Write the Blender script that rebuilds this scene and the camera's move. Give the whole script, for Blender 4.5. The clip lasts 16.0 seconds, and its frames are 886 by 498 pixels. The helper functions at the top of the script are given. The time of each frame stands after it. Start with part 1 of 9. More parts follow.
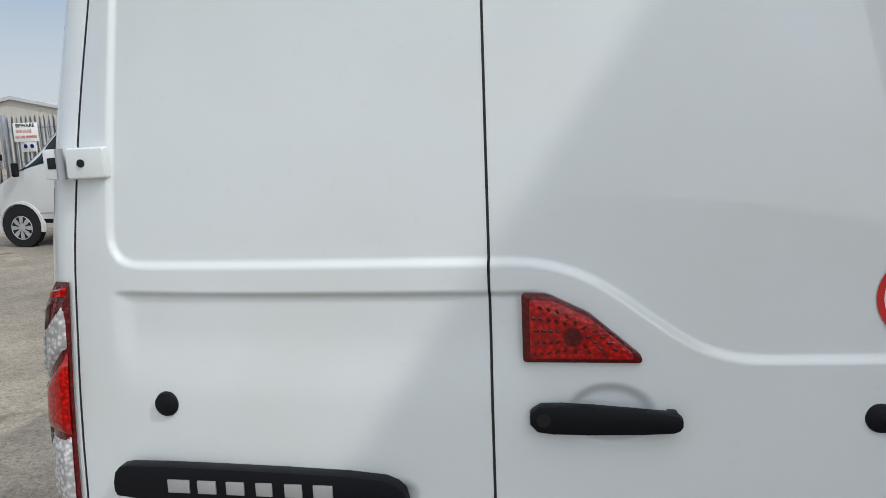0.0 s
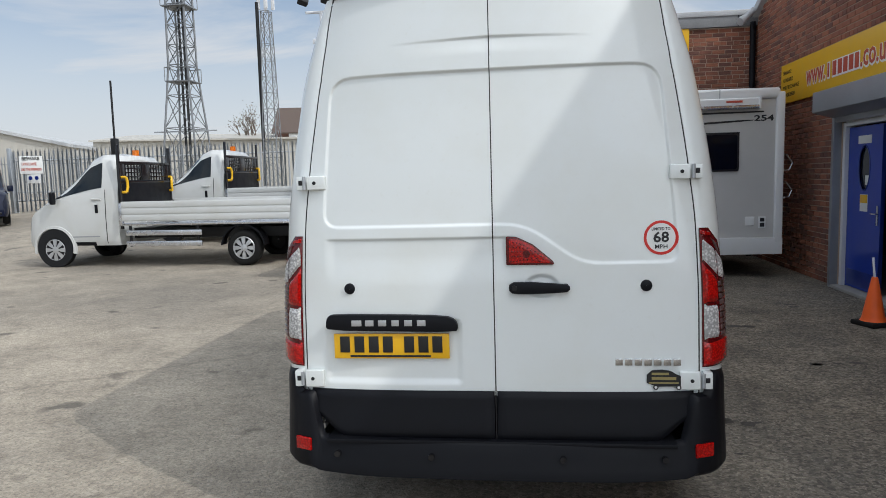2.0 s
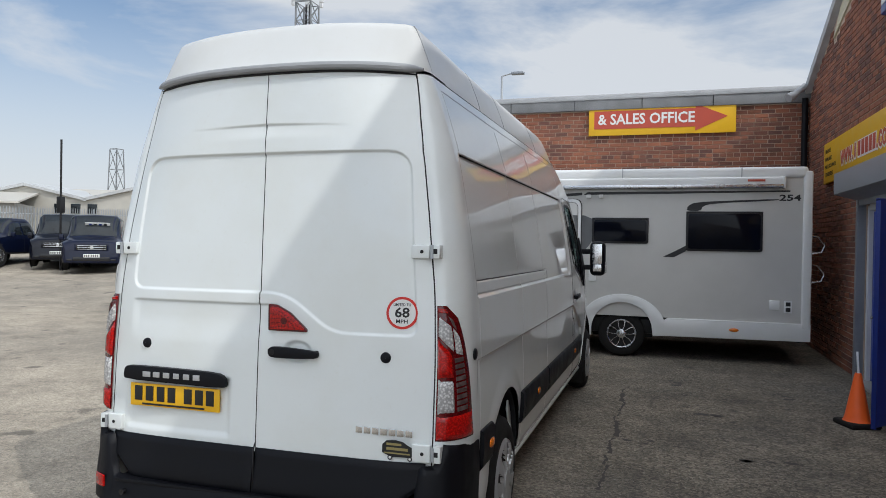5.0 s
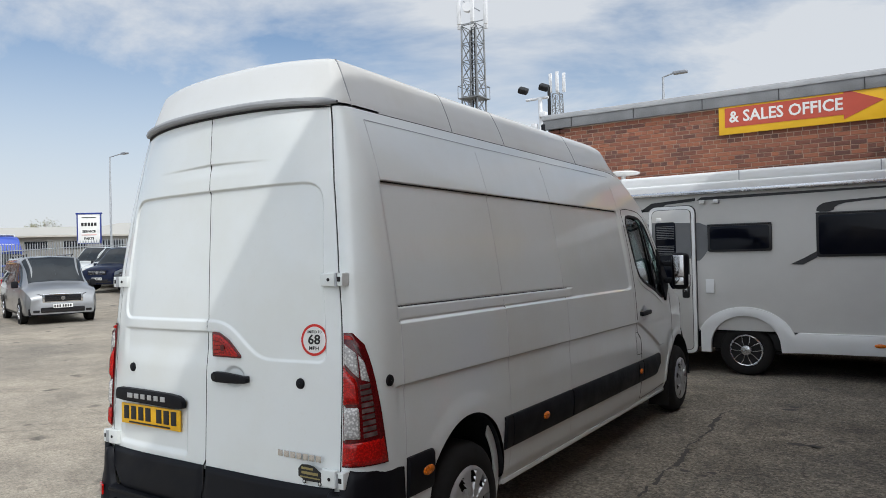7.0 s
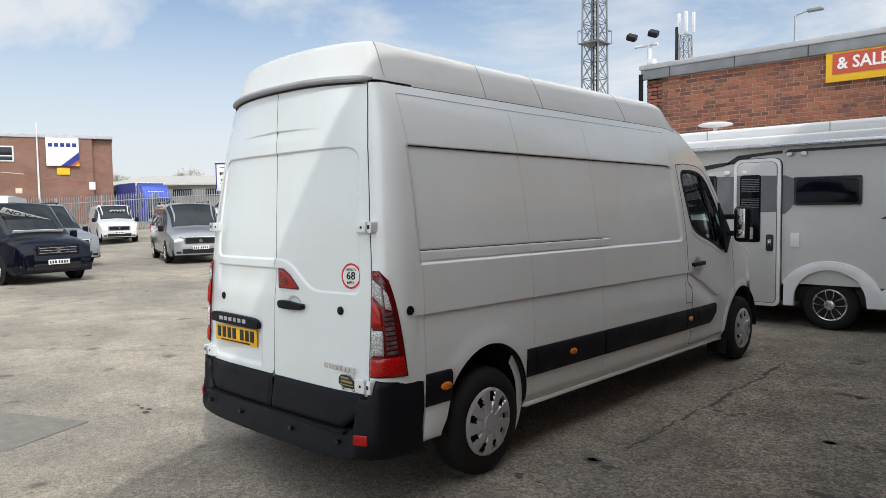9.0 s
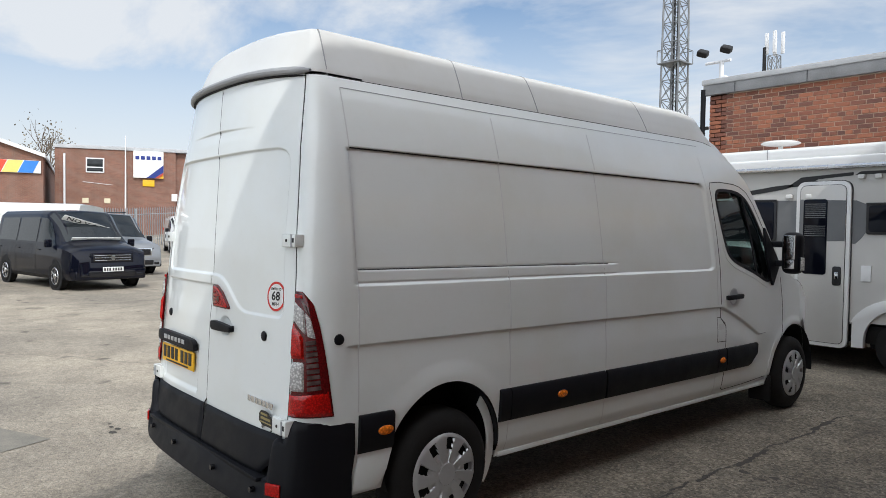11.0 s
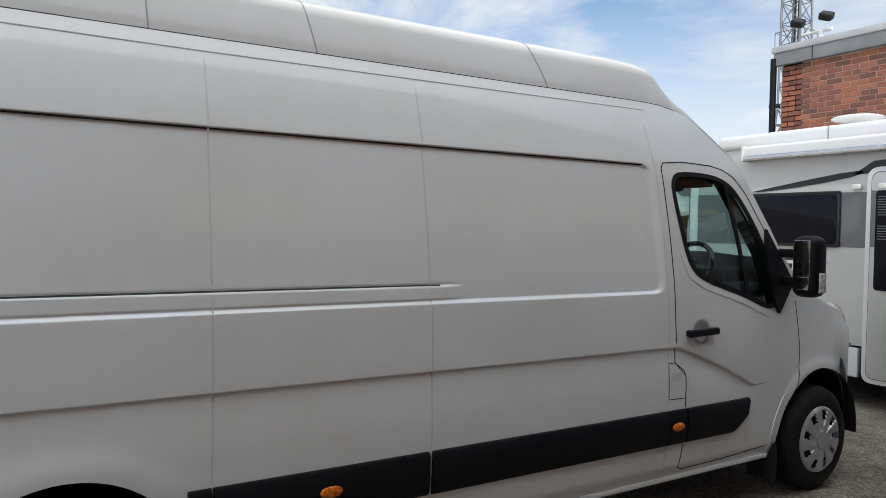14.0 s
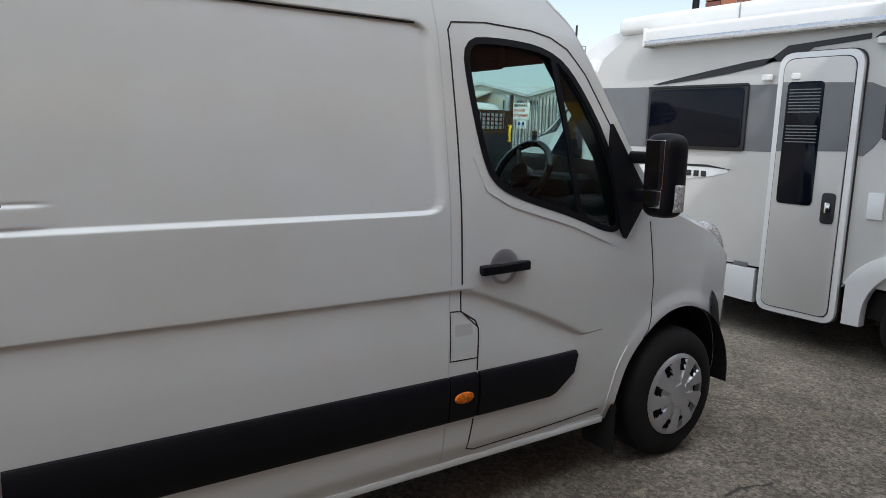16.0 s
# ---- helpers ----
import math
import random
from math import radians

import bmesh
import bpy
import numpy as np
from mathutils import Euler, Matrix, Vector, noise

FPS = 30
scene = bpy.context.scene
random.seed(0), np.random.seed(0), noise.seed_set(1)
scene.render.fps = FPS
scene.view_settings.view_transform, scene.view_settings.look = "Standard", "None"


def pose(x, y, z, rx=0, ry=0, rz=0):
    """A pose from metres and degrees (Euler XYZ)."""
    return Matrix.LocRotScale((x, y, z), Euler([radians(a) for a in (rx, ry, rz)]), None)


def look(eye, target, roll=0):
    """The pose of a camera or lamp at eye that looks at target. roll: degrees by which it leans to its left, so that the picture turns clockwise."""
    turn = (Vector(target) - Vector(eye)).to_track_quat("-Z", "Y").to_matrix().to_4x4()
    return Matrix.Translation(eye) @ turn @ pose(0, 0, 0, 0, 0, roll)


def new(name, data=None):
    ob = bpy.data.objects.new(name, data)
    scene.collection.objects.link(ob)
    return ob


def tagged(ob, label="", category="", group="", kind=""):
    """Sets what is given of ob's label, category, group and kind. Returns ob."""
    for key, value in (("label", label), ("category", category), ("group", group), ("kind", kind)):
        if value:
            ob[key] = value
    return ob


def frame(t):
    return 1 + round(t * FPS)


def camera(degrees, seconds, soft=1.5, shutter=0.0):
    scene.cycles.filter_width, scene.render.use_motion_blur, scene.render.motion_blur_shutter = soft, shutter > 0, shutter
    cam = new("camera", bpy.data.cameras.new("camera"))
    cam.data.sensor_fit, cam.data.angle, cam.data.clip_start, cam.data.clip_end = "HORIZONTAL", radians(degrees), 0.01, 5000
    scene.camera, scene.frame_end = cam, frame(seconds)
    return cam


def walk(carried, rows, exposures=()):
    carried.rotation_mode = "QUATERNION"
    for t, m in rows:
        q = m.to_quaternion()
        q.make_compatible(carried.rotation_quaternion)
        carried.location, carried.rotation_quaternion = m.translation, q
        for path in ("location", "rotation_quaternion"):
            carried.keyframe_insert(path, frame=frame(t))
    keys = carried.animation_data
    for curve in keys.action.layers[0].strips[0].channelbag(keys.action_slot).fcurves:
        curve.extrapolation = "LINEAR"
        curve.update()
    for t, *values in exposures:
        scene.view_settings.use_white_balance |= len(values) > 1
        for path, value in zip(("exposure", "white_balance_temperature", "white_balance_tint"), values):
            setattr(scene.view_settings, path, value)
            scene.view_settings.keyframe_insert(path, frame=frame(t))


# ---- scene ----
cam = camera(64.9, 16.0, soft=0.7)
PATH = [
    (0, (0.115, -1.052, 1.596), (-0.220, 0.896, 1.287), -2.16),
    (0.5, (0.026, -1.548, 1.585), (-0.242, 0.415, 1.312), -1.06),
    (1, (0.096, -2.033, 1.569), (-0.235, -0.075, 1.336), -0.31),
    (1.5, (0.124, -2.489, 1.593), (-0.255, -0.536, 1.390), -1.27),
    (2, (0.174, -2.834, 1.591), (-0.091, -0.862, 1.385), -1.44),
    (2.5, (0.426, -3.070, 1.602), (0.117, -1.099, 1.465), 0.26),
    (3, (0.626, -3.139, 1.596), (0.307, -1.165, 1.560), 0.32),
    (3.2, (0.729, -3.102, 1.592), (0.454, -1.121, 1.561), 1.21),
    (5.3, (1.964, -2.638, 1.637), (1.315, -0.747, 1.631), 0.28),
    (5.5, (2.083, -2.577, 1.634), (1.412, -0.693, 1.648), -0.49),
    (6, (2.478, -2.462, 1.670), (1.543, -0.694, 1.670), -0.01),
    (6.5, (2.708, -2.357, 1.656), (1.690, -0.635, 1.669), -1.05),
    (7, (2.919, -2.170, 1.684), (1.830, -0.493, 1.704), -1.31),
    (7.5, (3.279, -2.119, 1.696), (2.008, -0.578, 1.611), 0.63),
    (8, (3.381, -2.174, 1.714), (2.059, -0.683, 1.549), -0.56),
    (8.5, (3.504, -2.338, 1.720), (2.161, -0.868, 1.532), -0.60),
    (9, (3.733, -2.324, 1.695), (2.369, -0.866, 1.575), -0.79),
    (9.5, (3.907, -2.206, 1.718), (2.477, -0.814, 1.582), -0.02),
    (9.7, (3.873, -2.142, 1.704), (2.444, -0.749, 1.581), -0.89),
    (11.8, (3.771, -0.783, 1.661), (2.186, 0.437, 1.644), 0.6),
    (12, (3.782, -0.609, 1.673), (2.164, 0.566, 1.642), -1.1),
    (12.5, (3.795, -0.171, 1.68), (1.996, 0.703, 1.634), 0.2),
    (13, (3.63, 0.095, 1.689), (1.873, 1.047, 1.617), -0.65),
    (13.5, (3.557, 0.457, 1.711), (1.929, 1.617, 1.647), -2.7),
    (14, (3.542, 0.922, 1.696), (1.832, 1.958, 1.629), 0.8),
    (14.5, (3.423, 1.259, 1.677), (1.66, 2.191, 1.531), -1.2),
    (15, (3.289, 1.636, 1.702), (1.631, 2.746, 1.562), -1.8),
    (15.5, (3.253, 2.089, 1.701), (1.558, 3.135, 1.528), 0.8),
    (16, (3.08, 2.394, 1.664), (1.467, 3.527, 1.323), 1.4),
]
EXPOSURES = [(t, e, k, 10) for t, e, k in ((0, -0.62, 6250), (1, -0.58, 6250), (2, -0.47, 6250), (3, -0.45, 6250), (6, -0.40, 6250), (7, -0.38, 6300), (8.5, -0.24, 6400), (9.5, -0.22, 6350), (12, -0.20, 6350), (13, -0.22, 6350), (13.5, -0.16, 6350), (14, -0.08, 6300), (14.5, 0.10, 6300), (15, 0.04, 6250), (15.5, 0.10, 6200), (16, 0.14, 6200))]
walk(cam, [(t, look(eye, target, roll)) for t, eye, target, roll in PATH], EXPOSURES)

# ---- world, sun, exposure ----
SUN_DIR = Vector((0.641, -0.312, 0.701)).normalized()
world = bpy.data.worlds.new("sky")
scene.world = world
world.use_nodes = True
wn, wl = world.node_tree.nodes, world.node_tree.links
wn.clear()
w_out = wn.new("ShaderNodeOutputWorld")
w_bg = wn.new("ShaderNodeBackground")
w_sky = wn.new("ShaderNodeTexSky")
w_sky.sky_type = "NISHITA"
w_sky.sun_disc = False
w_sky.sun_elevation = math.asin(SUN_DIR.z)
w_sky.sun_rotation = math.atan2(SUN_DIR.x, SUN_DIR.y)
w_sky.dust_density = 0.5
w_sky.ozone_density = 2.5
w_co = wn.new("ShaderNodeTexCoord")
w_map = wn.new("ShaderNodeMapping")
w_map.inputs["Scale"].default_value = (0.75, 1.15, 3.0)
w_map.inputs["Rotation"].default_value = (0.0, 0.0, 0.5)
w_map.inputs["Location"].default_value = (0.35, 0.1, 0.2)
w_cl = wn.new("ShaderNodeTexNoise")
w_cl.inputs["Scale"].default_value = 1.5
w_cl.inputs["Detail"].default_value = 7.0
w_cl.inputs["Roughness"].default_value = 0.58
w_cl.inputs["Distortion"].default_value = 0.5
w_ramp = wn.new("ShaderNodeValToRGB")
w_ramp.color_ramp.elements[0].position = 0.40
w_ramp.color_ramp.elements[0].color = (0.03, 0.03, 0.03, 1)
w_ramp.color_ramp.elements[1].position = 0.585
w_ramp.color_ramp.elements[1].color = (0.92, 0.92, 0.92, 1)
w_mix = wn.new("ShaderNodeMixRGB")
w_mix.inputs["Color2"].default_value = (9.1, 9.3, 9.45, 1)
wl.new(w_co.outputs["Generated"], w_map.inputs["Vector"])
wl.new(w_map.outputs["Vector"], w_cl.inputs["Vector"])
wl.new(w_cl.outputs["Fac"], w_ramp.inputs["Fac"])
# haze whitens the sky towards the horizon
w_sep = wn.new("ShaderNodeSeparateXYZ")
wl.new(w_co.outputs["Generated"], w_sep.inputs[0])
w_haze = wn.new("ShaderNodeMapRange")
w_haze.interpolation_type = "SMOOTHSTEP"
w_haze.inputs["From Min"].default_value = 0.0
w_haze.inputs["From Max"].default_value = 0.42
w_haze.inputs["To Min"].default_value = 0.97
w_haze.inputs["To Max"].default_value = 0.0
wl.new(w_sep.outputs["Z"], w_haze.inputs["Value"])
w_max = wn.new("ShaderNodeMath")
w_max.operation = "MAXIMUM"
wl.new(w_ramp.outputs["Color"], w_max.inputs[0])
wl.new(w_haze.outputs[0], w_max.inputs[1])

w_blue = wn.new("ShaderNodeVectorMath")
w_blue.operation = "MULTIPLY"
w_blue.inputs[1].default_value = (0.84, 1.16, 1.30)
wl.new(w_sky.outputs["Color"], w_blue.inputs[0])
wl.new(w_blue.outputs["Vector"], w_mix.inputs["Color1"])
# thin cloud closes and glows round the sun
w_dot = wn.new("ShaderNodeVectorMath")
w_dot.operation = "DOT_PRODUCT"
w_dot.inputs[1].default_value = tuple(SUN_DIR)
wl.new(w_co.outputs["Generated"], w_dot.inputs[0])


def round_sun(lo, hi, a, b):
    q = wn.new("ShaderNodeMapRange")
    q.interpolation_type = "SMOOTHSTEP"
    for k, val in (("From Min", lo), ("From Max", hi), ("To Min", a), ("To Max", b)):
        q.inputs[k].default_value = val
    wl.new(w_dot.outputs["Value"], q.inputs["Value"])
    return q


w_veil = wn.new("ShaderNodeMath")
w_veil.operation = "MAXIMUM"
wl.new(w_max.outputs[0], w_veil.inputs[0])
wl.new(round_sun(0.05, 0.75, 0.0, 0.95).outputs[0], w_veil.inputs[1])
wl.new(w_veil.outputs[0], w_mix.inputs["Fac"])
w_mul = wn.new("ShaderNodeVectorMath")
w_mul.operation = "SCALE"
wl.new(w_mix.outputs["Color"], w_mul.inputs[0])
wl.new(round_sun(0.05, 1.0, 1.0, 2.55).outputs[0], w_mul.inputs["Scale"])
wl.new(w_mul.outputs["Vector"], w_bg.inputs["Color"])
w_bg.inputs["Strength"].default_value = 0.105
wl.new(w_bg.outputs["Background"], w_out.inputs["Surface"])

sun_data = bpy.data.lights.new("sun", "SUN")
sun_data.energy = 2.25
sun_data.angle = radians(0.53)
sun_data.color = (1.0, 0.965, 0.91)
sun_lamp = new("sun", sun_data)
sun_lamp.matrix_world = look(SUN_DIR * 60, (0, 0, 0))

# ---- materials ----
def shader(name):
    m = bpy.data.materials.new(name)
    m.use_nodes = True
    return m, m.node_tree.nodes, m.node_tree.links, m.node_tree.nodes["Principled BSDF"]


def setp(b, **kw):
    for k, v in kw.items():
        b.inputs[k.replace("_", " ")].default_value = v


def rgb(c):
    return (c[0], c[1], c[2], 1.0)


def noise_node(n, l, scale, detail=4.0, rough=0.55, co="Object", vec=None):
    t = n.new("ShaderNodeTexNoise")
    t.inputs["Scale"].default_value = scale
    t.inputs["Detail"].default_value = detail
    t.inputs["Roughness"].default_value = rough
    if vec is None:
        c = n.new("ShaderNodeTexCoord")
        vec = c.outputs[co]
    l.new(vec, t.inputs["Vector"])
    return t


def ramp_node(n, l, fac, stops):
    r = n.new("ShaderNodeValToRGB")
    e = r.color_ramp.elements
    while len(e) < len(stops):
        e.new(0.5)
    for el, (p, c) in zip(e, stops):
        el.position = p
        el.color = rgb(c) if len(c) == 3 else c
    l.new(fac, r.inputs["Fac"])
    return r


def mixc(n, l, fac, a, b, mode="MIX"):
    x = n.new("ShaderNodeMixRGB")
    x.blend_type = mode
    for sock, v in (("Fac", fac), ("Color1", a), ("Color2", b)):
        if isinstance(v, (int, float)):
            x.inputs[sock].default_value = v
        elif isinstance(v, tuple):
            x.inputs[sock].default_value = rgb(v)
        else:
            l.new(v, x.inputs[sock])
    return x.outputs["Color"]


def bump_node(n, l, b, height, strength, dist):
    u = n.new("ShaderNodeBump")
    u.inputs["Strength"].default_value = strength
    u.inputs["Distance"].default_value = dist
    l.new(height, u.inputs["Height"])
    l.new(u.outputs["Normal"], b.inputs["Normal"])
    return u


def simple(name, col, rough=0.5, metal=0.0, var=0.12, scale=6.0, bump=0.0, coat=0.0, spec=0.5, fine=60.0):
    """A surface with colour variation at two scales and a fine relief."""
    m, n, l, b = shader(name)
    setp(b, Roughness=rough, Metallic=metal)
    b.inputs["Coat Weight"].default_value = coat
    b.inputs["Coat Roughness"].default_value = 0.04
    b.inputs["Specular IOR Level"].default_value = spec
    t1 = noise_node(n, l, scale, 5)
    t2 = noise_node(n, l, fine, 3)
    lo = tuple(c * (1 - var) for c in col)
    hi = tuple(min(1, c * (1 + var)) for c in col)
    r1 = ramp_node(n, l, t1.outputs["Fac"], [(0.3, lo), (0.7, hi)])
    c2 = mixc(n, l, 0.35 * min(1, var * 4), r1.outputs["Color"], ramp_node(n, l, t2.outputs["Fac"], [(0.35, lo), (0.65, hi)]).outputs["Color"])
    l.new(c2, b.inputs["Base Color"])
    rr = ramp_node(n, l, t1.outputs["Fac"], [(0.3, (rough * 0.85,) * 3), (0.7, (min(1, rough * 1.2),) * 3)])
    l.new(rr.outputs["Color"], b.inputs["Roughness"])
    if bump:
        bump_node(n, l, b, t2.outputs["Fac"], bump, 0.002)
    return m


def paint(name, col, dirt=0.06, flake=0.0, coat=1.0):
    """Vehicle paint: clear coat over colour, with a little road dust low down in streaks."""
    m, n, l, b = shader(name)
    setp(b, Roughness=0.38, Metallic=flake)
    b.inputs["Coat Weight"].default_value = coat
    b.inputs["Specular IOR Level"].default_value = 0.5 if coat > 0.9 else 0.03
    b.inputs["Coat Roughness"].default_value = 0.035
    t = noise_node(n, l, 1.7, 6, 0.6)
    t2 = noise_node(n, l, 38.0, 4, 0.6)
    dust = tuple(c * (1 - dirt) * k for c, k in zip(col, (1.0, 0.985, 0.95)))
    c1 = mixc(n, l, ramp_node(n, l, t.outputs["Fac"], [(0.42, (0, 0, 0)), (0.72, (1, 1, 1))]).outputs["Color"], col, dust)
    c2 = mixc(n, l, ramp_node(n, l, t2.outputs["Fac"], [(0.62, (0, 0, 0)), (0.75, (0.5, 0.5, 0.5))]).outputs["Color"], c1, dust)
    l.new(c2, b.inputs["Base Color"])
    rr = ramp_node(n, l, t.outputs["Fac"], [(0.35, (0.008, 0.008, 0.008)), (0.75, (0.045, 0.045, 0.045))])
    l.new(rr.outputs["Color"], b.inputs["Coat Roughness"])
    return m


def glass(name, col=(1, 1, 1)):
    """A thin tinted pane: clear through, mirror-like by its angle."""
    m, n, l, b = shader(name)
    n.remove(b)
    tr, gl, fr, mx = n.new("ShaderNodeBsdfTransparent"), n.new("ShaderNodeBsdfGlossy"), n.new("ShaderNodeLayerWeight"), n.new("ShaderNodeMixShader")
    tr.inputs["Color"].default_value = rgb(col)
    gl.inputs["Roughness"].default_value = 0.01
    pw, ma = n.new("ShaderNodeMath"), n.new("ShaderNodeMath")
    pw.operation, ma.operation = "POWER", "MULTIPLY_ADD"
    pw.inputs[1].default_value = 4.0
    ma.inputs[1].default_value, ma.inputs[2].default_value = 0.85, 0.06
    l.new(fr.outputs["Facing"], pw.inputs[0])
    l.new(pw.outputs[0], ma.inputs[0])
    l.new(ma.outputs[0], mx.inputs[0])
    l.new(tr.outputs[0], mx.inputs[1])
    l.new(gl.outputs[0], mx.inputs[2])
    l.new(mx.outputs[0], n["Material Output"].inputs["Surface"])
    return m


def lens_mat(name, col, scale=70.0, rough=0.08):
    """Ribbed or pebbled lamp plastic over a bright reflector."""
    m, n, l, b = shader(name)
    setp(b, Roughness=rough)
    b.inputs["Coat Weight"].default_value = 0.5
    b.inputs["Specular IOR Level"].default_value = 0.3
    v = n.new("ShaderNodeTexVoronoi")
    v.inputs["Scale"].default_value = scale
    c = n.new("ShaderNodeTexCoord")
    l.new(c.outputs["Object"], v.inputs["Vector"])
    r = ramp_node(n, l, v.outputs["Distance"], [(0.08, tuple(min(1, x * 1.25) for x in col)), (0.65, tuple(x * 0.55 for x in col))])
    l.new(r.outputs["Color"], b.inputs["Base Color"])
    bump_node(n, l, b, v.outputs["Distance"], 0.5, 0.002)
    return m


WHITE = paint("white_paint", (0.775, 0.81, 0.802), 0.05)
ROOFWHITE = paint("roof_white", (0.66, 0.67, 0.66), 0.06, 0.0, 0.5)
BLACKP = simple("black_plastic", (0.0045, 0.005, 0.0075), 0.5, spec=0.22, var=0.2, bump=0.15, fine=300.0)
GLOSSB = simple("gloss_black", (0.012, 0.012, 0.014), 0.18, var=0.1)
GAP = simple("shut_line", (0.02, 0.02, 0.022), 0.8, var=0.1)
GREYSEAL = simple("grey_seal", (0.32, 0.33, 0.34), 0.5, var=0.06)
LIGHTSEAL = simple("light_seal", (0.62, 0.63, 0.63), 0.45, var=0.05)
RUBBER = simple("tyre_rubber", (0.013, 0.0125, 0.012), 0.8, spec=0.25, var=0.25, bump=0.3, fine=120.0)
SILVER = simple("silver_plastic", (0.52, 0.53, 0.54), 0.32, metal=0.55, var=0.06)
ALLOY = simple("alloy", (0.62, 0.63, 0.65), 0.25, metal=0.9, var=0.05)
DARKM = simple("dark_metal", (0.016, 0.016, 0.017), 0.5, metal=0.4, var=0.2)
CHROME = simple("chrome", (0.75, 0.76, 0.78), 0.12, metal=1.0, var=0.04)
STEEL = simple("galvanised_steel", (0.42, 0.44, 0.46), 0.42, metal=0.55, var=0.14, bump=0.1)
REDLENS = lens_mat("red_lens", (0.52, 0.006, 0.004), 110.0)
DARKRED = lens_mat("dark_red_lens", (0.13, 0.003, 0.005), 120.0)
CLEARLENS = lens_mat("clear_lens", (0.62, 0.61, 0.60), 95.0)
GREYLENS = lens_mat("grey_lens", (0.13, 0.085, 0.082), 25.0)
AMBER = lens_mat("amber_lens", (0.85, 0.20, 0.01))
GLASS = glass("window_glass", (0.62, 0.76, 0.74))
DARKGLASS = simple("dark_glass", (0.008, 0.010, 0.014), 0.03, var=0.15, spec=0.4)
CARGLASS = simple("car_glass", (0.016, 0.020, 0.023), 0.03, var=0.35, scale=2.5, spec=0.4)
YELLOWPLATE = simple("yellow_plate", (0.86, 0.47, 0.010), 0.35, var=0.03)
WHITEPLATE = simple("white_plate", (0.78, 0.78, 0.76), 0.35, var=0.03)
INK = simple("ink_black", (0.012, 0.012, 0.013), 0.5, var=0.1)
INTERIOR = simple("cab_plastic", (0.014, 0.0145, 0.016), 0.65, spec=0.25, var=0.15, bump=0.1)
FABRIC = simple("seat_fabric", (0.02, 0.021, 0.024), 0.9, spec=0.2, var=0.25, bump=0.3)
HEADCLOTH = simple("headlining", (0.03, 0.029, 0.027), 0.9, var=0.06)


def brick_colour():
    """Fired brick, one hue a piece, weathered across the wall."""
    m, n, l, b = shader("red_brick")
    oi = n.new("ShaderNodeObjectInfo")
    geo = n.new("ShaderNodeNewGeometry")
    add = n.new("ShaderNodeMath")
    add.operation = "ADD"
    l.new(oi.outputs["Random"], add.inputs[0])
    l.new(geo.outputs["Random Per Island"], add.inputs[1])
    fr = n.new("ShaderNodeMath")
    fr.operation = "FRACT"
    l.new(add.outputs[0], fr.inputs[0])
    base = ramp_node(n, l, fr.outputs[0], [(0.0, (0.13, 0.055, 0.042)), (0.25, (0.26, 0.092, 0.052)), (0.55, (0.35, 0.128, 0.068)), (0.8, (0.24, 0.088, 0.054)), (1.0, (0.115, 0.052, 0.042))])
    co = n.new("ShaderNodeNewGeometry")
    t = noise_node(n, l, 1.1, 6, 0.62, vec=co.outputs["Position"])
    t2 = noise_node(n, l, 130.0, 4, 0.6, vec=co.outputs["Position"])
    dark = mixc(n, l, ramp_node(n, l, t.outputs["Fac"], [(0.45, (0, 0, 0)), (0.75, (0.55, 0.55, 0.55))]).outputs["Color"], base.outputs["Color"], (0.09, 0.052, 0.042))
    c = mixc(n, l, ramp_node(n, l, t2.outputs["Fac"], [(0.5, (0, 0, 0)), (0.8, (0.45, 0.45, 0.45))]).outputs["Color"], dark, (0.36, 0.19, 0.13))
    l.new(c, b.inputs["Base Color"])
    setp(b, Roughness=0.88)
    bump_node(n, l, b, t2.outputs["Fac"], 0.5, 0.003)
    return m


def mortar_colour():
    m, n, l, b = shader("mortar")
    co = n.new("ShaderNodeNewGeometry")
    t = noise_node(n, l, 1.3, 6, 0.6, vec=co.outputs["Position"])
    t2 = noise_node(n, l, 90.0, 4, 0.6, vec=co.outputs["Position"])
    c = mixc(n, l, ramp_node(n, l, t.outputs["Fac"], [(0.4, (0, 0, 0)), (0.7, (0.8, 0.8, 0.8))]).outputs["Color"], (0.56, 0.43, 0.34), (0.38, 0.285, 0.225))
    l.new(c, b.inputs["Base Color"])
    setp(b, Roughness=0.95)
    bump_node(n, l, b, t2.outputs["Fac"], 0.4, 0.003)
    return m


BRICK = brick_colour()
MORTAR = mortar_colour()


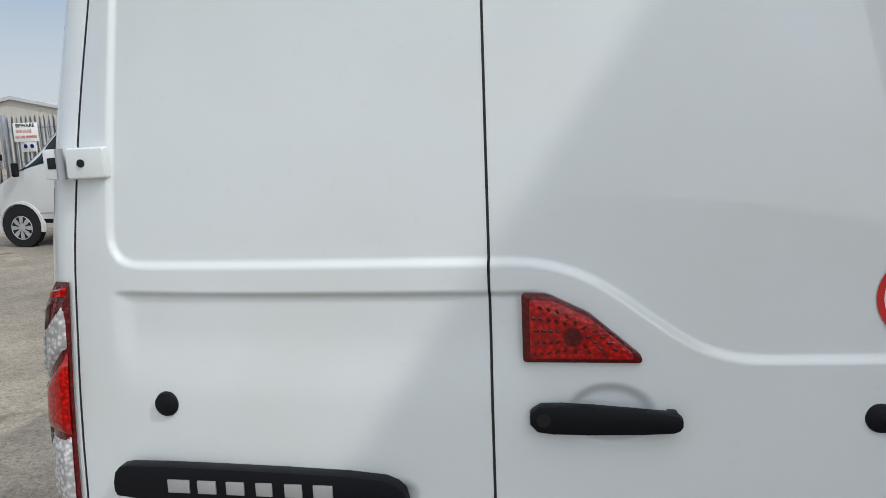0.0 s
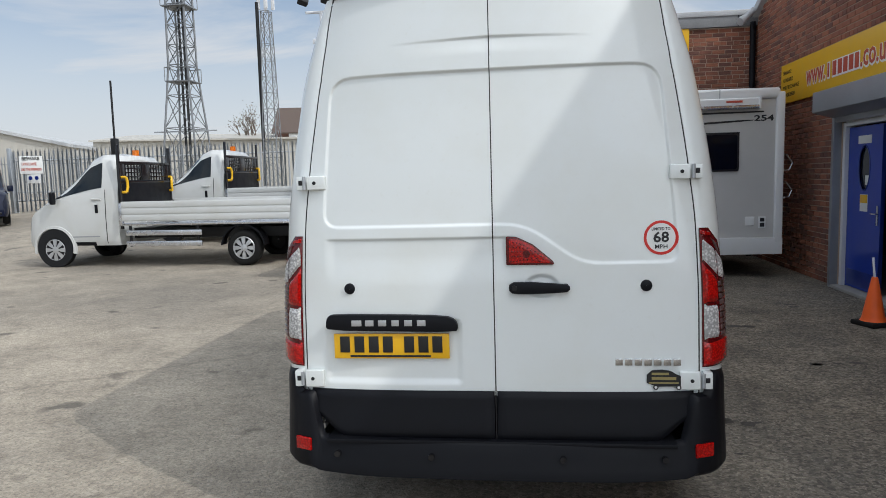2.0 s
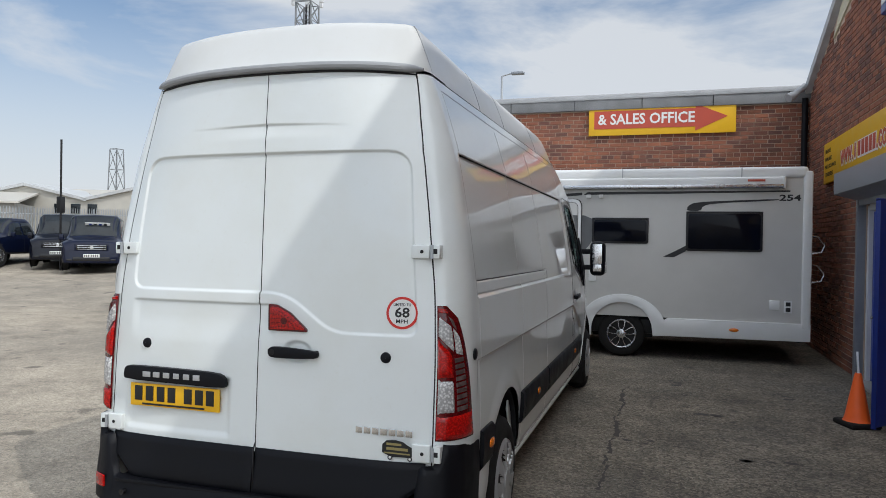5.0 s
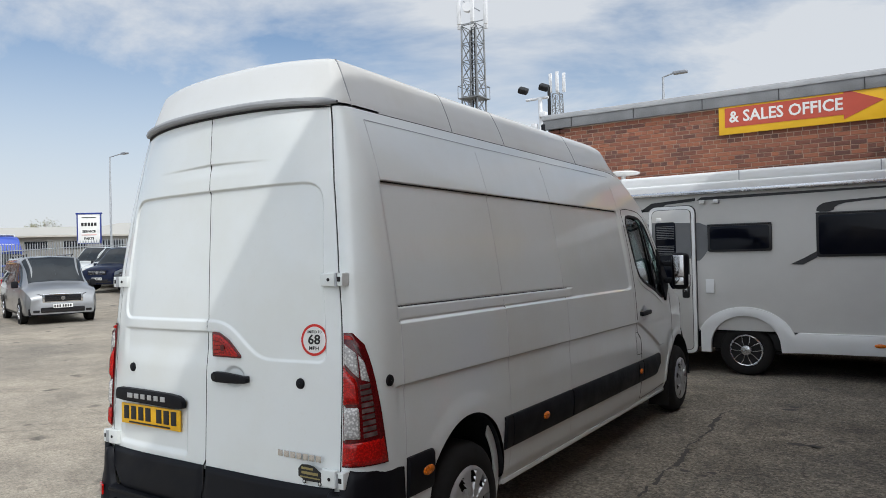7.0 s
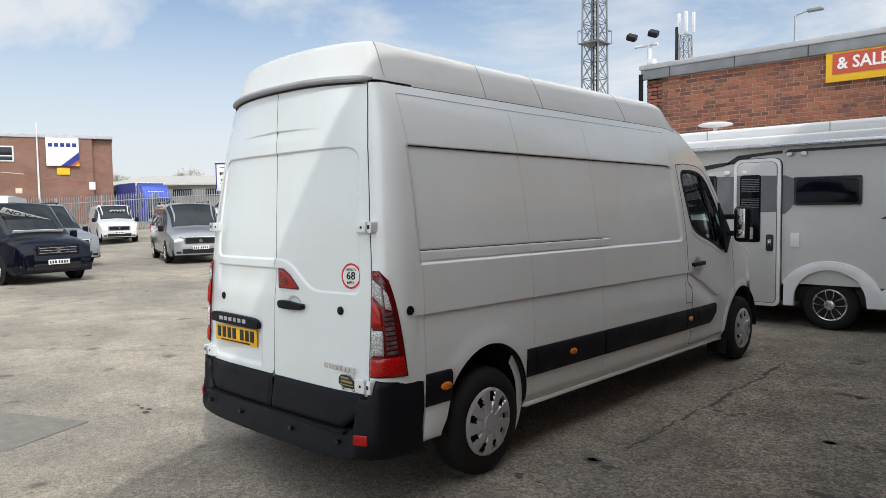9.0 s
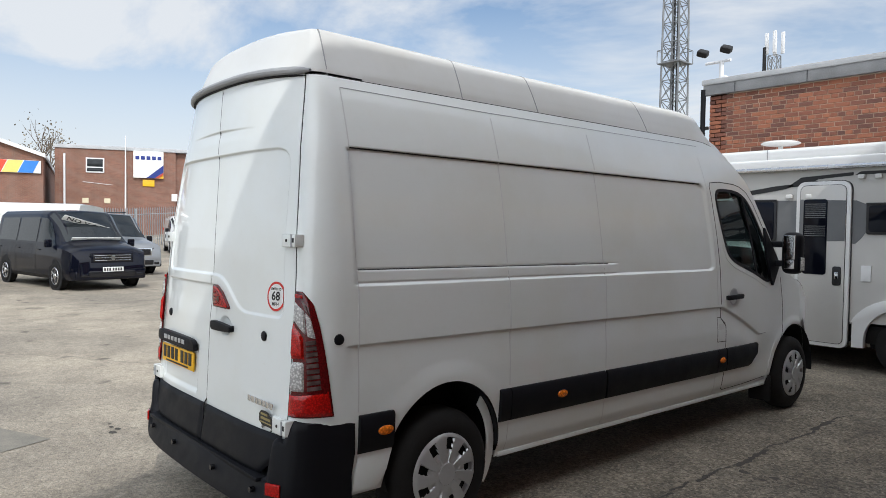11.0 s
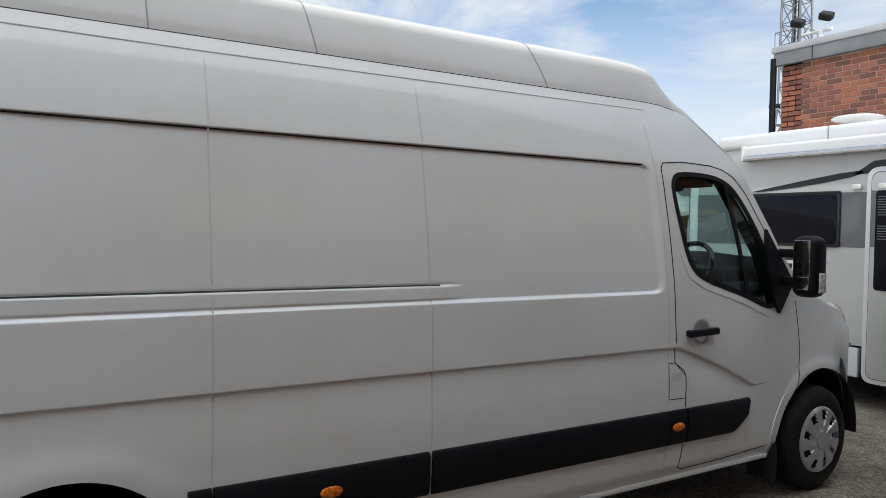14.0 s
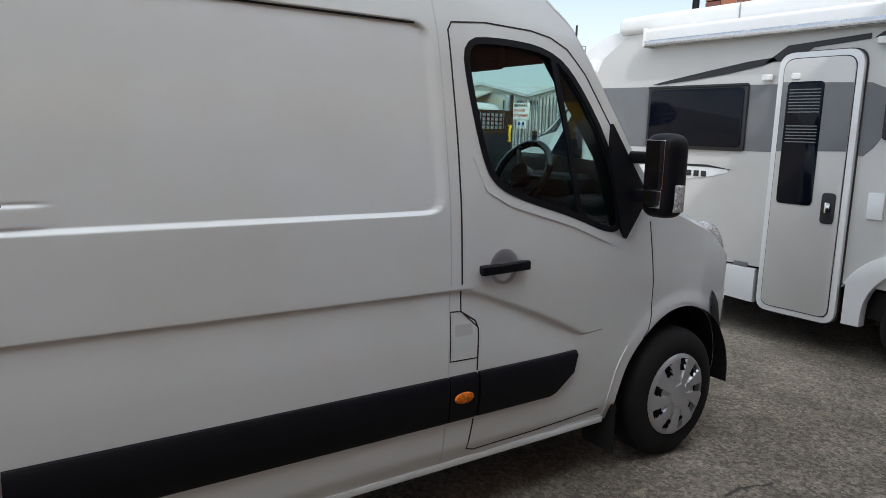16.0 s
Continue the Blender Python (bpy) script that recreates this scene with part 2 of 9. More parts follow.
def yard_colour():
    """Old concrete and tarmac: aggregate, dust, oil, damp, fine cracks."""
    m, n, l, b = shader("yard_surface")
    g = n.new("ShaderNodeNewGeometry")
    pos = g.outputs["Position"]
    big = noise_node(n, l, 0.22, 7, 0.62, vec=pos)
    mid = noise_node(n, l, 1.6, 7, 0.65, vec=pos)
    fine = noise_node(n, l, 55.0, 5, 0.7, vec=pos)
    grit = n.new("ShaderNodeTexVoronoi")
    grit.inputs["Scale"].default_value = 85.0
    l.new(pos, grit.inputs["Vector"])
    # tarmac beside the building, dusty concrete out in the yard
    sep = n.new("ShaderNodeSeparateXYZ")
    l.new(pos, sep.inputs[0])
    wob = n.new("ShaderNodeMath")
    wob.operation = "MULTIPLY_ADD"
    l.new(big.outputs["Fac"], wob.inputs[0])
    wob.inputs[1].default_value = 3.0
    l.new(sep.outputs["X"], wob.inputs[2])
    side = n.new("ShaderNodeMapRange")
    side.inputs["From Min"].default_value = 0.2
    side.inputs["From Max"].default_value = 3.4
    l.new(wob.outputs[0], side.inputs["Value"])
    conc = ramp_node(n, l, mid.outputs["Fac"], [(0.28, (0.258, 0.223, 0.176)), (0.5, (0.405, 0.353, 0.280)), (0.72, (0.51, 0.447, 0.360))])
    tar = ramp_node(n, l, mid.outputs["Fac"], [(0.30, (0.062, 0.050, 0.037)), (0.5, (0.172, 0.144, 0.110)), (0.70, (0.30, 0.257, 0.20))])
    c = mixc(n, l, side.outputs[0], conc.outputs["Color"], tar.outputs["Color"])
    c = mixc(n, l, ramp_node(n, l, big.outputs["Fac"], [(0.36, (0.65, 0.65, 0.65)), (0.6, (0, 0, 0))]).outputs["Color"], c, (0.16, 0.148, 0.13))
    c = mixc(n, l, ramp_node(n, l, fine.outputs["Fac"], [(0.34, (0.6, 0.6, 0.6)), (0.50, (0, 0, 0))]).outputs["Color"], c, (0.075, 0.07, 0.062))
    gr2 = noise_node(n, l, 17.0, 8, 0.78, vec=pos)
    c = mixc(n, l, ramp_node(n, l, gr2.outputs["Fac"], [(0.36, (0.35, 0.35, 0.35)), (0.5, (0, 0, 0))]).outputs["Color"], c, (0.085, 0.079, 0.070))
    c = mixc(n, l, ramp_node(n, l, gr2.outputs["Fac"], [(0.54, (0, 0, 0)), (0.68, (0.35, 0.35, 0.35))]).outputs["Color"], c, (0.42, 0.395, 0.35))
    c = mixc(n, l, ramp_node(n, l, grit.outputs["Distance"], [(0.12, (0.4, 0.4, 0.4)), (0.3, (0, 0, 0))]).outputs["Color"], c, (0.46, 0.44, 0.40))
    peb = n.new("ShaderNodeTexVoronoi")
    peb.inputs["Scale"].default_value = 58.0
    l.new(pos, peb.inputs["Vector"])
    pebv = n.new("ShaderNodeSeparateColor")
    l.new(peb.outputs["Color"], pebv.inputs[0])
    pebf = n.new("ShaderNodeMapRange")
    pebf.inputs["To Min"].default_value = 0.22
    pebf.inputs["To Max"].default_value = 0.75
    l.new(side.outputs[0], pebf.inputs["Value"])
    c = mixc(n, l, pebf.outputs[0], c, ramp_node(n, l, pebv.outputs[0], [(0.0, (0.35, 0.35, 0.34)), (0.5, (0.95, 0.95, 0.94)), (1.0, (1.7, 1.68, 1.62))]).outputs["Color"], "MULTIPLY")
    peb2 = n.new("ShaderNodeTexVoronoi")
    peb2.inputs["Scale"].default_value = 19.0
    l.new(pos, peb2.inputs["Vector"])
    pebw = n.new("ShaderNodeSeparateColor")
    l.new(peb2.outputs["Color"], pebw.inputs[0])
    c = mixc(n, l, 0.12, c, ramp_node(n, l, pebw.outputs[0], [(0.0, (0.45, 0.44, 0.42)), (0.5, (1.0, 1.0, 1.0)), (1.0, (1.5, 1.48, 1.42))]).outputs["Color"], "MULTIPLY")
    spots = noise_node(n, l, 2.6, 3, 0.4, vec=pos)
    c = mixc(n, l, ramp_node(n, l, spots.outputs["Fac"], [(0.66, (0, 0, 0)), (0.74, (0.7, 0.7, 0.7))]).outputs["Color"], c, (0.07, 0.064, 0.058))
    # cracks
    wv = mixc(n, l, 0.40, pos, noise_node(n, l, 1.1, 5, 0.7, vec=pos).outputs["Color"])
    cr = n.new("ShaderNodeTexVoronoi")
    cr.feature = "DISTANCE_TO_EDGE"
    cr.inputs["Scale"].default_value = 0.20
    l.new(wv, cr.inputs["Vector"])
    c = mixc(n, l, ramp_node(n, l, cr.outputs["Distance"], [(0.0006, (0.3, 0.3, 0.3)), (0.002, (0, 0, 0))]).outputs["Color"], c, (0.06, 0.055, 0.05))
    l.new(c, b.inputs["Base Color"])
    rr = ramp_node(n, l, mid.outputs["Fac"], [(0.3, (0.72, 0.72, 0.72)), (0.7, (0.95, 0.95, 0.95))])
    l.new(rr.outputs["Color"], b.inputs["Roughness"])
    b.inputs["Specular IOR Level"].default_value = 0.25
    h = mixc(n, l, 0.5, mixc(n, l, 0.5, fine.outputs["Fac"], grit.outputs["Distance"]), gr2.outputs["Fac"])
    bump_node(n, l, b, h, 0.9, 0.016)
    return m


YARD = yard_colour()

# ---- building helpers ----
def mesh_from(name, verts, faces, material, smooth=True, sharp=38):
    me = bpy.data.meshes.new(name)
    me.from_pydata([tuple(map(float, v)) for v in verts], [], [tuple(map(int, f)) for f in faces])
    if material:
        me.materials.append(material)
    if smooth:
        me.shade_smooth()
        me.set_sharp_from_angle(angle=radians(sharp))
    me.update()
    return me


def thing(name, label, category, m=None, group="", kind=""):
    """An empty at the base of a thing, to carry its parts."""
    ob = new(name)
    ob.empty_display_size = 0.2
    if m is not None:
        ob.matrix_world = m
    return tagged(ob, label, category, group, kind)


def hang(name, me, parent, label="", m=None):
    """A mesh as one part under a thing or a part; m is its pose within the parent."""
    ob = new(name, me)
    ob.parent = parent
    if m is not None:
        ob.matrix_basis = m
    if label:
        ob["label"] = label
    return ob


def part(name, bm, material, parent, label="", m=None, smooth=True, sharp=35):
    me = bpy.data.meshes.new(name)
    bm.normal_update()
    bm.to_mesh(me)
    bm.free()
    me.materials.append(material)
    if smooth:
        me.shade_smooth()
        me.set_sharp_from_angle(angle=radians(sharp))
    return hang(name, me, parent, label, m)


def box(cx, cy, cz, sx, sy, sz, bevel=0.0, seg=2, bm=None, m=None):
    """A box with rounded edges, in a new or a given bmesh."""
    one = bmesh.new()
    bmesh.ops.create_cube(one, size=1.0)
    bmesh.ops.scale(one, vec=(sx, sy, sz), verts=one.verts)
    if bevel > 0:
        bmesh.ops.bevel(one, geom=one.edges[:], offset=min(bevel, 0.49 * min(sx, sy, sz)), segments=seg, profile=0.6, affect="EDGES")
    bmesh.ops.translate(one, vec=(cx, cy, cz), verts=one.verts)
    if m is not None:
        bmesh.ops.transform(one, matrix=m, verts=one.verts)
    if bm is None:
        return one
    tmp = bpy.data.meshes.new("tmp")
    one.to_mesh(tmp)
    one.free()
    bm.from_mesh(tmp)
    bpy.data.meshes.remove(tmp)
    return bm


def rod(a, b, r, seg=10, bm=None, r2=None):
    """A round bar from a to b."""
    bm = bm or bmesh.new()
    a, b = Vector(a), Vector(b)
    d = b - a
    m = Matrix.Translation((a + b) / 2) @ d.to_track_quat("Z", "Y").to_matrix().to_4x4()
    bmesh.ops.create_cone(bm, cap_ends=True, segments=seg, radius1=r, radius2=r if r2 is None else r2, depth=d.length, matrix=m)
    return bm


def lathe(profile, seg=40, axis="X", close=False):
    """Verts and faces of a profile of (along, radius) turned about an axis."""
    vs, fs = [], []
    n = len(profile)
    for i in range(seg):
        a = 2 * math.pi * i / seg
        for h, r in profile:
            c, s = r * math.cos(a), r * math.sin(a)
            vs.append((h, c, s) if axis == "X" else (c, s, h))
    for i in range(seg):
        j = (i + 1) % seg
        for k in range(n - 1 if not close else n):
            k2 = (k + 1) % n
            fs.append((i * n + k, i * n + k2, j * n + k2, j * n + k))
    return vs, fs


def extrude_poly(pts, t, plane="YZ", at=0.0, bevel=0.0):
    """A flat plate with the outline pts, t thick, from at to at + t across its plane."""
    bm = bmesh.new()
    def p3(p, h):
        return {"YZ": (h, p[0], p[1]), "XZ": (p[0], h, p[1]), "XY": (p[0], p[1], h)}[plane]
    vs = [bm.verts.new(p3(p, at)) for p in pts]
    f = bm.faces.new(vs)
    r = bmesh.ops.extrude_face_region(bm, geom=[f])
    d = {"YZ": (t, 0, 0), "XZ": (0, t, 0), "XY": (0, 0, t)}[plane]
    bmesh.ops.translate(bm, vec=d, verts=[v for v in r["geom"] if isinstance(v, bmesh.types.BMVert)])
    bmesh.ops.recalc_face_normals(bm, faces=bm.faces[:])
    if bevel:
        bmesh.ops.bevel(bm, geom=bm.edges[:], offset=bevel, segments=2, profile=0.6, affect="EDGES")
    return bm


def rounded(pts, r, seg=5):
    """A closed outline with its corners rounded to radius r (one for all, or one each)."""
    out = []
    n = len(pts)
    rs = r if isinstance(r, (list, tuple)) else [r] * n
    for i in range(n):
        p, a, b = (np.array(pts[k % n], float) for k in (i, i - 1, i + 1))
        u, v = a - p, b - p
        lu, lv = np.linalg.norm(u), np.linalg.norm(v)
        d = min(rs[i], lu * 0.49, lv * 0.49)
        s, e = p + u / lu * d, p + v / lv * d
        for k in range(seg + 1):
            t = k / seg
            out.append(tuple((1 - t) ** 2 * s + 2 * t * (1 - t) * p + t * t * e))
    return out


def chaikin(pts, rounds=2, closed=True):
    pts = [tuple(p) for p in pts]
    for _ in range(rounds):
        out = []
        n = len(pts)
        for i in range(n if closed else n - 1):
            p, q = pts[i], pts[(i + 1) % n]
            out.append(tuple(0.75 * a + 0.25 * b for a, b in zip(p, q)))
            out.append(tuple(0.25 * a + 0.75 * b for a, b in zip(p, q)))
        if not closed:
            out = [pts[0]] + out + [pts[-1]]
        pts = out
    return pts


def step01(a, b, x):
    t = np.clip((x - a) / (b - a), 0, 1)
    return t * t * (3 - 2 * t)


def poly_dist(x, y, poly):
    """Signed distance to a closed outline, negative inside."""
    p = np.array(poly, float)
    x, y = np.asarray(x, float), np.asarray(y, float)
    d = np.full(x.shape, 1e9)
    inside = np.zeros(x.shape, bool)
    for i in range(len(p)):
        a, b = p[i], p[(i + 1) % len(p)]
        e = b - a
        w0, w1 = x - a[0], y - a[1]
        t = np.clip((w0 * e[0] + w1 * e[1]) / max(1e-12, e @ e), 0, 1)
        d = np.minimum(d, np.hypot(w0 - t * e[0], w1 - t * e[1]))
        cross = (a[1] > y) != (b[1] > y)
        if abs(e[1]) > 1e-12:
            inside ^= cross & (x < a[0] + (y - a[1]) / e[1] * e[0])
    return np.where(inside, -d, d)


def to_outline(x, y, poly, c):
    """Where the ray from c through each point crosses the outline."""
    p = np.array(poly, float)
    dx, dy = x - c[0], y - c[1]
    best = np.full(x.shape, 1e9)
    for i in range(len(p)):
        a, b = p[i], p[(i + 1) % len(p)]
        e = b - a
        det = dx * (-e[1]) + dy * e[0]
        det = np.where(np.abs(det) < 1e-12, 1e-12, det)
        rx, ry = a[0] - c[0], a[1] - c[1]
        s = (rx * (-e[1]) + ry * e[0]) / det
        u = (dx * ry - dy * rx) / det
        best = np.where((s > 1e-6) & (u >= -1e-6) & (u <= 1 + 1e-6), np.minimum(best, s), best)
    best = np.where(best > 1e8, 1.0, best)
    return c[0] + best * dx, c[1] + best * dy


def sheet(us, vs, surface, holes=(), flip=False):
    """Verts and faces of a sheet over a grid (us, vs); each hole is (inside(u, v), to_edge(u, v))."""
    U, V = np.meshgrid(np.array(us, float), np.array(vs, float), indexing="ij")
    gone = np.zeros((U.shape[0] - 1, U.shape[1] - 1), bool)
    for inside, edge in holes:
        m = inside(U, V)
        pad = np.pad(m, 1, mode="edge")
        allin = np.ones_like(m)
        for i in (0, 1, 2):
            for j in (0, 1, 2):
                allin &= pad[i:i + m.shape[0], j:j + m.shape[1]]
        border = m & ~allin
        eu, ev = edge(U, V)
        U, V = np.where(border, eu, U), np.where(border, ev, V)
        gone |= m[:-1, :-1] & m[1:, :-1] & m[:-1, 1:] & m[1:, 1:]
    P = surface(U, V)
    nu, nv = U.shape
    verts = np.stack(P, -1).reshape(-1, 3)
    faces = []
    for i in range(nu - 1):
        for j in range(nv - 1):
            if not gone[i, j]:
                q = (i * nv + j, (i + 1) * nv + j, (i + 1) * nv + j + 1, i * nv + j + 1)
                faces.append(q[::-1] if flip else q)
    used = sorted({k for f in faces for k in f})
    idx = {k: i for i, k in enumerate(used)}
    return verts[used], [tuple(idx[k] for k in f) for f in faces]


def ribbon(path, surface, width, lift, closed=False):
    """A narrow band along a path of (u, v) on a surface, raised by lift along +normal in x."""
    pts = np.array(path, float)
    n = len(pts)
    t = np.roll(pts, -1, 0) - np.roll(pts, 1, 0)
    if not closed:
        t[0], t[-1] = pts[1] - pts[0], pts[-1] - pts[-2]
    t /= np.maximum(1e-9, np.linalg.norm(t, axis=1))[:, None]
    nn = np.stack([-t[:, 1], t[:, 0]], 1)
    a, b = pts + nn * width / 2, pts - nn * width / 2
    rows = []
    for q, h in ((a, -0.004), (a, lift), (b, lift), (b, -0.004)):
        rows.append(np.stack(surface(q[:, 0], q[:, 1], h), -1))
    verts = np.concatenate(rows)
    faces = []
    for i in range(n if closed else n - 1):
        j = (i + 1) % n
        for k in range(3):
            faces.append((k * n + i, k * n + j, (k + 1) * n + j, (k + 1) * n + i))
    return verts, faces


def dense(path, step=0.03, closed=False):
    out = []
    n = len(path)
    for i in range(n if closed else n - 1):
        a, b = np.array(path[i], float), np.array(path[(i + 1) % n], float)
        k = max(1, int(np.linalg.norm(b - a) / step))
        out += [tuple(a + (b - a) * j / k) for j in range(k)]
    if not closed:
        out.append(tuple(path[-1]))
    return out


def letters(text, size, depth=0.001, align="CENTER", bold=0.0, width=None):
    """Text in the built-in font as a mesh, in the xy plane, centred on its middle line."""
    cu = bpy.data.curves.new("writing", "FONT")
    cu.body, cu.size, cu.extrude, cu.align_x, cu.align_y, cu.offset = text, size, depth, align, "CENTER", bold
    cu.resolution_u = 2
    ob = bpy.data.objects.new("writing", cu)
    scene.collection.objects.link(ob)
    dg = bpy.context.evaluated_depsgraph_get()
    me = bpy.data.meshes.new_from_object(ob.evaluated_get(dg))
    bpy.data.objects.remove(ob)
    bpy.data.curves.remove(cu)
    if width:
        xs = [v.co.x for v in me.vertices]
        k = width / max(1e-6, max(xs) - min(xs))
        for v in me.vertices:
            v.co.x *= k
    return me


def write(text, size, material, parent, m, depth=0.001, align="CENTER", bold=0.0, width=None, name="lettering"):
    me = letters(text, size, depth, align, bold, width)
    me.materials.clear()
    me.materials.append(material)
    return hang(name, me, parent, "", m)


FACE_REAR = pose(0, 0, 0, 90, 0, 0)


def ground_z(x, y):
    """The yard is level round the van and climbs gently towards the far fence."""
    return 0.06 * min(14.0, max(0.0, y - 10.8)) + 0.008 * min(30.0, max(0.0, -x - 22.0))


def wheel_mesh_set(r, w, style, rim=0.62):
    """Meshes of a wheel about the x axis, outer face at +x: tyre, back dish, cover."""
    rr = r * rim
    prof = [(-w / 2 + 0.012, rr * 0.98), (-w / 2, rr + 0.02), (-w / 2, r - 0.05), (-w / 2 + 0.03, r - 0.012), (-w * 0.2, r), (w * 0.2, r), (w / 2 - 0.03, r - 0.012), (w / 2 - 0.003, r - 0.05), (w / 2, rr + 0.025), (w / 2 - 0.012, rr * 0.98)]
    tv, tf = lathe(prof, 48)
    dv, df = lathe([(w / 2 - 0.055, 0.02), (w / 2 - 0.05, rr * 0.55), (w / 2 - 0.045, rr * 0.9), (w / 2 - 0.012, rr)], 40)
    cover = bmesh.new()
    for h, r1, r2 in ((w / 2 - 0.004, rr * 0.90, rr * 1.02),):
        vs, fs = lathe([(h - 0.02, r1), (h + 0.004, r1 + 0.004), (h + 0.008, (r1 + r2) / 2), (h - 0.004, r2)], 40)
        bv = [cover.verts.new(v) for v in vs]
        for f in fs:
            cover.faces.new([bv[i] for i in f])
    vs, fs = lathe([(w / 2 + 0.010, rr * 0.285), (w / 2 + 0.019, rr * 0.275), (w / 2 + 0.018, rr * 0.20), (w / 2 + 0.016, 0.001)] if style == "cap" else [(w / 2 - 0.01, rr * 0.34), (w / 2 + 0.006, rr * 0.30), (w / 2 + 0.012, rr * 0.22), (w / 2 + 0.012, 0.001)], 28)
    bv = [cover.verts.new(v) for v in vs]
    for f in fs:
        cover.faces.new([bv[i] for i in f])
    if style == "cap":
        # nine broad petals with slots between them near the rim
        nr, na = 22, 216
        fr = np.linspace(0.28, 1.0, nr)
        base = np.interp(fr, [0.28, 0.32, 0.6, 0.88, 0.95, 1.0], [0.016, 0.012, 0.015, 0.010, 0.008, 0.0])
        grid = []
        for i in range(na):
            a = 2 * math.pi * i / na
            for k in range(nr):
                q = (9 * i / na + 0.30 * fr[k]) % 1.0
                dip = 0.010 * float(step01(0.40, 0.52, fr[k]) * step01(0.60, 0.66, q) * step01(1.0, 0.94, q)) * (1 if fr[k] < 0.93 else 0)
                grid.append(((w / 2 + base[k] - dip + 0.006 * q * (q < 0.62)), rr * fr[k] * math.cos(a), rr * fr[k] * math.sin(a)))
        gv = [cover.verts.new(v) for v in grid]
        for i in range(na):
            for k in range(nr - 1):
                q = (9 * (i + 0.5) / na + 0.30 * fr[k]) % 1.0
                if 0.62 < q < 0.98 and 0.60 < fr[k] < 0.905:
                    continue
                j = (i + 1) % na
                cover.faces.new((gv[i * nr + k], gv[i * nr + k + 1], gv[j * nr + k + 1], gv[j * nr + k]))
    n = {"cap": 0, "alloy": 5, "steel": 8, "twin": 10}[style]
    for i in range(n):
        a0 = 2 * math.pi * i / n
        if style == "cap":
            spec = [(0.28, 0.0, 0.115), (0.62, 0.04, 0.17), (0.95, 0.10, 0.235)]
        elif style == "alloy":
            spec = [(0.22, 0.0, 0.16), (0.6, 0.0, 0.12), (0.95, 0.0, 0.17)]
        elif style == "twin":
            o = 0.09 if i % 2 else -0.09
            spec = [(0.24, o * 0.5, 0.07), (0.6, o * 0.4, 0.055), (0.95, -o * 0.6, 0.05)]
        else:
            spec = [(0.28, 0.0, 0.26), (0.6, 0.0, 0.27), (0.93, 0.0, 0.20)]
        ring = []
        for k, (fr, tw, half) in enumerate(spec):
            bulge = (0.012, 0.010, 0.004)[k]
            for sgn in (-1, 1):
                a = a0 + tw + sgn * half * (0.6 if style != "steel" else 1)
                ring.append(((w / 2 + bulge - 0.004), rr * fr * math.cos(a), rr * fr * math.sin(a)))
        top = [cover.verts.new(v) for v in ring]
        low = [cover.verts.new((v[0] - 0.025, v[1], v[2])) for v in ring]
        for k in range(2):
            a, b, c, d = 2 * k, 2 * k + 1, 2 * k + 3, 2 * k + 2
            cover.faces.new((top[a], top[b], top[c], top[d]))
            cover.faces.new((low[a], top[a], top[d], low[d]))
            cover.faces.new((top[b], low[b], low[c], top[c]))
    bmesh.ops.recalc_face_normals(cover, faces=cover.faces[:])
    cm = bpy.data.meshes.new("wheel_cover")
    cover.to_mesh(cm)
    cover.free()
    cm.materials.append(ALLOY if style in ("alloy", "twin") else SILVER)
    cm.shade_smooth()
    cm.set_sharp_from_angle(angle=radians(30))
    return {"tyre": mesh_from("tyre", tv, tf, RUBBER, sharp=50), "dish": mesh_from("dish", dv, df, DARKM), "cover": cm}


WHEELS = {}


def wheel(parent, m, r, w, style):
    key = (r, w, style)
    if key not in WHEELS:
        WHEELS[key] = wheel_mesh_set(r, w, style)
    s = WHEELS[key]
    t = hang("wheel", s["tyre"], parent, "", m)
    t["label"] = {"cap": "black tyre with silver wheel trim", "alloy": "black tyre on alloy wheel", "twin": "black tyre on two-tone alloy wheel", "steel": "black tyre on silver steel wheel"}[style]
    hang("rim", s["dish"], t)
    hang("wheel_trim", s["cover"], t)
    return t

# ---- ground ----
def build_ground():
    xs = np.unique(np.concatenate([np.linspace(-400, -60, 12), np.linspace(-60, 12, 73), np.linspace(12, 400, 12)]))
    ys = np.unique(np.concatenate([np.linspace(-400, -14, 12), np.linspace(-14, 60, 75), np.linspace(60, 600, 14)]))
    X, Y = np.meshgrid(xs, ys, indexing="ij")
    Z = np.vectorize(ground_z)(X, Y)
    v = np.stack([X, Y, Z], -1).reshape(-1, 3)
    m = len(ys)
    f = [(i * m + j, (i + 1) * m + j, (i + 1) * m + j + 1, i * m + j + 1) for i in range(len(xs) - 1) for j in range(m - 1)]
    g = new("ground", mesh_from("ground", v, f, YARD))
    tagged(g, "worn grey concrete and tarmac yard with stains and cracks", "ground", kind="structure")
    return g


ground = build_ground()
TAR = simple("tar_repair", (0.20, 0.185, 0.155), 0.85, var=0.3, scale=9.0, bump=0.4, fine=90.0)
TARJ = simple("tar_joint", (0.06, 0.054, 0.046), 0.85, var=0.5, scale=20.0, bump=0.3)


def flat_patch(name, pts, mat, label, lift=0.004):
    me = mesh_from(name, [(x, y, lift) for x, y in pts], [tuple(range(len(pts)))], mat, smooth=False)
    return hang(name, me, ground, label)


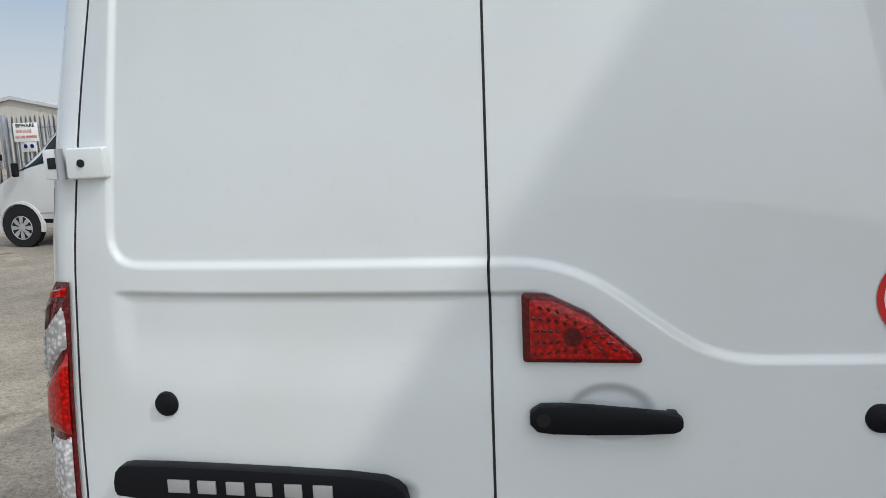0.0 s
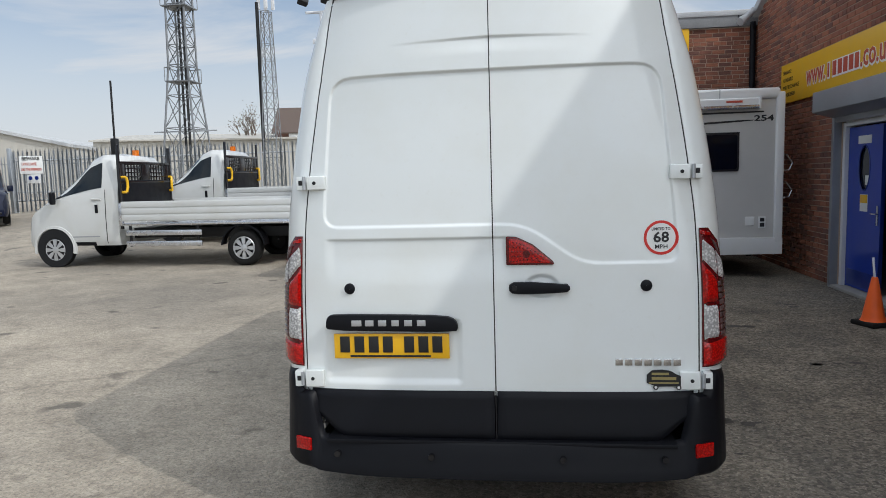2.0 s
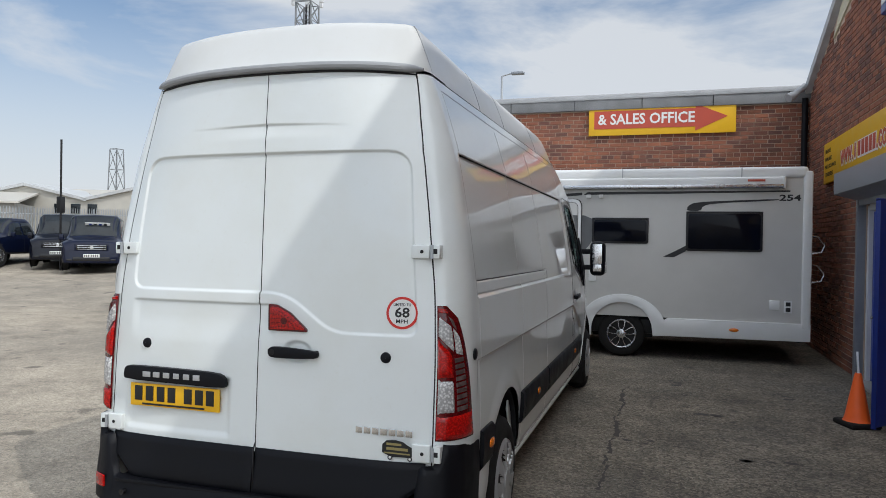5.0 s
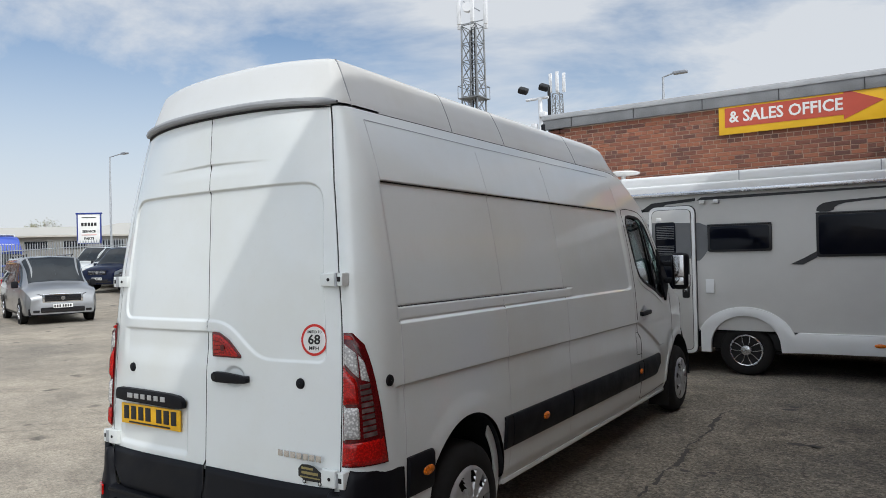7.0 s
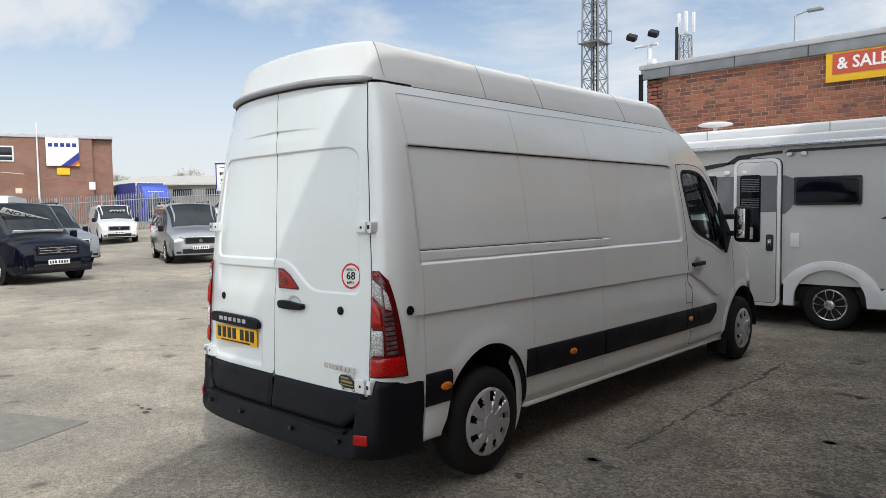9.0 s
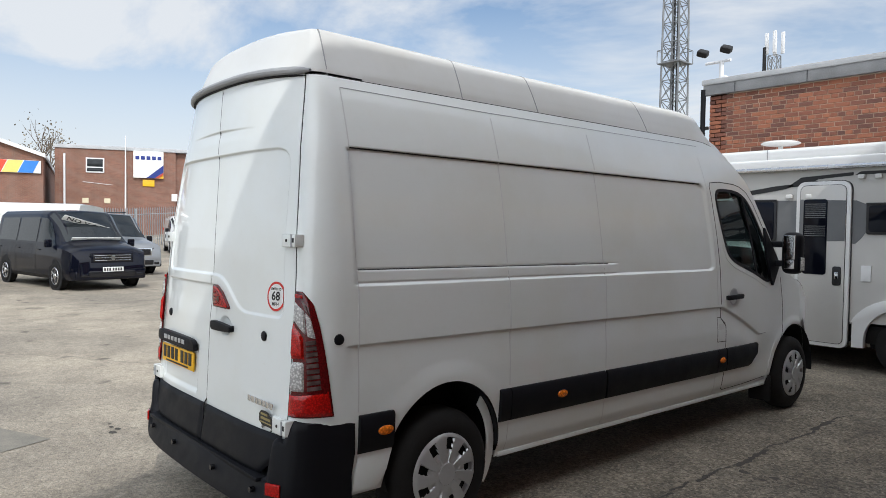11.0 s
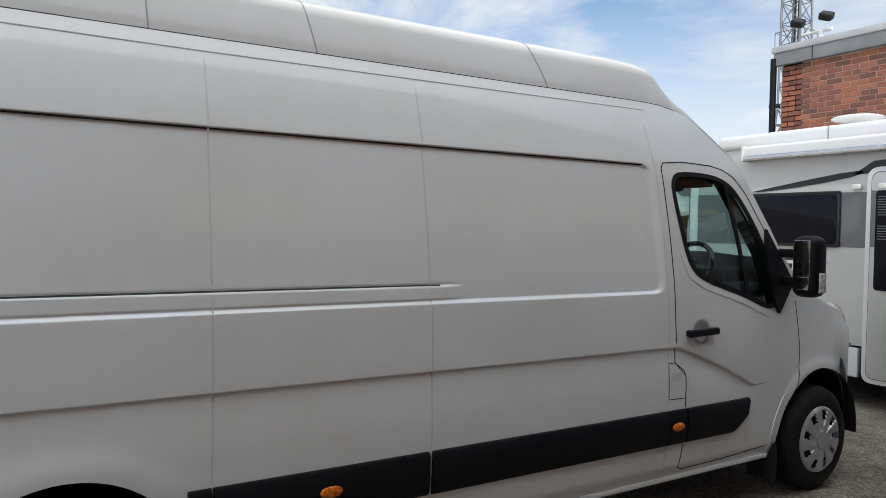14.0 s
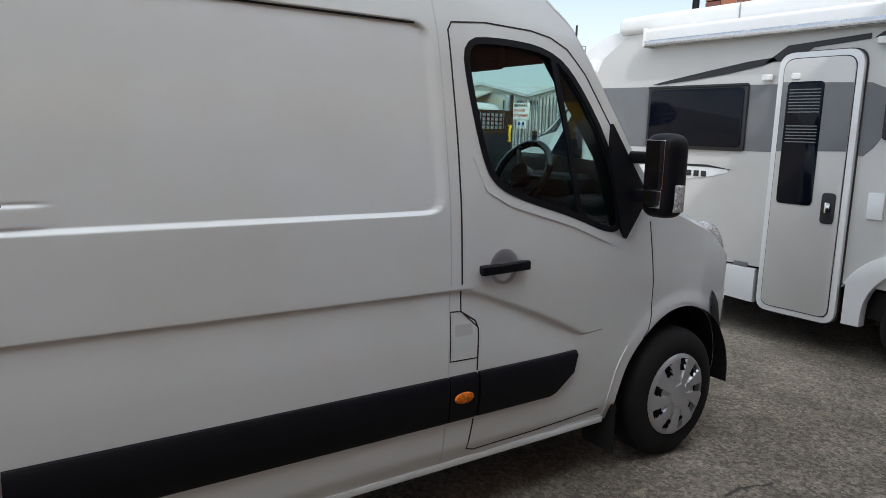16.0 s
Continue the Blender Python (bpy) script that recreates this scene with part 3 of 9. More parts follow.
def ragged(a, b, w, n, seed):
    """A thin uneven band from a to b."""
    r = random.Random(seed)
    a, b = np.array(a, float), np.array(b, float)
    d = (b - a) / np.linalg.norm(b - a)
    nrm = np.array((-d[1], d[0]))
    left, right = [], []
    off = 0.0
    for i in range(n + 1):
        off = 0.85 * off + r.uniform(-0.012, 0.012)
        p = a + (b - a) * i / n + nrm * off
        ww = w * r.uniform(0.35, 1.25)
        left.append(tuple(p + nrm * ww))
        right.append(tuple(p - nrm * ww))
    return left + right[::-1]


jr = random.Random(4)
y0 = 2.0
while y0 < 5.4:
    y1 = y0 + jr.uniform(0.12, 0.55)
    flat_patch("ground_joint", ragged((1.40 + jr.uniform(-0.02, 0.03), y0), (1.41 + jr.uniform(-0.02, 0.03), y1), jr.uniform(0.010, 0.028), max(5, int((y1 - y0) / 0.03)), jr.randint(0, 99)), TARJ, "dark broken joint in the yard")
    y0 = y1 + jr.uniform(-0.03, 0.06)
flat_patch("repair_patch", [(-3.5, -0.85), (-3.0, -0.62), (-2.16, -0.24), (-1.88, -0.90), (-2.4, -1.35), (-3.2, -1.6)], TAR, "grey tarmac repair patch")
rnd = random.Random(11)
for cx, cy, s in ((1.36, 1.66, 0.13), (1.18, 1.06, 0.09), (1.62, 3.3, 0.10), (2.3, 4.4, 0.16), (2.6, 3.0, 0.12), (1.9, 6.0, 0.15), (-2.2, 0.15, 0.10), (2.75, 2.0, 0.14), (3.1, 5.6, 0.12)):
    for k in range(4):
        ox, oy, ss = cx + rnd.uniform(-s, s) * 1.5, cy + rnd.uniform(-s, s), s * rnd.uniform(0.2, 0.55)
        flat_patch("oil_spot", chaikin([(ox + ss * rnd.uniform(0.6, 1.15) * math.cos(a), oy + ss * rnd.uniform(0.4, 0.8) * math.sin(a)) for a in np.linspace(0, 2 * math.pi, 13)[:-1]], 2), TARJ, "dark oil spot", 0.003)

# ---- brick buildings ----
CREAM = simple("cream_cladding", (0.62, 0.56, 0.40), 0.6, var=0.07, scale=3.0)
FASCIA = simple("weathered_fascia", (0.20, 0.205, 0.21), 0.7, var=0.35, scale=2.5, bump=0.3)
FLASH = simple("lead_flashing", (0.42, 0.43, 0.44), 0.55, var=0.18, scale=2.0)
SIGNY = simple("sign_yellow", (0.80, 0.46, 0.012), 0.4, var=0.04)
SIGNR = simple("sign_red", (0.50, 0.075, 0.04), 0.4, var=0.04)
SIGNW = simple("sign_white", (0.80, 0.80, 0.77), 0.4, var=0.03)
BLUEP = simple("blue_door_paint", (0.012, 0.045, 0.36), 0.35, var=0.1, scale=3.0, coat=0.2)
BLUED = simple("dark_blue_paint", (0.010, 0.028, 0.20), 0.35, var=0.1)
GREYMET = simple("grey_shutter_metal", (0.30, 0.315, 0.34), 0.45, metal=0.5, var=0.12, scale=3.0)
WHITEUP = simple("white_frame", (0.72, 0.73, 0.74), 0.45, var=0.05)
ORANGE = simple("cone_orange", (0.90, 0.13, 0.015), 0.5, var=0.07)
CONCR = simple("concrete", (0.33, 0.32, 0.30), 0.85, var=0.15, bump=0.3)

_b = bmesh.new()
bmesh.ops.create_cube(_b, size=1.0)
bmesh.ops.scale(_b, vec=(0.211, 0.012, 0.0615), verts=_b.verts)
bmesh.ops.bevel(_b, geom=[e for e in _b.edges if all(v.co.y < 0 for v in e.verts)], offset=0.003, segments=1, affect="EDGES")
BRICK_ME = bpy.data.meshes.new("brick")
_b.to_mesh(BRICK_ME)
_b.free()
BRICK_ME.materials.append(BRICK)
HALF_ME = BRICK_ME.copy()
for vv in HALF_ME.vertices:
    vv.co.x *= 0.4884


def brick_face(wall, m, length, z0, z1, keep, single, seed):
    """Brick courses on a wall face. m takes (along, out, up) to the world; keep(u, z) says where the wall has bricks, single(u, z) which stand as pieces of their own."""
    r = random.Random(seed)
    vs, fs = [], []
    rows = int((z1 - z0) / 0.075)
    count = 0
    proto = [v.co.copy() for v in BRICK_ME.vertices]
    pf = [tuple(p.vertices) for p in BRICK_ME.polygons]
    for row in range(rows):
        z = z0 + 0.0375 + row * 0.075
        header = row % 4 == 3
        step = 0.115 if header else 0.225
        u = (0.06 if header else (0.1125 if row % 2 else 0.0))
        closer = u > 0.0
        u = -0.056 if closer else u
        while u < length:
            half = header or closer
            if keep(max(u, 0.0), z):
                out = r.uniform(-0.0015, 0.002)
                if single(u, z) and count < 290:
                    ob = new("brick", HALF_ME if half else BRICK_ME)
                    ob.parent = wall
                    ob.matrix_basis = m @ pose(u, -0.005 + out, z, 0, r.uniform(-0.4, 0.4), 0)
                    count += 1
                else:
                    base = len(vs)
                    k = 0.4884 if half else 1.0
                    for c in proto:
                        vs.append(m @ Vector((u + c.x * k, -0.005 + out + c.y, z + c.z)))
                    fs += [tuple(base + i for i in p) for p in pf]
            u += step if not closer else (0.116 if header else 0.1685)
            closer = False
    me = mesh_from("brickwork", vs, fs, BRICK, smooth=False)
    ob = hang("brickwork", me, wall, "weathered red brick courses")
    ob["kind"] = "stuff"


def slab_wall(name, pts, t, plane, at, mat, label):
    ob = part(name, extrude_poly(pts, t, plane, at), mat, None, "", smooth=False)
    return tagged(ob, label, "wall", kind="structure")


# office across the end of the yard
office = slab_wall("wall_office", [(-2.8, 0), (4.4, 0), (4.4, 4.16), (-2.8, 4.16)], 0.3, "XZ", 10.64, MORTAR, "weathered red brick office wall behind the motorhome")
brick_face(office, pose(-2.7, 10.64, 0), 6.85, 0.0, 4.14, lambda u, z: True, lambda u, z: z > 3.05 and u < 2.9, 1)
end_wall = slab_wall("wall_office_end", [(10.64, 0), (20.0, 0), (20.0, 4.16), (10.64, 4.16)], 0.3, "YZ", -2.8, BRICK, "red brick end wall of the office")
fas = part("fascia_office", box(0.7, 10.60, 4.235, 7.2, 0.10, 0.19, 0.008), FASCIA, None)
tagged(fas, "dark weathered timber fascia under the flat roof", "fascia", kind="structure")
for i in range(6):
    part("fascia_joint", box(-2.3 + i * 1.22, 10.545, 4.235, 0.012, 0.008, 0.185, 0.002), GAP, fas)
cop = part("roof_edge_office", box(0.72, 10.62, 4.375, 7.3, 0.18, 0.10, 0.02), FLASH, None)
tagged(cop, "pale grey roof edging on the flat office roof", "roof edge", kind="structure")
part("flat_roof", box(0.8, 15.4, 4.33, 7.3, 9.4, 0.10), FLASH, cop)
dp = part("drainpipe", rod((-2.90, 10.56, 0.0), (-2.90, 10.56, 4.25), 0.045, 14), BLACKP, None)
tagged(dp, "black drainpipe at the corner of the office", "drainpipe", kind="")
part("pipe_bracket", box(-2.88, 10.58, 3.55, 0.16, 0.06, 0.06, 0.01), DARKM, dp)
part("pipe_bracket", box(-2.88, 10.58, 1.8, 0.16, 0.06, 0.06, 0.01), DARKM, dp)
dpc = part("drainpipe", rod((4.05, 10.55, 0.0), (4.05, 10.55, 4.2), 0.05, 14), BLACKP, None)
tagged(dpc, "black drainpipe in the corner of the yard", "drainpipe")

# sales office sign
sign = thing("sales_sign", "yellow sign with a red arrow pointing to the sales office", "sign", pose(0.405, 10.565, 3.66))
part("sign_board", box(1.278, 0.02, 0.285, 2.556, 0.03, 0.57, 0.004), SIGNY, sign)
part("sign_arrow", extrude_poly([(0.10, 0.12), (1.88, 0.12), (1.88, 0.045), (2.42, 0.29), (1.88, 0.525), (1.88, 0.45), (0.10, 0.45)], 0.004, "XZ", -0.001), SIGNR, sign, "red arrow")
write("& SALES OFFICE", 0.27, SIGNW, sign, pose(1.02, -0.004, 0.285, 90, 0, 0), 0.002, bold=0.006, width=1.70)

# sales building along the side of the yard: its gable faces the yard
GABLE = [(10.6, 4.28), (5.80, 6.20), (-1.10, 6.20), (-3.83, 4.34)]


def side_top(y):
    return min(6.20, 8.52 - 0.40 * y, 6.95 + 0.68 * y)


def brick_line(y):
    return min(side_top(y), 4.36 + 0.40 * (10.4 - y)) if y > 8.9 else min(5.5, 4.70 + 0.27 * (8.9 - y))


WX = 4.14
outline = [(-3.83, 0), (4.90, 0), (4.90, 2.18), (6.95, 2.18), (6.95, 0), (10.64, 0), *GABLE]
shop = slab_wall("wall_sales_building", outline, 0.3, "YZ", WX, MORTAR, "tall red brick side wall of the sales building")
brick_face(shop, Matrix.Translation((WX, 10.6, 0)) @ pose(0, 0, 0, 0, 0, -90), 9.0, 0.0, 6.0,
           lambda u, z: z < brick_line(10.6 - u) - 0.05 and not (3.60 < u < 5.78 and z < 2.2),
           lambda u, z: 1.3 < u < 3.6 and 1.0 < z < 2.5, 2)
part("gable_cladding", extrude_poly([(8.85, 4.73), (5.9, 5.55), (-1.9, 5.55), (-1.07, 6.12), (5.82, 6.12), (8.45, 5.06)], 0.02, "YZ", WX - 0.025), CREAM, shop, "cream cladding under the gable")
part("plain_brickwork", extrude_poly([(-3.80, 0), (1.6, 0), (1.6, 5.54), (-2.14, 5.54), (-3.80, 4.36)], 0.02, "YZ", WX - 0.018), BRICK, shop, "red brick wall")
bg = bmesh.new()
for a, b in zip(GABLE, GABLE[1:]):
    d = Vector((0, b[0] - a[0], b[1] - a[1]))
    mid = Vector((WX - 0.02, (a[0] + b[0]) / 2, (a[1] + b[1]) / 2 + 0.05))
    box(0, 0, 0, 0.16, d.length, 0.14, 0.01, 2, bg, Matrix.Translation(mid) @ Matrix.Rotation(math.atan2(d.z, d.y), 4, "X"))
tagged(part("barge_board", bg, FLASH, None), "pale grey barge board along the gable", "barge board", kind="structure")
rf = part("roof_sales_building", extrude_poly([(y, z + 0.02) for y, z in GABLE] + [(y, z + 0.14) for y, z in GABLE[::-1]], 13.6, "YZ", WX + 0.06), FLASH, None)
tagged(rf, "grey pitched roof of the sales building", "roof", kind="structure")
tagged(part("wall_sales_building_back", extrude_poly([(-3.83, 0), (10.6, 0), *GABLE], 0.3, "YZ", 17.5), BRICK, None), "plain brick back wall", "wall", kind="structure")
tagged(part("wall_sales_building_end", box(11.0, -3.69, 2.15, 13.1, 0.25, 4.3), BRICK, None), "plain brick end wall", "wall", kind="structure")
tagged(part("wall_sales_building_far", box(11.0, 10.5, 2.1, 13.1, 0.25, 4.2), BRICK, None), "plain brick far wall", "wall", kind="structure")
tagged(part("floor_sales_building", box(11.0, 3.2, 0.01, 13.4, 14.4, 0.02), CONCR, None), "bare concrete floor inside", "floor", kind="structure")
# corner outlet
go = part("gutter_outlet", rod((WX - 0.12, 10.42, 4.38), (WX - 0.32, 10.28, 4.20), 0.055, 12), FLASH, None)
tagged(go, "grey gutter outlet at the building corner", "gutter")
part("outlet_cup", rod((WX - 0.32, 10.28, 4.20), (WX - 0.40, 10.24, 4.15), 0.075, 12), FLASH, go)
al = part("alarm_box", box(WX - 0.05, 6.07, 4.40, 0.09, 0.26, 0.32, 0.03, 3), BLUED, None)
tagged(al, "dark blue alarm box on the brick wall", "alarm box")
part("alarm_label", box(WX - 0.098, 6.07, 4.40, 0.004, 0.16, 0.12, 0.004), WHITEPLATE, al)

# long yellow sign over the door
ys = thing("shop_sign", "long yellow shop sign on the brick wall", "sign", pose(WX - 0.02, 9.12, 2.60, 0, 0, -90))
part("sign_board", box(3.55, -0.02, 0.30, 7.1, 0.035, 0.60, 0.004), SIGNY, ys)
for i, t in enumerate(("FINANCE", "AVAILABLE", "PART EXCHANGE", "CONSIDERED")):
    write(t, 0.085, INK, ys, pose(0.10, -0.040, 0.47 - i * 0.115, 90, 0, 0), 0.001, align="LEFT")
for txt, u, w in (("www.", 1.40, 0.66), (".co.uk", 3.16, 0.80)):
    write(txt, 0.40, SIGNW, ys, pose(u, -0.0395, 0.30, 90, 0, 0), 0.0015, bold=0.020, width=w + 0.05)
    write(txt, 0.40, SIGNR, ys, pose(u, -0.043, 0.31, 90, 0, 0), 0.0015, bold=0.004, width=w)
for i, w in enumerate((0.07, 0.13, 0.14, 0.14, 0.14, 0.13)):
    u = 1.80 + i * 0.162
    part("sign_shape", box(u + w / 2, -0.040, 0.28, w + 0.025, 0.003, 0.225, 0.02, 3), SIGNW, ys)
    part("sign_shape", box(u + w / 2, -0.0435, 0.285, w - 0.02, 0.003, 0.185, 0.02, 3), SIGNR, ys)
for i in range(5):
    part("sign_shape", box(3.75 + i * 0.42, -0.041, 0.30, 0.32, 0.004, 0.42, 0.01), SIGNW, ys)
    part("sign_shape", box(3.75 + i * 0.42, -0.0445, 0.30, 0.26, 0.003, 0.36, 0.01), SIGNR, ys)

# roller shutter housing and blue double doors
sh = thing("roller_shutter", "grey metal roller shutter housing over the doorway", "shutter", pose(WX, 4.86, 2.25))
hs = extrude_poly([(-0.001, 0.0), (-0.10, -0.02), (-0.35, 0.05), (-0.35, 0.31), (-0.001, 0.38)], 2.16, "XZ", 0.0, 0.01)
part("shutter_housing", hs, GREYMET, sh)
part("shutter_curtain", box(-0.07, 1.10, -0.04, 0.03, 2.0, 0.10, 0.01), GREYMET, sh)
for y0 in (0.06, 2.13):
    part("shutter_rail", box(-0.05, y0, -1.11, 0.10, 0.07, 2.28, 0.006), GREYMET, sh)
frame_ = thing("door_frame", "white painted frame round the doorway", "door frame", pose(WX + 0.02, 4.90, 0))
part("jamb", box(0.05, 2.005, 1.08, 0.12, 0.07, 2.16, 0.006), WHITEUP, frame_)
part("jamb", box(0.05, 0.035, 1.08, 0.12, 0.07, 2.16, 0.006), WHITEUP, frame_)
part("head", box(0.05, 1.02, 2.14, 0.12, 1.90, 0.07, 0.006), WHITEUP, frame_)
part("threshold", box(0.05, 1.02, 0.02, 0.34, 2.04, 0.04, 0.008), CONCR, frame_)


def blue_leaf(m, label):
    d = thing("blue_door", label, "door", m, "blue double doors")
    w, h = 0.88, 2.06
    oval = [(w / 2 + 0.14 * math.cos(a), 1.55 + 0.27 * math.sin(a)) for a in np.linspace(0, 2 * math.pi, 29)[:-1]]
    zs, us = np.linspace(0.03, h, 40), np.linspace(0, w, 26)
    hole = (lambda x, z: poly_dist(x, z, oval) < 0, lambda x, z: to_outline(x, z, oval, (w / 2, 1.55)))
    leaf = None
    for yy, fl in ((-0.022, False), (0.022, True)):
        v, f = sheet(us, zs, lambda x, z: (x, yy + 0 * x, z), (hole,), fl)
        q = hang("leaf_face", mesh_from("leaf_face", v, f, BLUEP), d)
        leaf = leaf or q
    for a, b, c, e in ((0, h / 2, 0.012, h - 0.03), (w, h / 2, 0.012, h - 0.03)):
        part("leaf_edge", box(a, 0, b, c, 0.044, e, 0.003), BLUED, d)
    part("leaf_edge", box(w / 2, 0, h, w, 0.044, 0.012, 0.003), BLUED, d)
    part("porthole_glass", extrude_poly(oval, 0.008, "XZ", -0.004), DARKGLASS, d, "dark oval window")
    ringv = [(w / 2 + (0.15 + 0.012 * math.cos(b)) * math.cos(a), -0.022 + 0.008 * math.sin(b), 1.55 + (0.28 + 0.012 * math.cos(b)) * math.sin(a)) for a in np.linspace(0, 2 * math.pi, 33)[:-1] for b in np.linspace(0, 2 * math.pi, 7)[:-1]]
    rf_ = [(i * 6 + k, ((i + 1) % 32) * 6 + k, ((i + 1) % 32) * 6 + (k + 1) % 6, i * 6 + (k + 1) % 6) for i in range(32) for k in range(6)]
    hang("porthole_rim", mesh_from("porthole_rim", ringv, rf_, BLUED), d)
    part("vent_panel", box(w / 2, -0.026, 1.90, 0.34, 0.008, 0.10, 0.004), SIGNW, d)
    part("poster", box(w / 2 + 0.02, -0.025, 1.12, 0.20, 0.004, 0.21, 0.002), WHITEPLATE, d, "white and yellow poster")
    part("poster_block", box(w / 2 + 0.02, -0.029, 1.17, 0.19, 0.003, 0.10, 0.002), SIGNY, d)
    part("notice", box(w / 2 + 0.05, -0.008, 1.40, 0.10, 0.004, 0.12, 0.002), WHITEPLATE, d)
    lk = part("lock_plate", box(w - 0.06, -0.028, 0.98, 0.045, 0.012, 0.24, 0.006), CHROME, d)
    part("lever_handle", box(w - 0.10, -0.055, 1.0, 0.14, 0.018, 0.02, 0.006), CHROME, lk)
    part("kick_plate", box(w / 2, -0.024, 0.16, w * 0.9, 0.004, 0.2, 0.002), BLUED, d)
    return d


blue_leaf(pose(WX + 0.08, 6.86, 0.02, 0, 0, -90), "closed blue door leaf with an oval window")
blue_leaf(pose(WX + 0.01, 5.01, 0.02, 0, 0, -129), "blue door leaf standing open into the yard")

# traffic cone with a stick
cone = thing("traffic_cone", "orange traffic cone with a black base by the door", "cone", pose(3.52, 4.55, 0, 0, 0, 20))
part("cone_base", box(0, 0, 0.025, 0.29, 0.29, 0.05, 0.022, 3), RUBBER, cone, "black rubber base")
vs, fs = lathe([(0.05, 0.122), (0.065, 0.112), (0.09, 0.104), (0.47, 0.032), (0.49, 0.026), (0.49, 0.018), (0.08, 0.09)], 28, "Z")
hang("cone_body", mesh_from("cone_body", vs, fs, ORANGE), cone)
part("stick", rod((0.01, 0.0, 0.40), (0.02, 0.05, 0.68), 0.011, 8), WHITEUP, cone, "pale plastic stick in the cone")

# ---- the white high-roof van ----
LEAN = Matrix(((0.99997188, 0.0, -0.00749979), (0.00007874, 0.99994488, 0.01049883), (0.00749938, -0.01049913, 0.99991676))).to_4x4()
van = thing("panel_van", "white long high-roof panel van with black bumpers and rubbing strips", "van", LEAN)

_ZT = np.linspace(0.2, 2.5, 231)
_WT = np.interp(_ZT, [0.2, 0.34, 0.5, 0.7, 1.08, 1.4, 1.7, 2.04, 2.3, 2.40, 2.5], [0.93, 0.955, 0.98, 0.99, 0.992, 0.975, 0.935, 0.876, 0.798, 0.760, 0.72])
_WT = np.convolve(np.pad(_WT, 8, mode="edge"), np.ones(17) / 17, "valid")
_YT = np.linspace(-0.2, 6.4, 331)
_FT = np.interp(_YT, [0, 3.9, 4.6, 5.1, 5.55, 5.85, 6.02, 6.14], [1, 1, 0.995, 0.985, 0.955, 0.89, 0.79, 0.62])
_TOP = np.interp(_YT, [0, 3.9, 4.08, 4.25, 4.6, 4.97, 5.15, 5.4, 5.67, 5.9, 6.05, 6.16], [2.406, 2.449, 2.442, 2.405, 2.15, 1.58, 1.37, 1.285, 1.19, 1.04, 0.86, 0.55])


def half_width(z, y=0.0):
    return np.interp(z, _ZT, _WT) * np.interp(y, _YT, _FT)


def top_line(y):
    return np.interp(y, _YT, _TOP)


def rear_y(z):
    """The doors' rear face along the middle of the van."""
    return np.interp(z, [0.2, 0.66, 1.1, 1.6, 2.04, 2.4], [0.09, 0.098, 0.112, 0.127, 0.148, 0.172])


def bow_depth(z):
    """How far the doors curve forward from the middle to their hinge edge; more towards the roof."""
    return np.interp(z, [0.2, 0.66, 1.0, 1.65, 2.04, 2.4], [0.035, 0.040, 0.048, 0.070, 0.095, 0.125])


def bow(x, z):
    a = np.clip(np.abs(x) / (half_width(z) - corner_r(z)), 0, 1.05)
    return bow_depth(z) * a ** np.interp(z, [1.2, 2.4], [4.5, 3.0])


def rear_edge(z):
    return rear_y(z) + bow_depth(z)


def corner_r(z):
    """How far the doors' hinge edge stands in from the side; tighter towards the roof."""
    return np.interp(z, [0.2, 1.05, 1.65, 2.04, 2.2, 2.4], [0.13, 0.132, 0.122, 0.110, 0.088, 0.052])


ARCH_R = (1.03, 0.44, 0.40)
ARCH_F = (5.37, 0.40, 0.45)
SIDE_WINDOW = chaikin([(4.005, 2.03), (4.17, 2.05), (4.45, 2.035), (4.60, 1.92), (4.79, 1.62), (4.865, 1.31), (4.80, 1.262), (4.55, 1.355), (4.25, 1.435), (4.12, 1.495), (4.065, 1.61), (4.02, 1.85)], 2)
WIN_C = (4.38, 1.70)


def side_relief(y, z):
    """How far the pressed panels stand in from the plain side."""
    d = np.zeros(np.broadcast(y, z).shape)
    panel = [(0.445, 1.377), (3.862, 1.391), (3.835, 2.074), (0.445, 2.046)]
    s = poly_dist(y, z, rounded(panel, [0.01, 0.07, 0.07, 0.01]))
    d = d + 0.016 * np.clip((0.010 - s) / 0.015, 0, 1)
    band = step01(2.60, 2.50, y) * step01(0.44, 0.46, y)
    zr = z - 0.0035 * y
    d = d - 0.007 * band * step01(1.452, 1.440, zr) * step01(1.375, 1.392, zr)
    d = d + 0.004 * band * np.exp(-((zr - 1.447) / 0.006) ** 2)
    # swage line: the lower panel tucks in below it and swells out again
    lo = step01(0.36, 0.42, y) * step01(4.02, 3.95, y)
    d = d + 0.010 * lo * step01(1.088, 1.080, z) * (1 - step01(1.06, 0.86, z))
    cz = np.interp(y, [3.95, 4.05, 4.2, 4.39, 4.62, 4.75], [1.084, 1.055, 1.0, 0.925, 0.818, 0.80])
    ld = step01(3.95, 4.0, y) * step01(4.68, 4.58, y)
    d = d + 0.012 * ld * step01(cz + 0.004, cz - 0.004, z) * (1 - step01(cz - 0.02, cz - 0.2, z))
    # flares round the wheels
    for c, w in ((ARCH_R, 0.13), (ARCH_F, 0.09)):
        r = np.hypot(y - c[0], np.maximum(z - c[1], 0)) - c[2]
        d = d - 0.010 * step01(w, 0.02, r) * step01(0.60, 0.80, z)
    d = d + 0.02 * step01(0.44, 0.34, z)
    return d


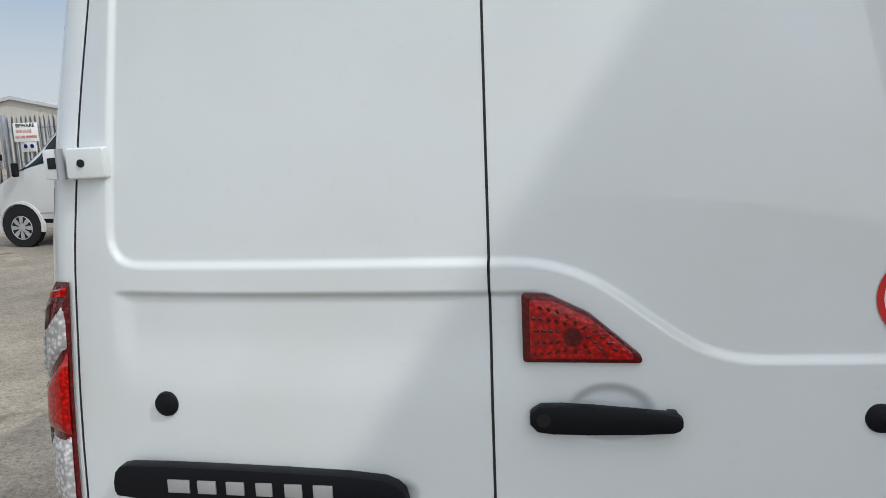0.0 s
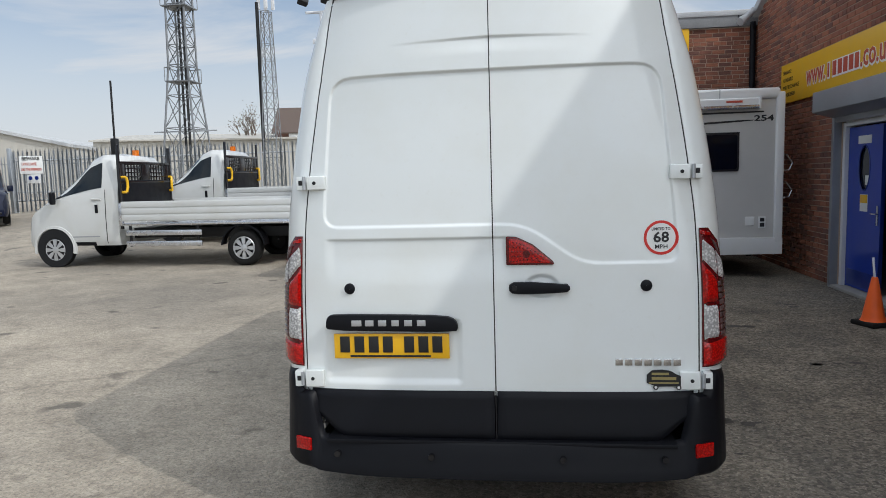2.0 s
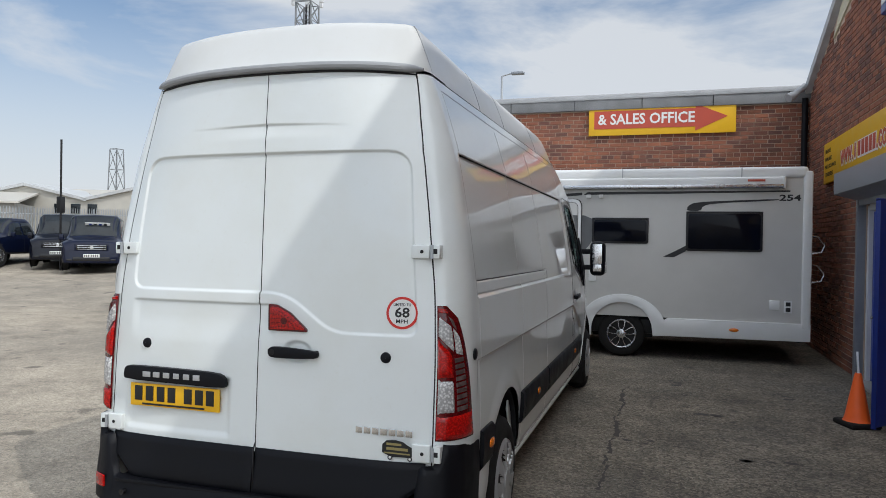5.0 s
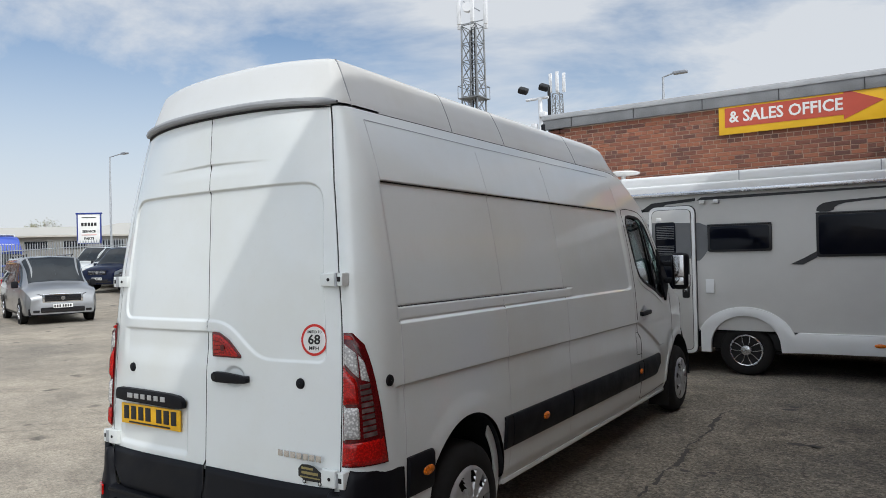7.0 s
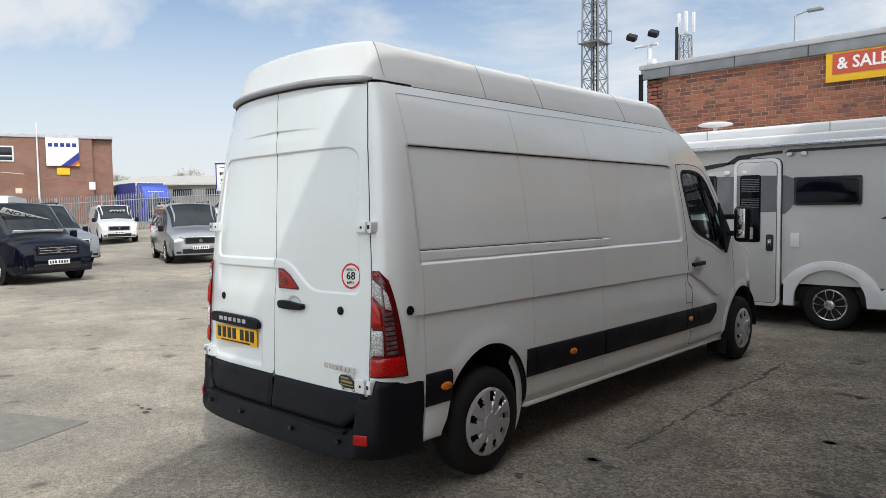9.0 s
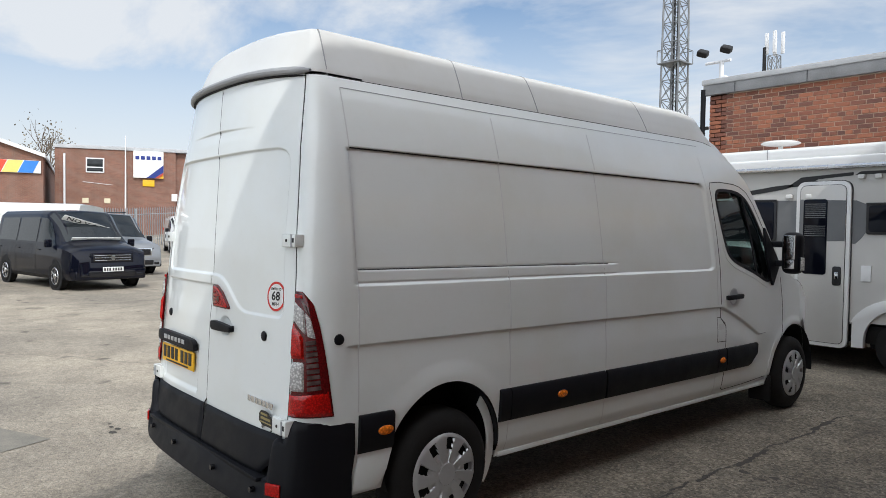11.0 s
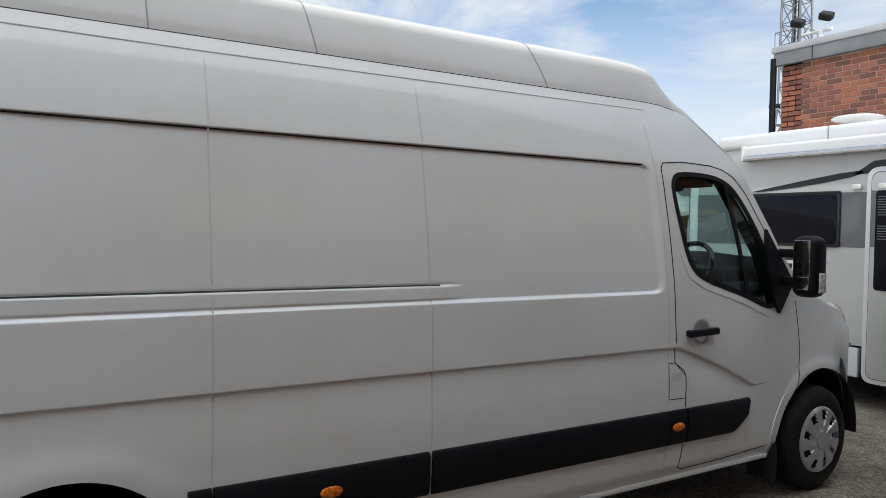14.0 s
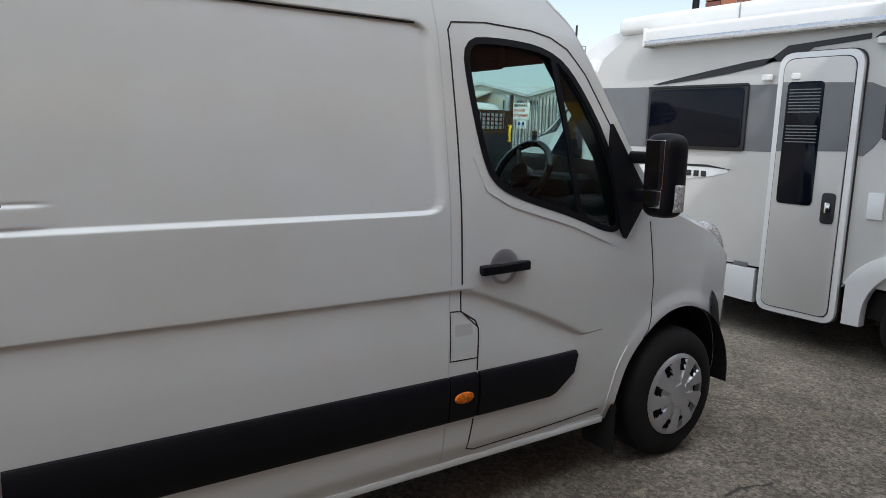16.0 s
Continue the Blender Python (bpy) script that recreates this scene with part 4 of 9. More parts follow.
def side_point(sgn):
    def surf(y, z, lift=0.0):
        re = rear_edge(z)
        ye = np.where(y < 0.42, re + (y - 0.13) / 0.29 * (0.42 - re), y)
        t = np.clip((0.35 - y) / 0.22, 0, 1)
        x = half_width(z, y) - corner_r(z) * (1 - np.sqrt(np.maximum(0, 1 - t * t))) - side_relief(y, z) * step01(0.18, 0.34, y)
        nx = np.sqrt(np.maximum(0, 1 - t * t))
        return sgn * (x + lift * np.maximum(nx, 0.25)), ye - lift * t, z + 0 * y
    return surf


def arch_hole(c):
    def inside(y, z):
        return ((np.hypot(y - c[0], z - c[1]) < c[2]) & (z >= c[1])) | ((np.abs(y - c[0]) < c[2]) & (z < c[1]))

    def edge(y, z):
        a = np.arctan2(z - c[1], y - c[0])
        up = z >= c[1]
        ey = np.where(up, c[0] + c[2] * np.cos(a), c[0] + c[2] * np.sign(y - c[0] + 1e-9))
        return ey, np.where(up, c[1] + c[2] * np.sin(a), z)
    return inside, edge


TOP_HOLE = (lambda y, z: z > top_line(y), lambda y, z: (y, np.minimum(z, top_line(y))))
WINDOW_HOLE = (lambda y, z: poly_dist(y, z, SIDE_WINDOW) < 0, lambda y, z: to_outline(y, z, SIDE_WINDOW, WIN_C))


def build_sides():
    th = np.linspace(0, math.pi / 2, 12)
    corner = 0.35 - 0.22 * np.cos(th[:-1])
    for sgn, st, sz in ((1, 0.016, 0.008), (-1, 0.045, 0.03)):
        ys = np.concatenate([corner, np.arange(0.35, 6.15, st), [6.14]])
        zs = np.unique(np.round(np.concatenate([np.arange(0.34, 2.461, sz), [1.076, 1.08, 1.084, 1.088, 1.092], np.arange(1.36, 1.47, 0.0035), np.arange(2.035, 2.085, 0.004)]), 4))
        v, f = sheet(ys, zs, side_point(sgn), (arch_hole(ARCH_R), arch_hole(ARCH_F), TOP_HOLE, WINDOW_HOLE), flip=sgn < 0)
        side = hang("body_side", mesh_from("body_side", v, f, WHITE, sharp=60), van, "white painted steel body side with pressed panels")
        surf = side_point(sgn)

        def band(name, path, width, lift, mat, closed=False, step=0.03, label=""):
            a, b = ribbon(dense(path, step, closed), surf, width, lift, closed)
            return hang(name, mesh_from(name, a, b, mat, sharp=60), side, label)

        # shut lines, panel seams and painted shade lines
        for y0 in (0.448, 1.50, 2.42):
            z0 = 0.84 if y0 == 1.50 else 0.76
            band("panel_seam", [(y0, z0), (y0, 2.36)] if y0 < 1 else [(y0, 0.76), (y0, 2.33)], 0.006, 0.0012, LIGHTSEAL)
            band("panel_seam", [(y0, 0.36), (y0, 0.545)], 0.005, 0.001, LIGHTSEAL)
        # shut-line black painted on as shade along the crease and the rail groove
        band("crease_shade_line", [(0.448, 2.048), (3.79, 2.0755)], 0.0065, 0.0012, GAP)
        band("slide_rail_shade", [(0.455, 1.4485), (2.40, 1.4555), (2.47, 1.455)], 0.006, 0.0012, GAP)
        band("gutter_seam", [(0.448, 2.357), (1.5, 2.362), (3.90, 2.398)], 0.005, 0.0012, GREYSEAL)
        band("door_gap", [(3.952, 1.05), (3.945, 1.6), (3.935, 2.065), (3.955, 2.097), (4.12, 2.113), (4.36, 2.108), (4.47, 2.09), (4.56, 2.05), (4.66, 1.95), (4.80, 1.74)], 0.0065, 0.0014, GAP)
        band("door_gap", [(3.952, 1.05), (3.953, 1.0), (4.025, 0.955), (4.04, 0.92), (4.04, 0.75)], 0.0065, 0.0014, GAP)
        band("door_gap", [(4.035, 0.545), (4.02, 0.41), (4.06, 0.395), (4.4, 0.40), (4.80, 0.42)], 0.006, 0.0014, GAP)
        band("fuel_flap_gap", [(3.902, 1.003), (3.904, 0.805), (4.04, 0.802), (4.04, 0.925), (3.955, 1.0)], 0.005, 0.0014, GAP, True)
        band("fuel_flap_label", [(3.925, 0.925), (4.01, 0.925)], 0.045, 0.001, LIGHTSEAL)
        band("pillar_seam", [(3.895, 0.36), (3.90, 1.2), (3.885, 2.06), (3.87, 2.3)], 0.005, 0.001, LIGHTSEAL)
        band("wing_gap", [(5.07, 1.30), (5.115, 1.0), (5.115, 0.84), (5.09, 0.765), (5.06, 0.73)], 0.006, 0.0012, GAP)
        band("arch_flange", [(5.37 + 0.515 * math.cos(a), 0.40 + 0.515 * math.sin(a)) for a in np.linspace(2.5, 3.2, 14)] + [(4.80, 0.372), (4.5, 0.36)], 0.012, 0.004, WHITE)
        band("door_scratch", [(4.63, 0.812), (4.765, 0.818)], 0.006, 0.0012, GREYSEAL)
        # window: glass, rubber, divider, mirror base
        ring = np.array(SIDE_WINDOW)
        c = np.array(WIN_C)
        rows = [c + (ring - c) * k for k in (0.02, 0.35, 0.7, 1.0)]
        n = len(ring)
        vv = np.concatenate([np.stack(surf(r[:, 0], r[:, 1], -0.012), -1) for r in rows])
        ff = [(k * n + i, k * n + (i + 1) % n, (k + 1) * n + (i + 1) % n, (k + 1) * n + i) for k in range(3) for i in range(n)]
        pane = hang("door_window", mesh_from("door_window", vv, ff, GLASS), side, "clear door window glass")
        pane.visible_shadow = False
        band("window_ledge", [(4.03, 1.60), (4.085, 1.475), (4.20, 1.415), (4.55, 1.318), (4.80, 1.225)], 0.034, 0.004, WHITE, step=0.02, label="raised white edge under the door window")
        band("window_rubber", SIDE_WINDOW, 0.026, 0.005, BLACKP, True, 0.02)
        band("window_divider", [(4.465, 2.01), (4.585, 1.345)], 0.028, 0.006, BLACKP)
        tri = [(4.83, 1.30), (4.775, 1.60), (4.80, 1.745), (5.03, 1.42), (4.875, 1.232)]
        a = [np.stack(surf(np.array([p[0] for p in tri]), np.array([p[1] for p in tri]), h), -1) for h in (0.0, 0.022)]
        hang("mirror_base", mesh_from("mirror_base", np.concatenate(a), [(5, 6, 7, 8, 9)] + [(i, (i + 1) % 5, 5 + (i + 1) % 5, 5 + i) for i in range(5)], BLACKP), side, "black plastic mirror foot")
        # door pull
        hy, hz = 4.15, 1.160
        hx = float(surf(np.array(hy), np.array(hz))[0])
        vs, fs = lathe([(0.002, 0.074), (0.004, 0.066), (0.001, 0.05), (-0.001, 0.02), (-0.001, 0.001)], 28)
        cup = hang("handle_cup", mesh_from("handle_cup", vs, fs, SILVER), side, "", pose(hx, hy + 0.01, hz) if sgn > 0 else pose(hx, hy + 0.01, hz, 0, 0, 180))
        bm = box(0.026 * sgn, 0, 0, 0.026, 0.25, 0.040, 0.012, 3)
        box(0.008 * sgn, 0.09, 0, 0.03, 0.05, 0.034, 0.008, 2, bm)
        box(0.008 * sgn, -0.09, 0, 0.03, 0.05, 0.034, 0.008, 2, bm)
        part("door_handle", bm, BLACKP, side, "black plastic door handle", pose(hx, hy, hz, 1.5, 0, 0))
        # round blanking cap on the rear quarter
        bx = [float(q) for q in surf(np.array(0.322), np.array(1.122))]
        vs, fs = lathe([(0.0, 0.027), (0.007, 0.025), (0.010, 0.018), (0.010, 0.001)], 20)
        hang("blanking_cap", mesh_from("blanking_cap", vs, fs, BLACKP), side, "black rubber cap", pose(bx[0], bx[1], bx[2], 0, 0, 0 if sgn > 0 else 180))

        # black rubbing strips with amber side markers
        def strip(name, y0, y1, cut=False):
            yy = np.linspace(y0, y1, max(6, int((y1 - y0) / 0.04)))
            prof = [(0.0, -0.012), (0.004, 0.004), (0.02, 0.014), (0.10, 0.018), (0.175, 0.014), (0.19, 0.004), (0.194, -0.012)]
            rows = []
            for dz, lift in prof:
                zz = 0.552 + dz
                yl = yy.copy()
                if cut:
                    lim = y1 - 0.16 * max(0.0, 1 - dz / 0.15) ** 1.6
                    yl = y0 + (yy - y0) * (lim - y0) / (y1 - y0)
                rows.append(np.stack(surf(yl, np.full_like(yl, zz), lift + 0.006), -1))
            n = len(yy)
            vv = np.concatenate(rows)
            ff = [(k * n + i, k * n + i + 1, (k + 1) * n + i + 1, (k + 1) * n + i) for k in range(len(prof) - 1) for i in range(n - 1)]
            for e in (0, n - 1):
                ff.append(tuple(k * n + e for k in range(len(prof))))
            return hang(name, mesh_from(name, vv, ff, BLACKP), side, "black plastic rubbing strip")
        strip("rubbing_strip", 1.415, 1.497)
        strip("rubbing_strip", 1.503, 2.405)
        strip("rubbing_strip", 2.424, 3.893)
        strip("rubbing_strip", 3.899, 4.035)
        strip("rubbing_strip", 4.046, 4.605, True)
        strip("rubbing_strip", 0.45, 0.655)
        for y0 in (0.60, 1.955, 3.965):
            p = [float(q) for q in surf(np.array(y0), np.array(0.655), 0.024)]
            bm = bmesh.new()
            bmesh.ops.create_uvsphere(bm, u_segments=20, v_segments=10, radius=1.0)
            bmesh.ops.scale(bm, vec=(0.010, 0.048, 0.024), verts=bm.verts)
            part("side_marker", bm, AMBER, side, "amber side marker lamp", pose(*p))


build_sides()


def roof_height(y):
    return np.interp(y, [0.135, 0.15, 0.19, 0.26, 0.34, 0.5, 3.4, 3.75, 3.95, 4.1, 4.25, 4.4], [0.02, 0.09, 0.35, 0.80, 0.97, 1.0, 1.0, 1.0, 0.97, 0.90, 0.75, 0.5])


def crown(y, a):
    """Half cross-section over the roof at y: a runs 0 at the gutter to 1 at the middle; gives x and z."""
    g = top_line(y)
    t = np.clip((0.42 - y) / 0.32, 0, 1)
    w = half_width(np.minimum(g, 2.46), y) - 0.004 - 0.085 * (1 - np.sqrt(np.maximum(0, 1 - t * t)))
    k = roof_height(y)
    at_ = [0, 0.06, 0.15, 0.27, 0.34, 0.375, 0.41, 0.46, 0.7, 1.0]
    soft_ = step01(0.5, 1.6, y)
    hx = np.interp(a, at_, [1.0, 0.987, 0.958, 0.915, 0.887, 0.87, 0.842, 0.79, 0.43, 0.0]) * (1 - soft_) + np.interp(a, at_, [1.0, 0.988, 0.962, 0.92, 0.893, 0.875, 0.85, 0.80, 0.43, 0.0]) * soft_
    hz = np.interp(a, at_, [0, 0.040, 0.10, 0.185, 0.232, 0.250, 0.260, 0.266, 0.276, 0.283]) * (1 - soft_) + np.interp(a, at_, [0, 0.037, 0.097, 0.176, 0.217, 0.233, 0.245, 0.256, 0.276, 0.284]) * soft_
    hz2 = np.interp(a, [0, 0.15, 0.36, 0.7, 1.0], [0, 0.045, 0.085, 0.115, 0.12])
    mix = step01(4.02, 4.42, y)
    hx2 = np.interp(a, [0, 0.15, 0.36, 0.7, 1.0], [1, 0.93, 0.75, 0.36, 0])
    return w * (hx * (1 - mix) + hx2 * mix), g + (hz * k * (1 - mix) + hz2 * mix) + 0.0


def over(y0, y1, n, name, mat, label, a0=0.0):
    ys = np.linspace(y0, y1, n) if not isinstance(n, (list, np.ndarray)) else np.array(n)
    aa = np.array(sorted(set(list(np.linspace(a0, 1, 22)) + [0.06, 0.15, 0.27, 0.34, 0.375, 0.41, 0.46])))
    aa = aa[aa >= a0]
    full = np.concatenate([aa, -aa[::-1][1:]])
    Y, A = np.meshgrid(ys, full, indexing="ij")
    X, Z = crown(Y, np.abs(A))
    S = np.where(np.arange(len(full)) < len(aa), 1, -1)[None, :]
    v = np.stack([X * S, Y, Z], -1).reshape(-1, 3)
    m = len(full)
    f = [(i * m + j, i * m + j + 1, (i + 1) * m + j + 1, (i + 1) * m + j) for i in range(len(ys) - 1) for j in range(m - 1)]
    return hang(name, mesh_from(name, v, [q[::-1] for q in f], mat, sharp=40), van, label)


roof_y = np.concatenate([np.linspace(0.6, 3.4, 29), np.linspace(3.5, 4.30, 24)])
high_roof = over(0, 0, roof_y, "high_roof", ROOFWHITE, "white moulded high roof cap")


def roof_edge(x):
    """The rear edge of the roof over the doors, bowed in plan and a little in height."""
    a = np.minimum(1.06, np.abs(x) / 0.708)
    return 0.166 + 0.128 * a ** 3, 2.416 + 0.016 * (1 - a * a)


def build_roof_tail():
    """The rear end of the cap: a bowed face that leans forward, a firm edge to each side and a flat crown."""
    aa = [0, 0.03, 0.06, 0.1, 0.15, 0.21, 0.27, 0.31, 0.34, 0.36, 0.375, 0.39, 0.42, 0.46, 0.54, 0.62, 0.7, 0.85, 1.0]
    rows = []
    for a in aa:
        xs, zs = (float(q) for q in crown(np.array(0.6), np.array(a)))
        yr = np.interp(a, [0, 0.15, 0.34, 0.375, 0.42, 0.46, 0.7, 1.0], [0.318, 0.336, 0.362, 0.374, 0.398, 0.42, 0.51, 0.6])
        rx = min(np.interp(a, [0, 0.27, 0.46, 1.0], [0.042, 0.034, 0.03, 0.0]), xs)
        ry = min(np.interp(a, [0, 0.27, 0.46, 1.0], [0.060, 0.042, 0.04, 0.0]), 0.6 - yr)
        pts = [(xs, y) for y in np.linspace(0.6, yr + ry, 5)[:-1]]
        pts += [(xs - rx * (1 - math.cos(t)), yr + ry * (1 - math.sin(t))) for t in np.linspace(0, math.pi / 2, 10)]
        pts += [(x, yr) for x in np.linspace(xs - rx, 0, 16)[1:]]
        by = np.interp(a, [0, 0.34, 0.46, 1.0], [0.152, 0.085, 0.06, 0.0])
        bz = np.interp(a, [0, 0.30, 0.375, 0.46, 1.0], [0.016, 0.022, 0.024, 0.016, 0.0])
        half = []
        for x, y in pts:
            q = min(1.0, x / max(1e-6, xs))
            k = float(step01(yr + ry, yr, y)) if ry > 1e-6 else 0.0
            half.append((x, y - by * (1 - q ** 3) * k, zs + 0.012 * (1 - min(1.0, a / 0.1)) + bz * (1 - q ** 2) * k))
        rows.append(half + [(-x, y, z) for x, y, z in half[::-1][1:]])
    n = len(rows[0])
    v = [p for r in rows for p in r]
    f = [(i * n + j, i * n + j + 1, (i + 1) * n + j + 1, (i + 1) * n + j) for i in range(len(rows) - 1) for j in range(n - 1)]
    hang("roof_tail", mesh_from("roof_tail", v, [q[::-1] for q in f], ROOFWHITE, sharp=50), high_roof, "white rear end of the roof cap")


build_roof_tail()
screen = over(4.30, 5.08, 16, "windscreen", GLASS, "clear windscreen", 0.05)
screen.visible_shadow = False
over(5.06, 6.15, 22, "bonnet", WHITE, "white bonnet")
# pillars either side of the screen
for sgn in (1, -1):
    ys = np.linspace(4.15, 5.12, 20)
    rows = []
    for da, dz in ((0.0, 0.0), (0.0, 0.012), (0.055, 0.018), (0.085, 0.008), (0.085, -0.02)):
        x, z = crown(ys, np.full_like(ys, da))
        rows.append(np.stack([sgn * x, ys, z + dz], -1))
    v = np.concatenate(rows)
    n = len(ys)
    hang("windscreen_pillar", mesh_from("windscreen_pillar", v, [(k * n + i, k * n + i + 1, (k + 1) * n + i + 1, (k + 1) * n + i) for k in range(4) for i in range(n - 1)], WHITE), van)
    # roof cap joints and the dark gutter gap
    for y0, a1, lean in ((0.39, 0.375, 0.0), (1.305, 0.44, 0.012), (1.97, 0.44, 0.05), (3.225, 0.44, 0.10)):
        aa = np.linspace(0.0, a1, 14)
        pts = []
        for o, w in ((-0.003, 0), (-0.003, 1), (0.003, 1), (0.003, 0)):
            yj = y0 + o - lean * aa / a1
            x, z = crown(np.maximum(yj, 0.6), aa)
            pts.append(np.stack([sgn * (x + 0.0016 * w - 0.002 * (1 - w)), yj, z + 0.0016 * w - 0.002 * (1 - w)], -1))
        n = 14
        hang("roof_joint", mesh_from("roof_joint", np.concatenate(pts), [(k * n + i, k * n + i + 1, (k + 1) * n + i + 1, (k + 1) * n + i) for k in range(3) for i in range(n - 1)], GREYSEAL), high_roof)
    ys = np.concatenate([np.linspace(0.305, 0.44, 8), np.linspace(0.5, 4.16, 32)])
    x, z = crown(np.maximum(ys, 0.44), np.zeros_like(ys))
    tc = np.clip((0.42 - ys) / 0.123, 0, 1)
    x = x - 0.05 * (1 - np.sqrt(1 - tc * tc))
    rows = [np.stack([sgn * (x + dx), ys, z + dz], -1) for dx, dz in ((-0.004, -0.006), (0.004, -0.0055), (0.005, 0.002), (-0.002, 0.004))]
    hang("gutter_gap", mesh_from("gutter_gap", np.concatenate(rows), [(k * 40 + i, k * 40 + i + 1, (k + 1) * 40 + i + 1, (k + 1) * 40 + i) for k in range(3) for i in range(39)], GAP), high_roof)

# grey lip under the rear of the roof cap, and the dark gap over the doors
def tube_edge(name, dy, dz, ry, rz, x1, mat, label=""):
    bm = bmesh.new()
    rings = []
    for x in np.linspace(-x1, x1, 41):
        y, z = roof_edge(x)
        k = 0.35 + 0.65 * min(1.0, (x1 - abs(x)) / 0.05)
        rings.append([bm.verts.new((x, y + dy + ry * k * math.cos(a), z + dz + rz * k * math.sin(a))) for a in np.linspace(0, 2 * math.pi, 11)[:-1]])
    for p, q in zip(rings[:-1], rings[1:]):
        for k in range(10):
            bm.faces.new((p[k], p[(k + 1) % 10], q[(k + 1) % 10], q[k]))
    bmesh.ops.recalc_face_normals(bm, faces=bm.faces[:])
    part(name, bm, mat, high_roof, label)


tube_edge("roof_lip", -0.006, 0.012, 0.022, 0.020, 0.735, GREYSEAL, "grey rubber lip under the roof cap")
tube_edge("door_top_gap", 0.004, -0.012, 0.012, 0.005, 0.705, GAP)
cap = bmesh.new()
rows = []
for x in np.linspace(-0.70, 0.70, 41):
    y, z = (float(q) for q in roof_edge(x))
    rows.append([cap.verts.new((x, y + 0.012, z - 0.075)), cap.verts.new((x, y + 0.006, z - 0.02)), cap.verts.new((x, y + 0.006, z + 0.01))])
for p, q in zip(rows[:-1], rows[1:]):
    cap.faces.new((p[0], p[1], q[1], q[0]))
    cap.faces.new((p[1], p[2], q[2], q[1]))
part("roof_header", cap, WHITE, high_roof)

# ---- rear doors ----
UPPER = rounded([(-0.755, 1.385), (0.135, 1.385), (0.375, 1.212), (0.775, 1.212), (0.71, 2.04), (-0.71, 2.04)], [0.07, 0.10, 0.08, 0.05, 0.10, 0.10])


def door_relief(x, z):
    d = 0.011 * np.clip((0.004 - poly_dist(x, z, UPPER)) / 0.009, 0, 1)
    low = step01(0.10, 0.06, x) * step01(-0.76, -0.70, x)
    d = d + 0.009 * low * np.clip((1.333 - z) / 0.009, 0, 1) * step01(1.12, 1.26, z)
    rec = poly_dist(x, z, [(-0.735, 0.715), (-0.165, 0.715), (-0.165, 0.955), (-0.735, 0.955)])
    d = d + 0.012 * step01(0.03, -0.004, rec)
    cl = 2.178 - 0.03 * np.abs(x)
    d = d + 0.008 * step01(cl + 0.004, cl - 0.004, z) * (1 - step01(cl - 0.005, cl - 0.07, z)) * np.clip(1 - np.abs(x) / 0.44, 0, 1)
    cup = np.hypot((x - 0.205) / 0.080, (z - 1.118) / 0.056)
    d = d + 0.013 * step01(1.0, 0.62, cup)
    return d


def door_point(x, z, lift=0.0):
    return x + 0 * z, rear_y(z) + bow(x, z) + door_relief(x, z) - lift, z + 0 * x


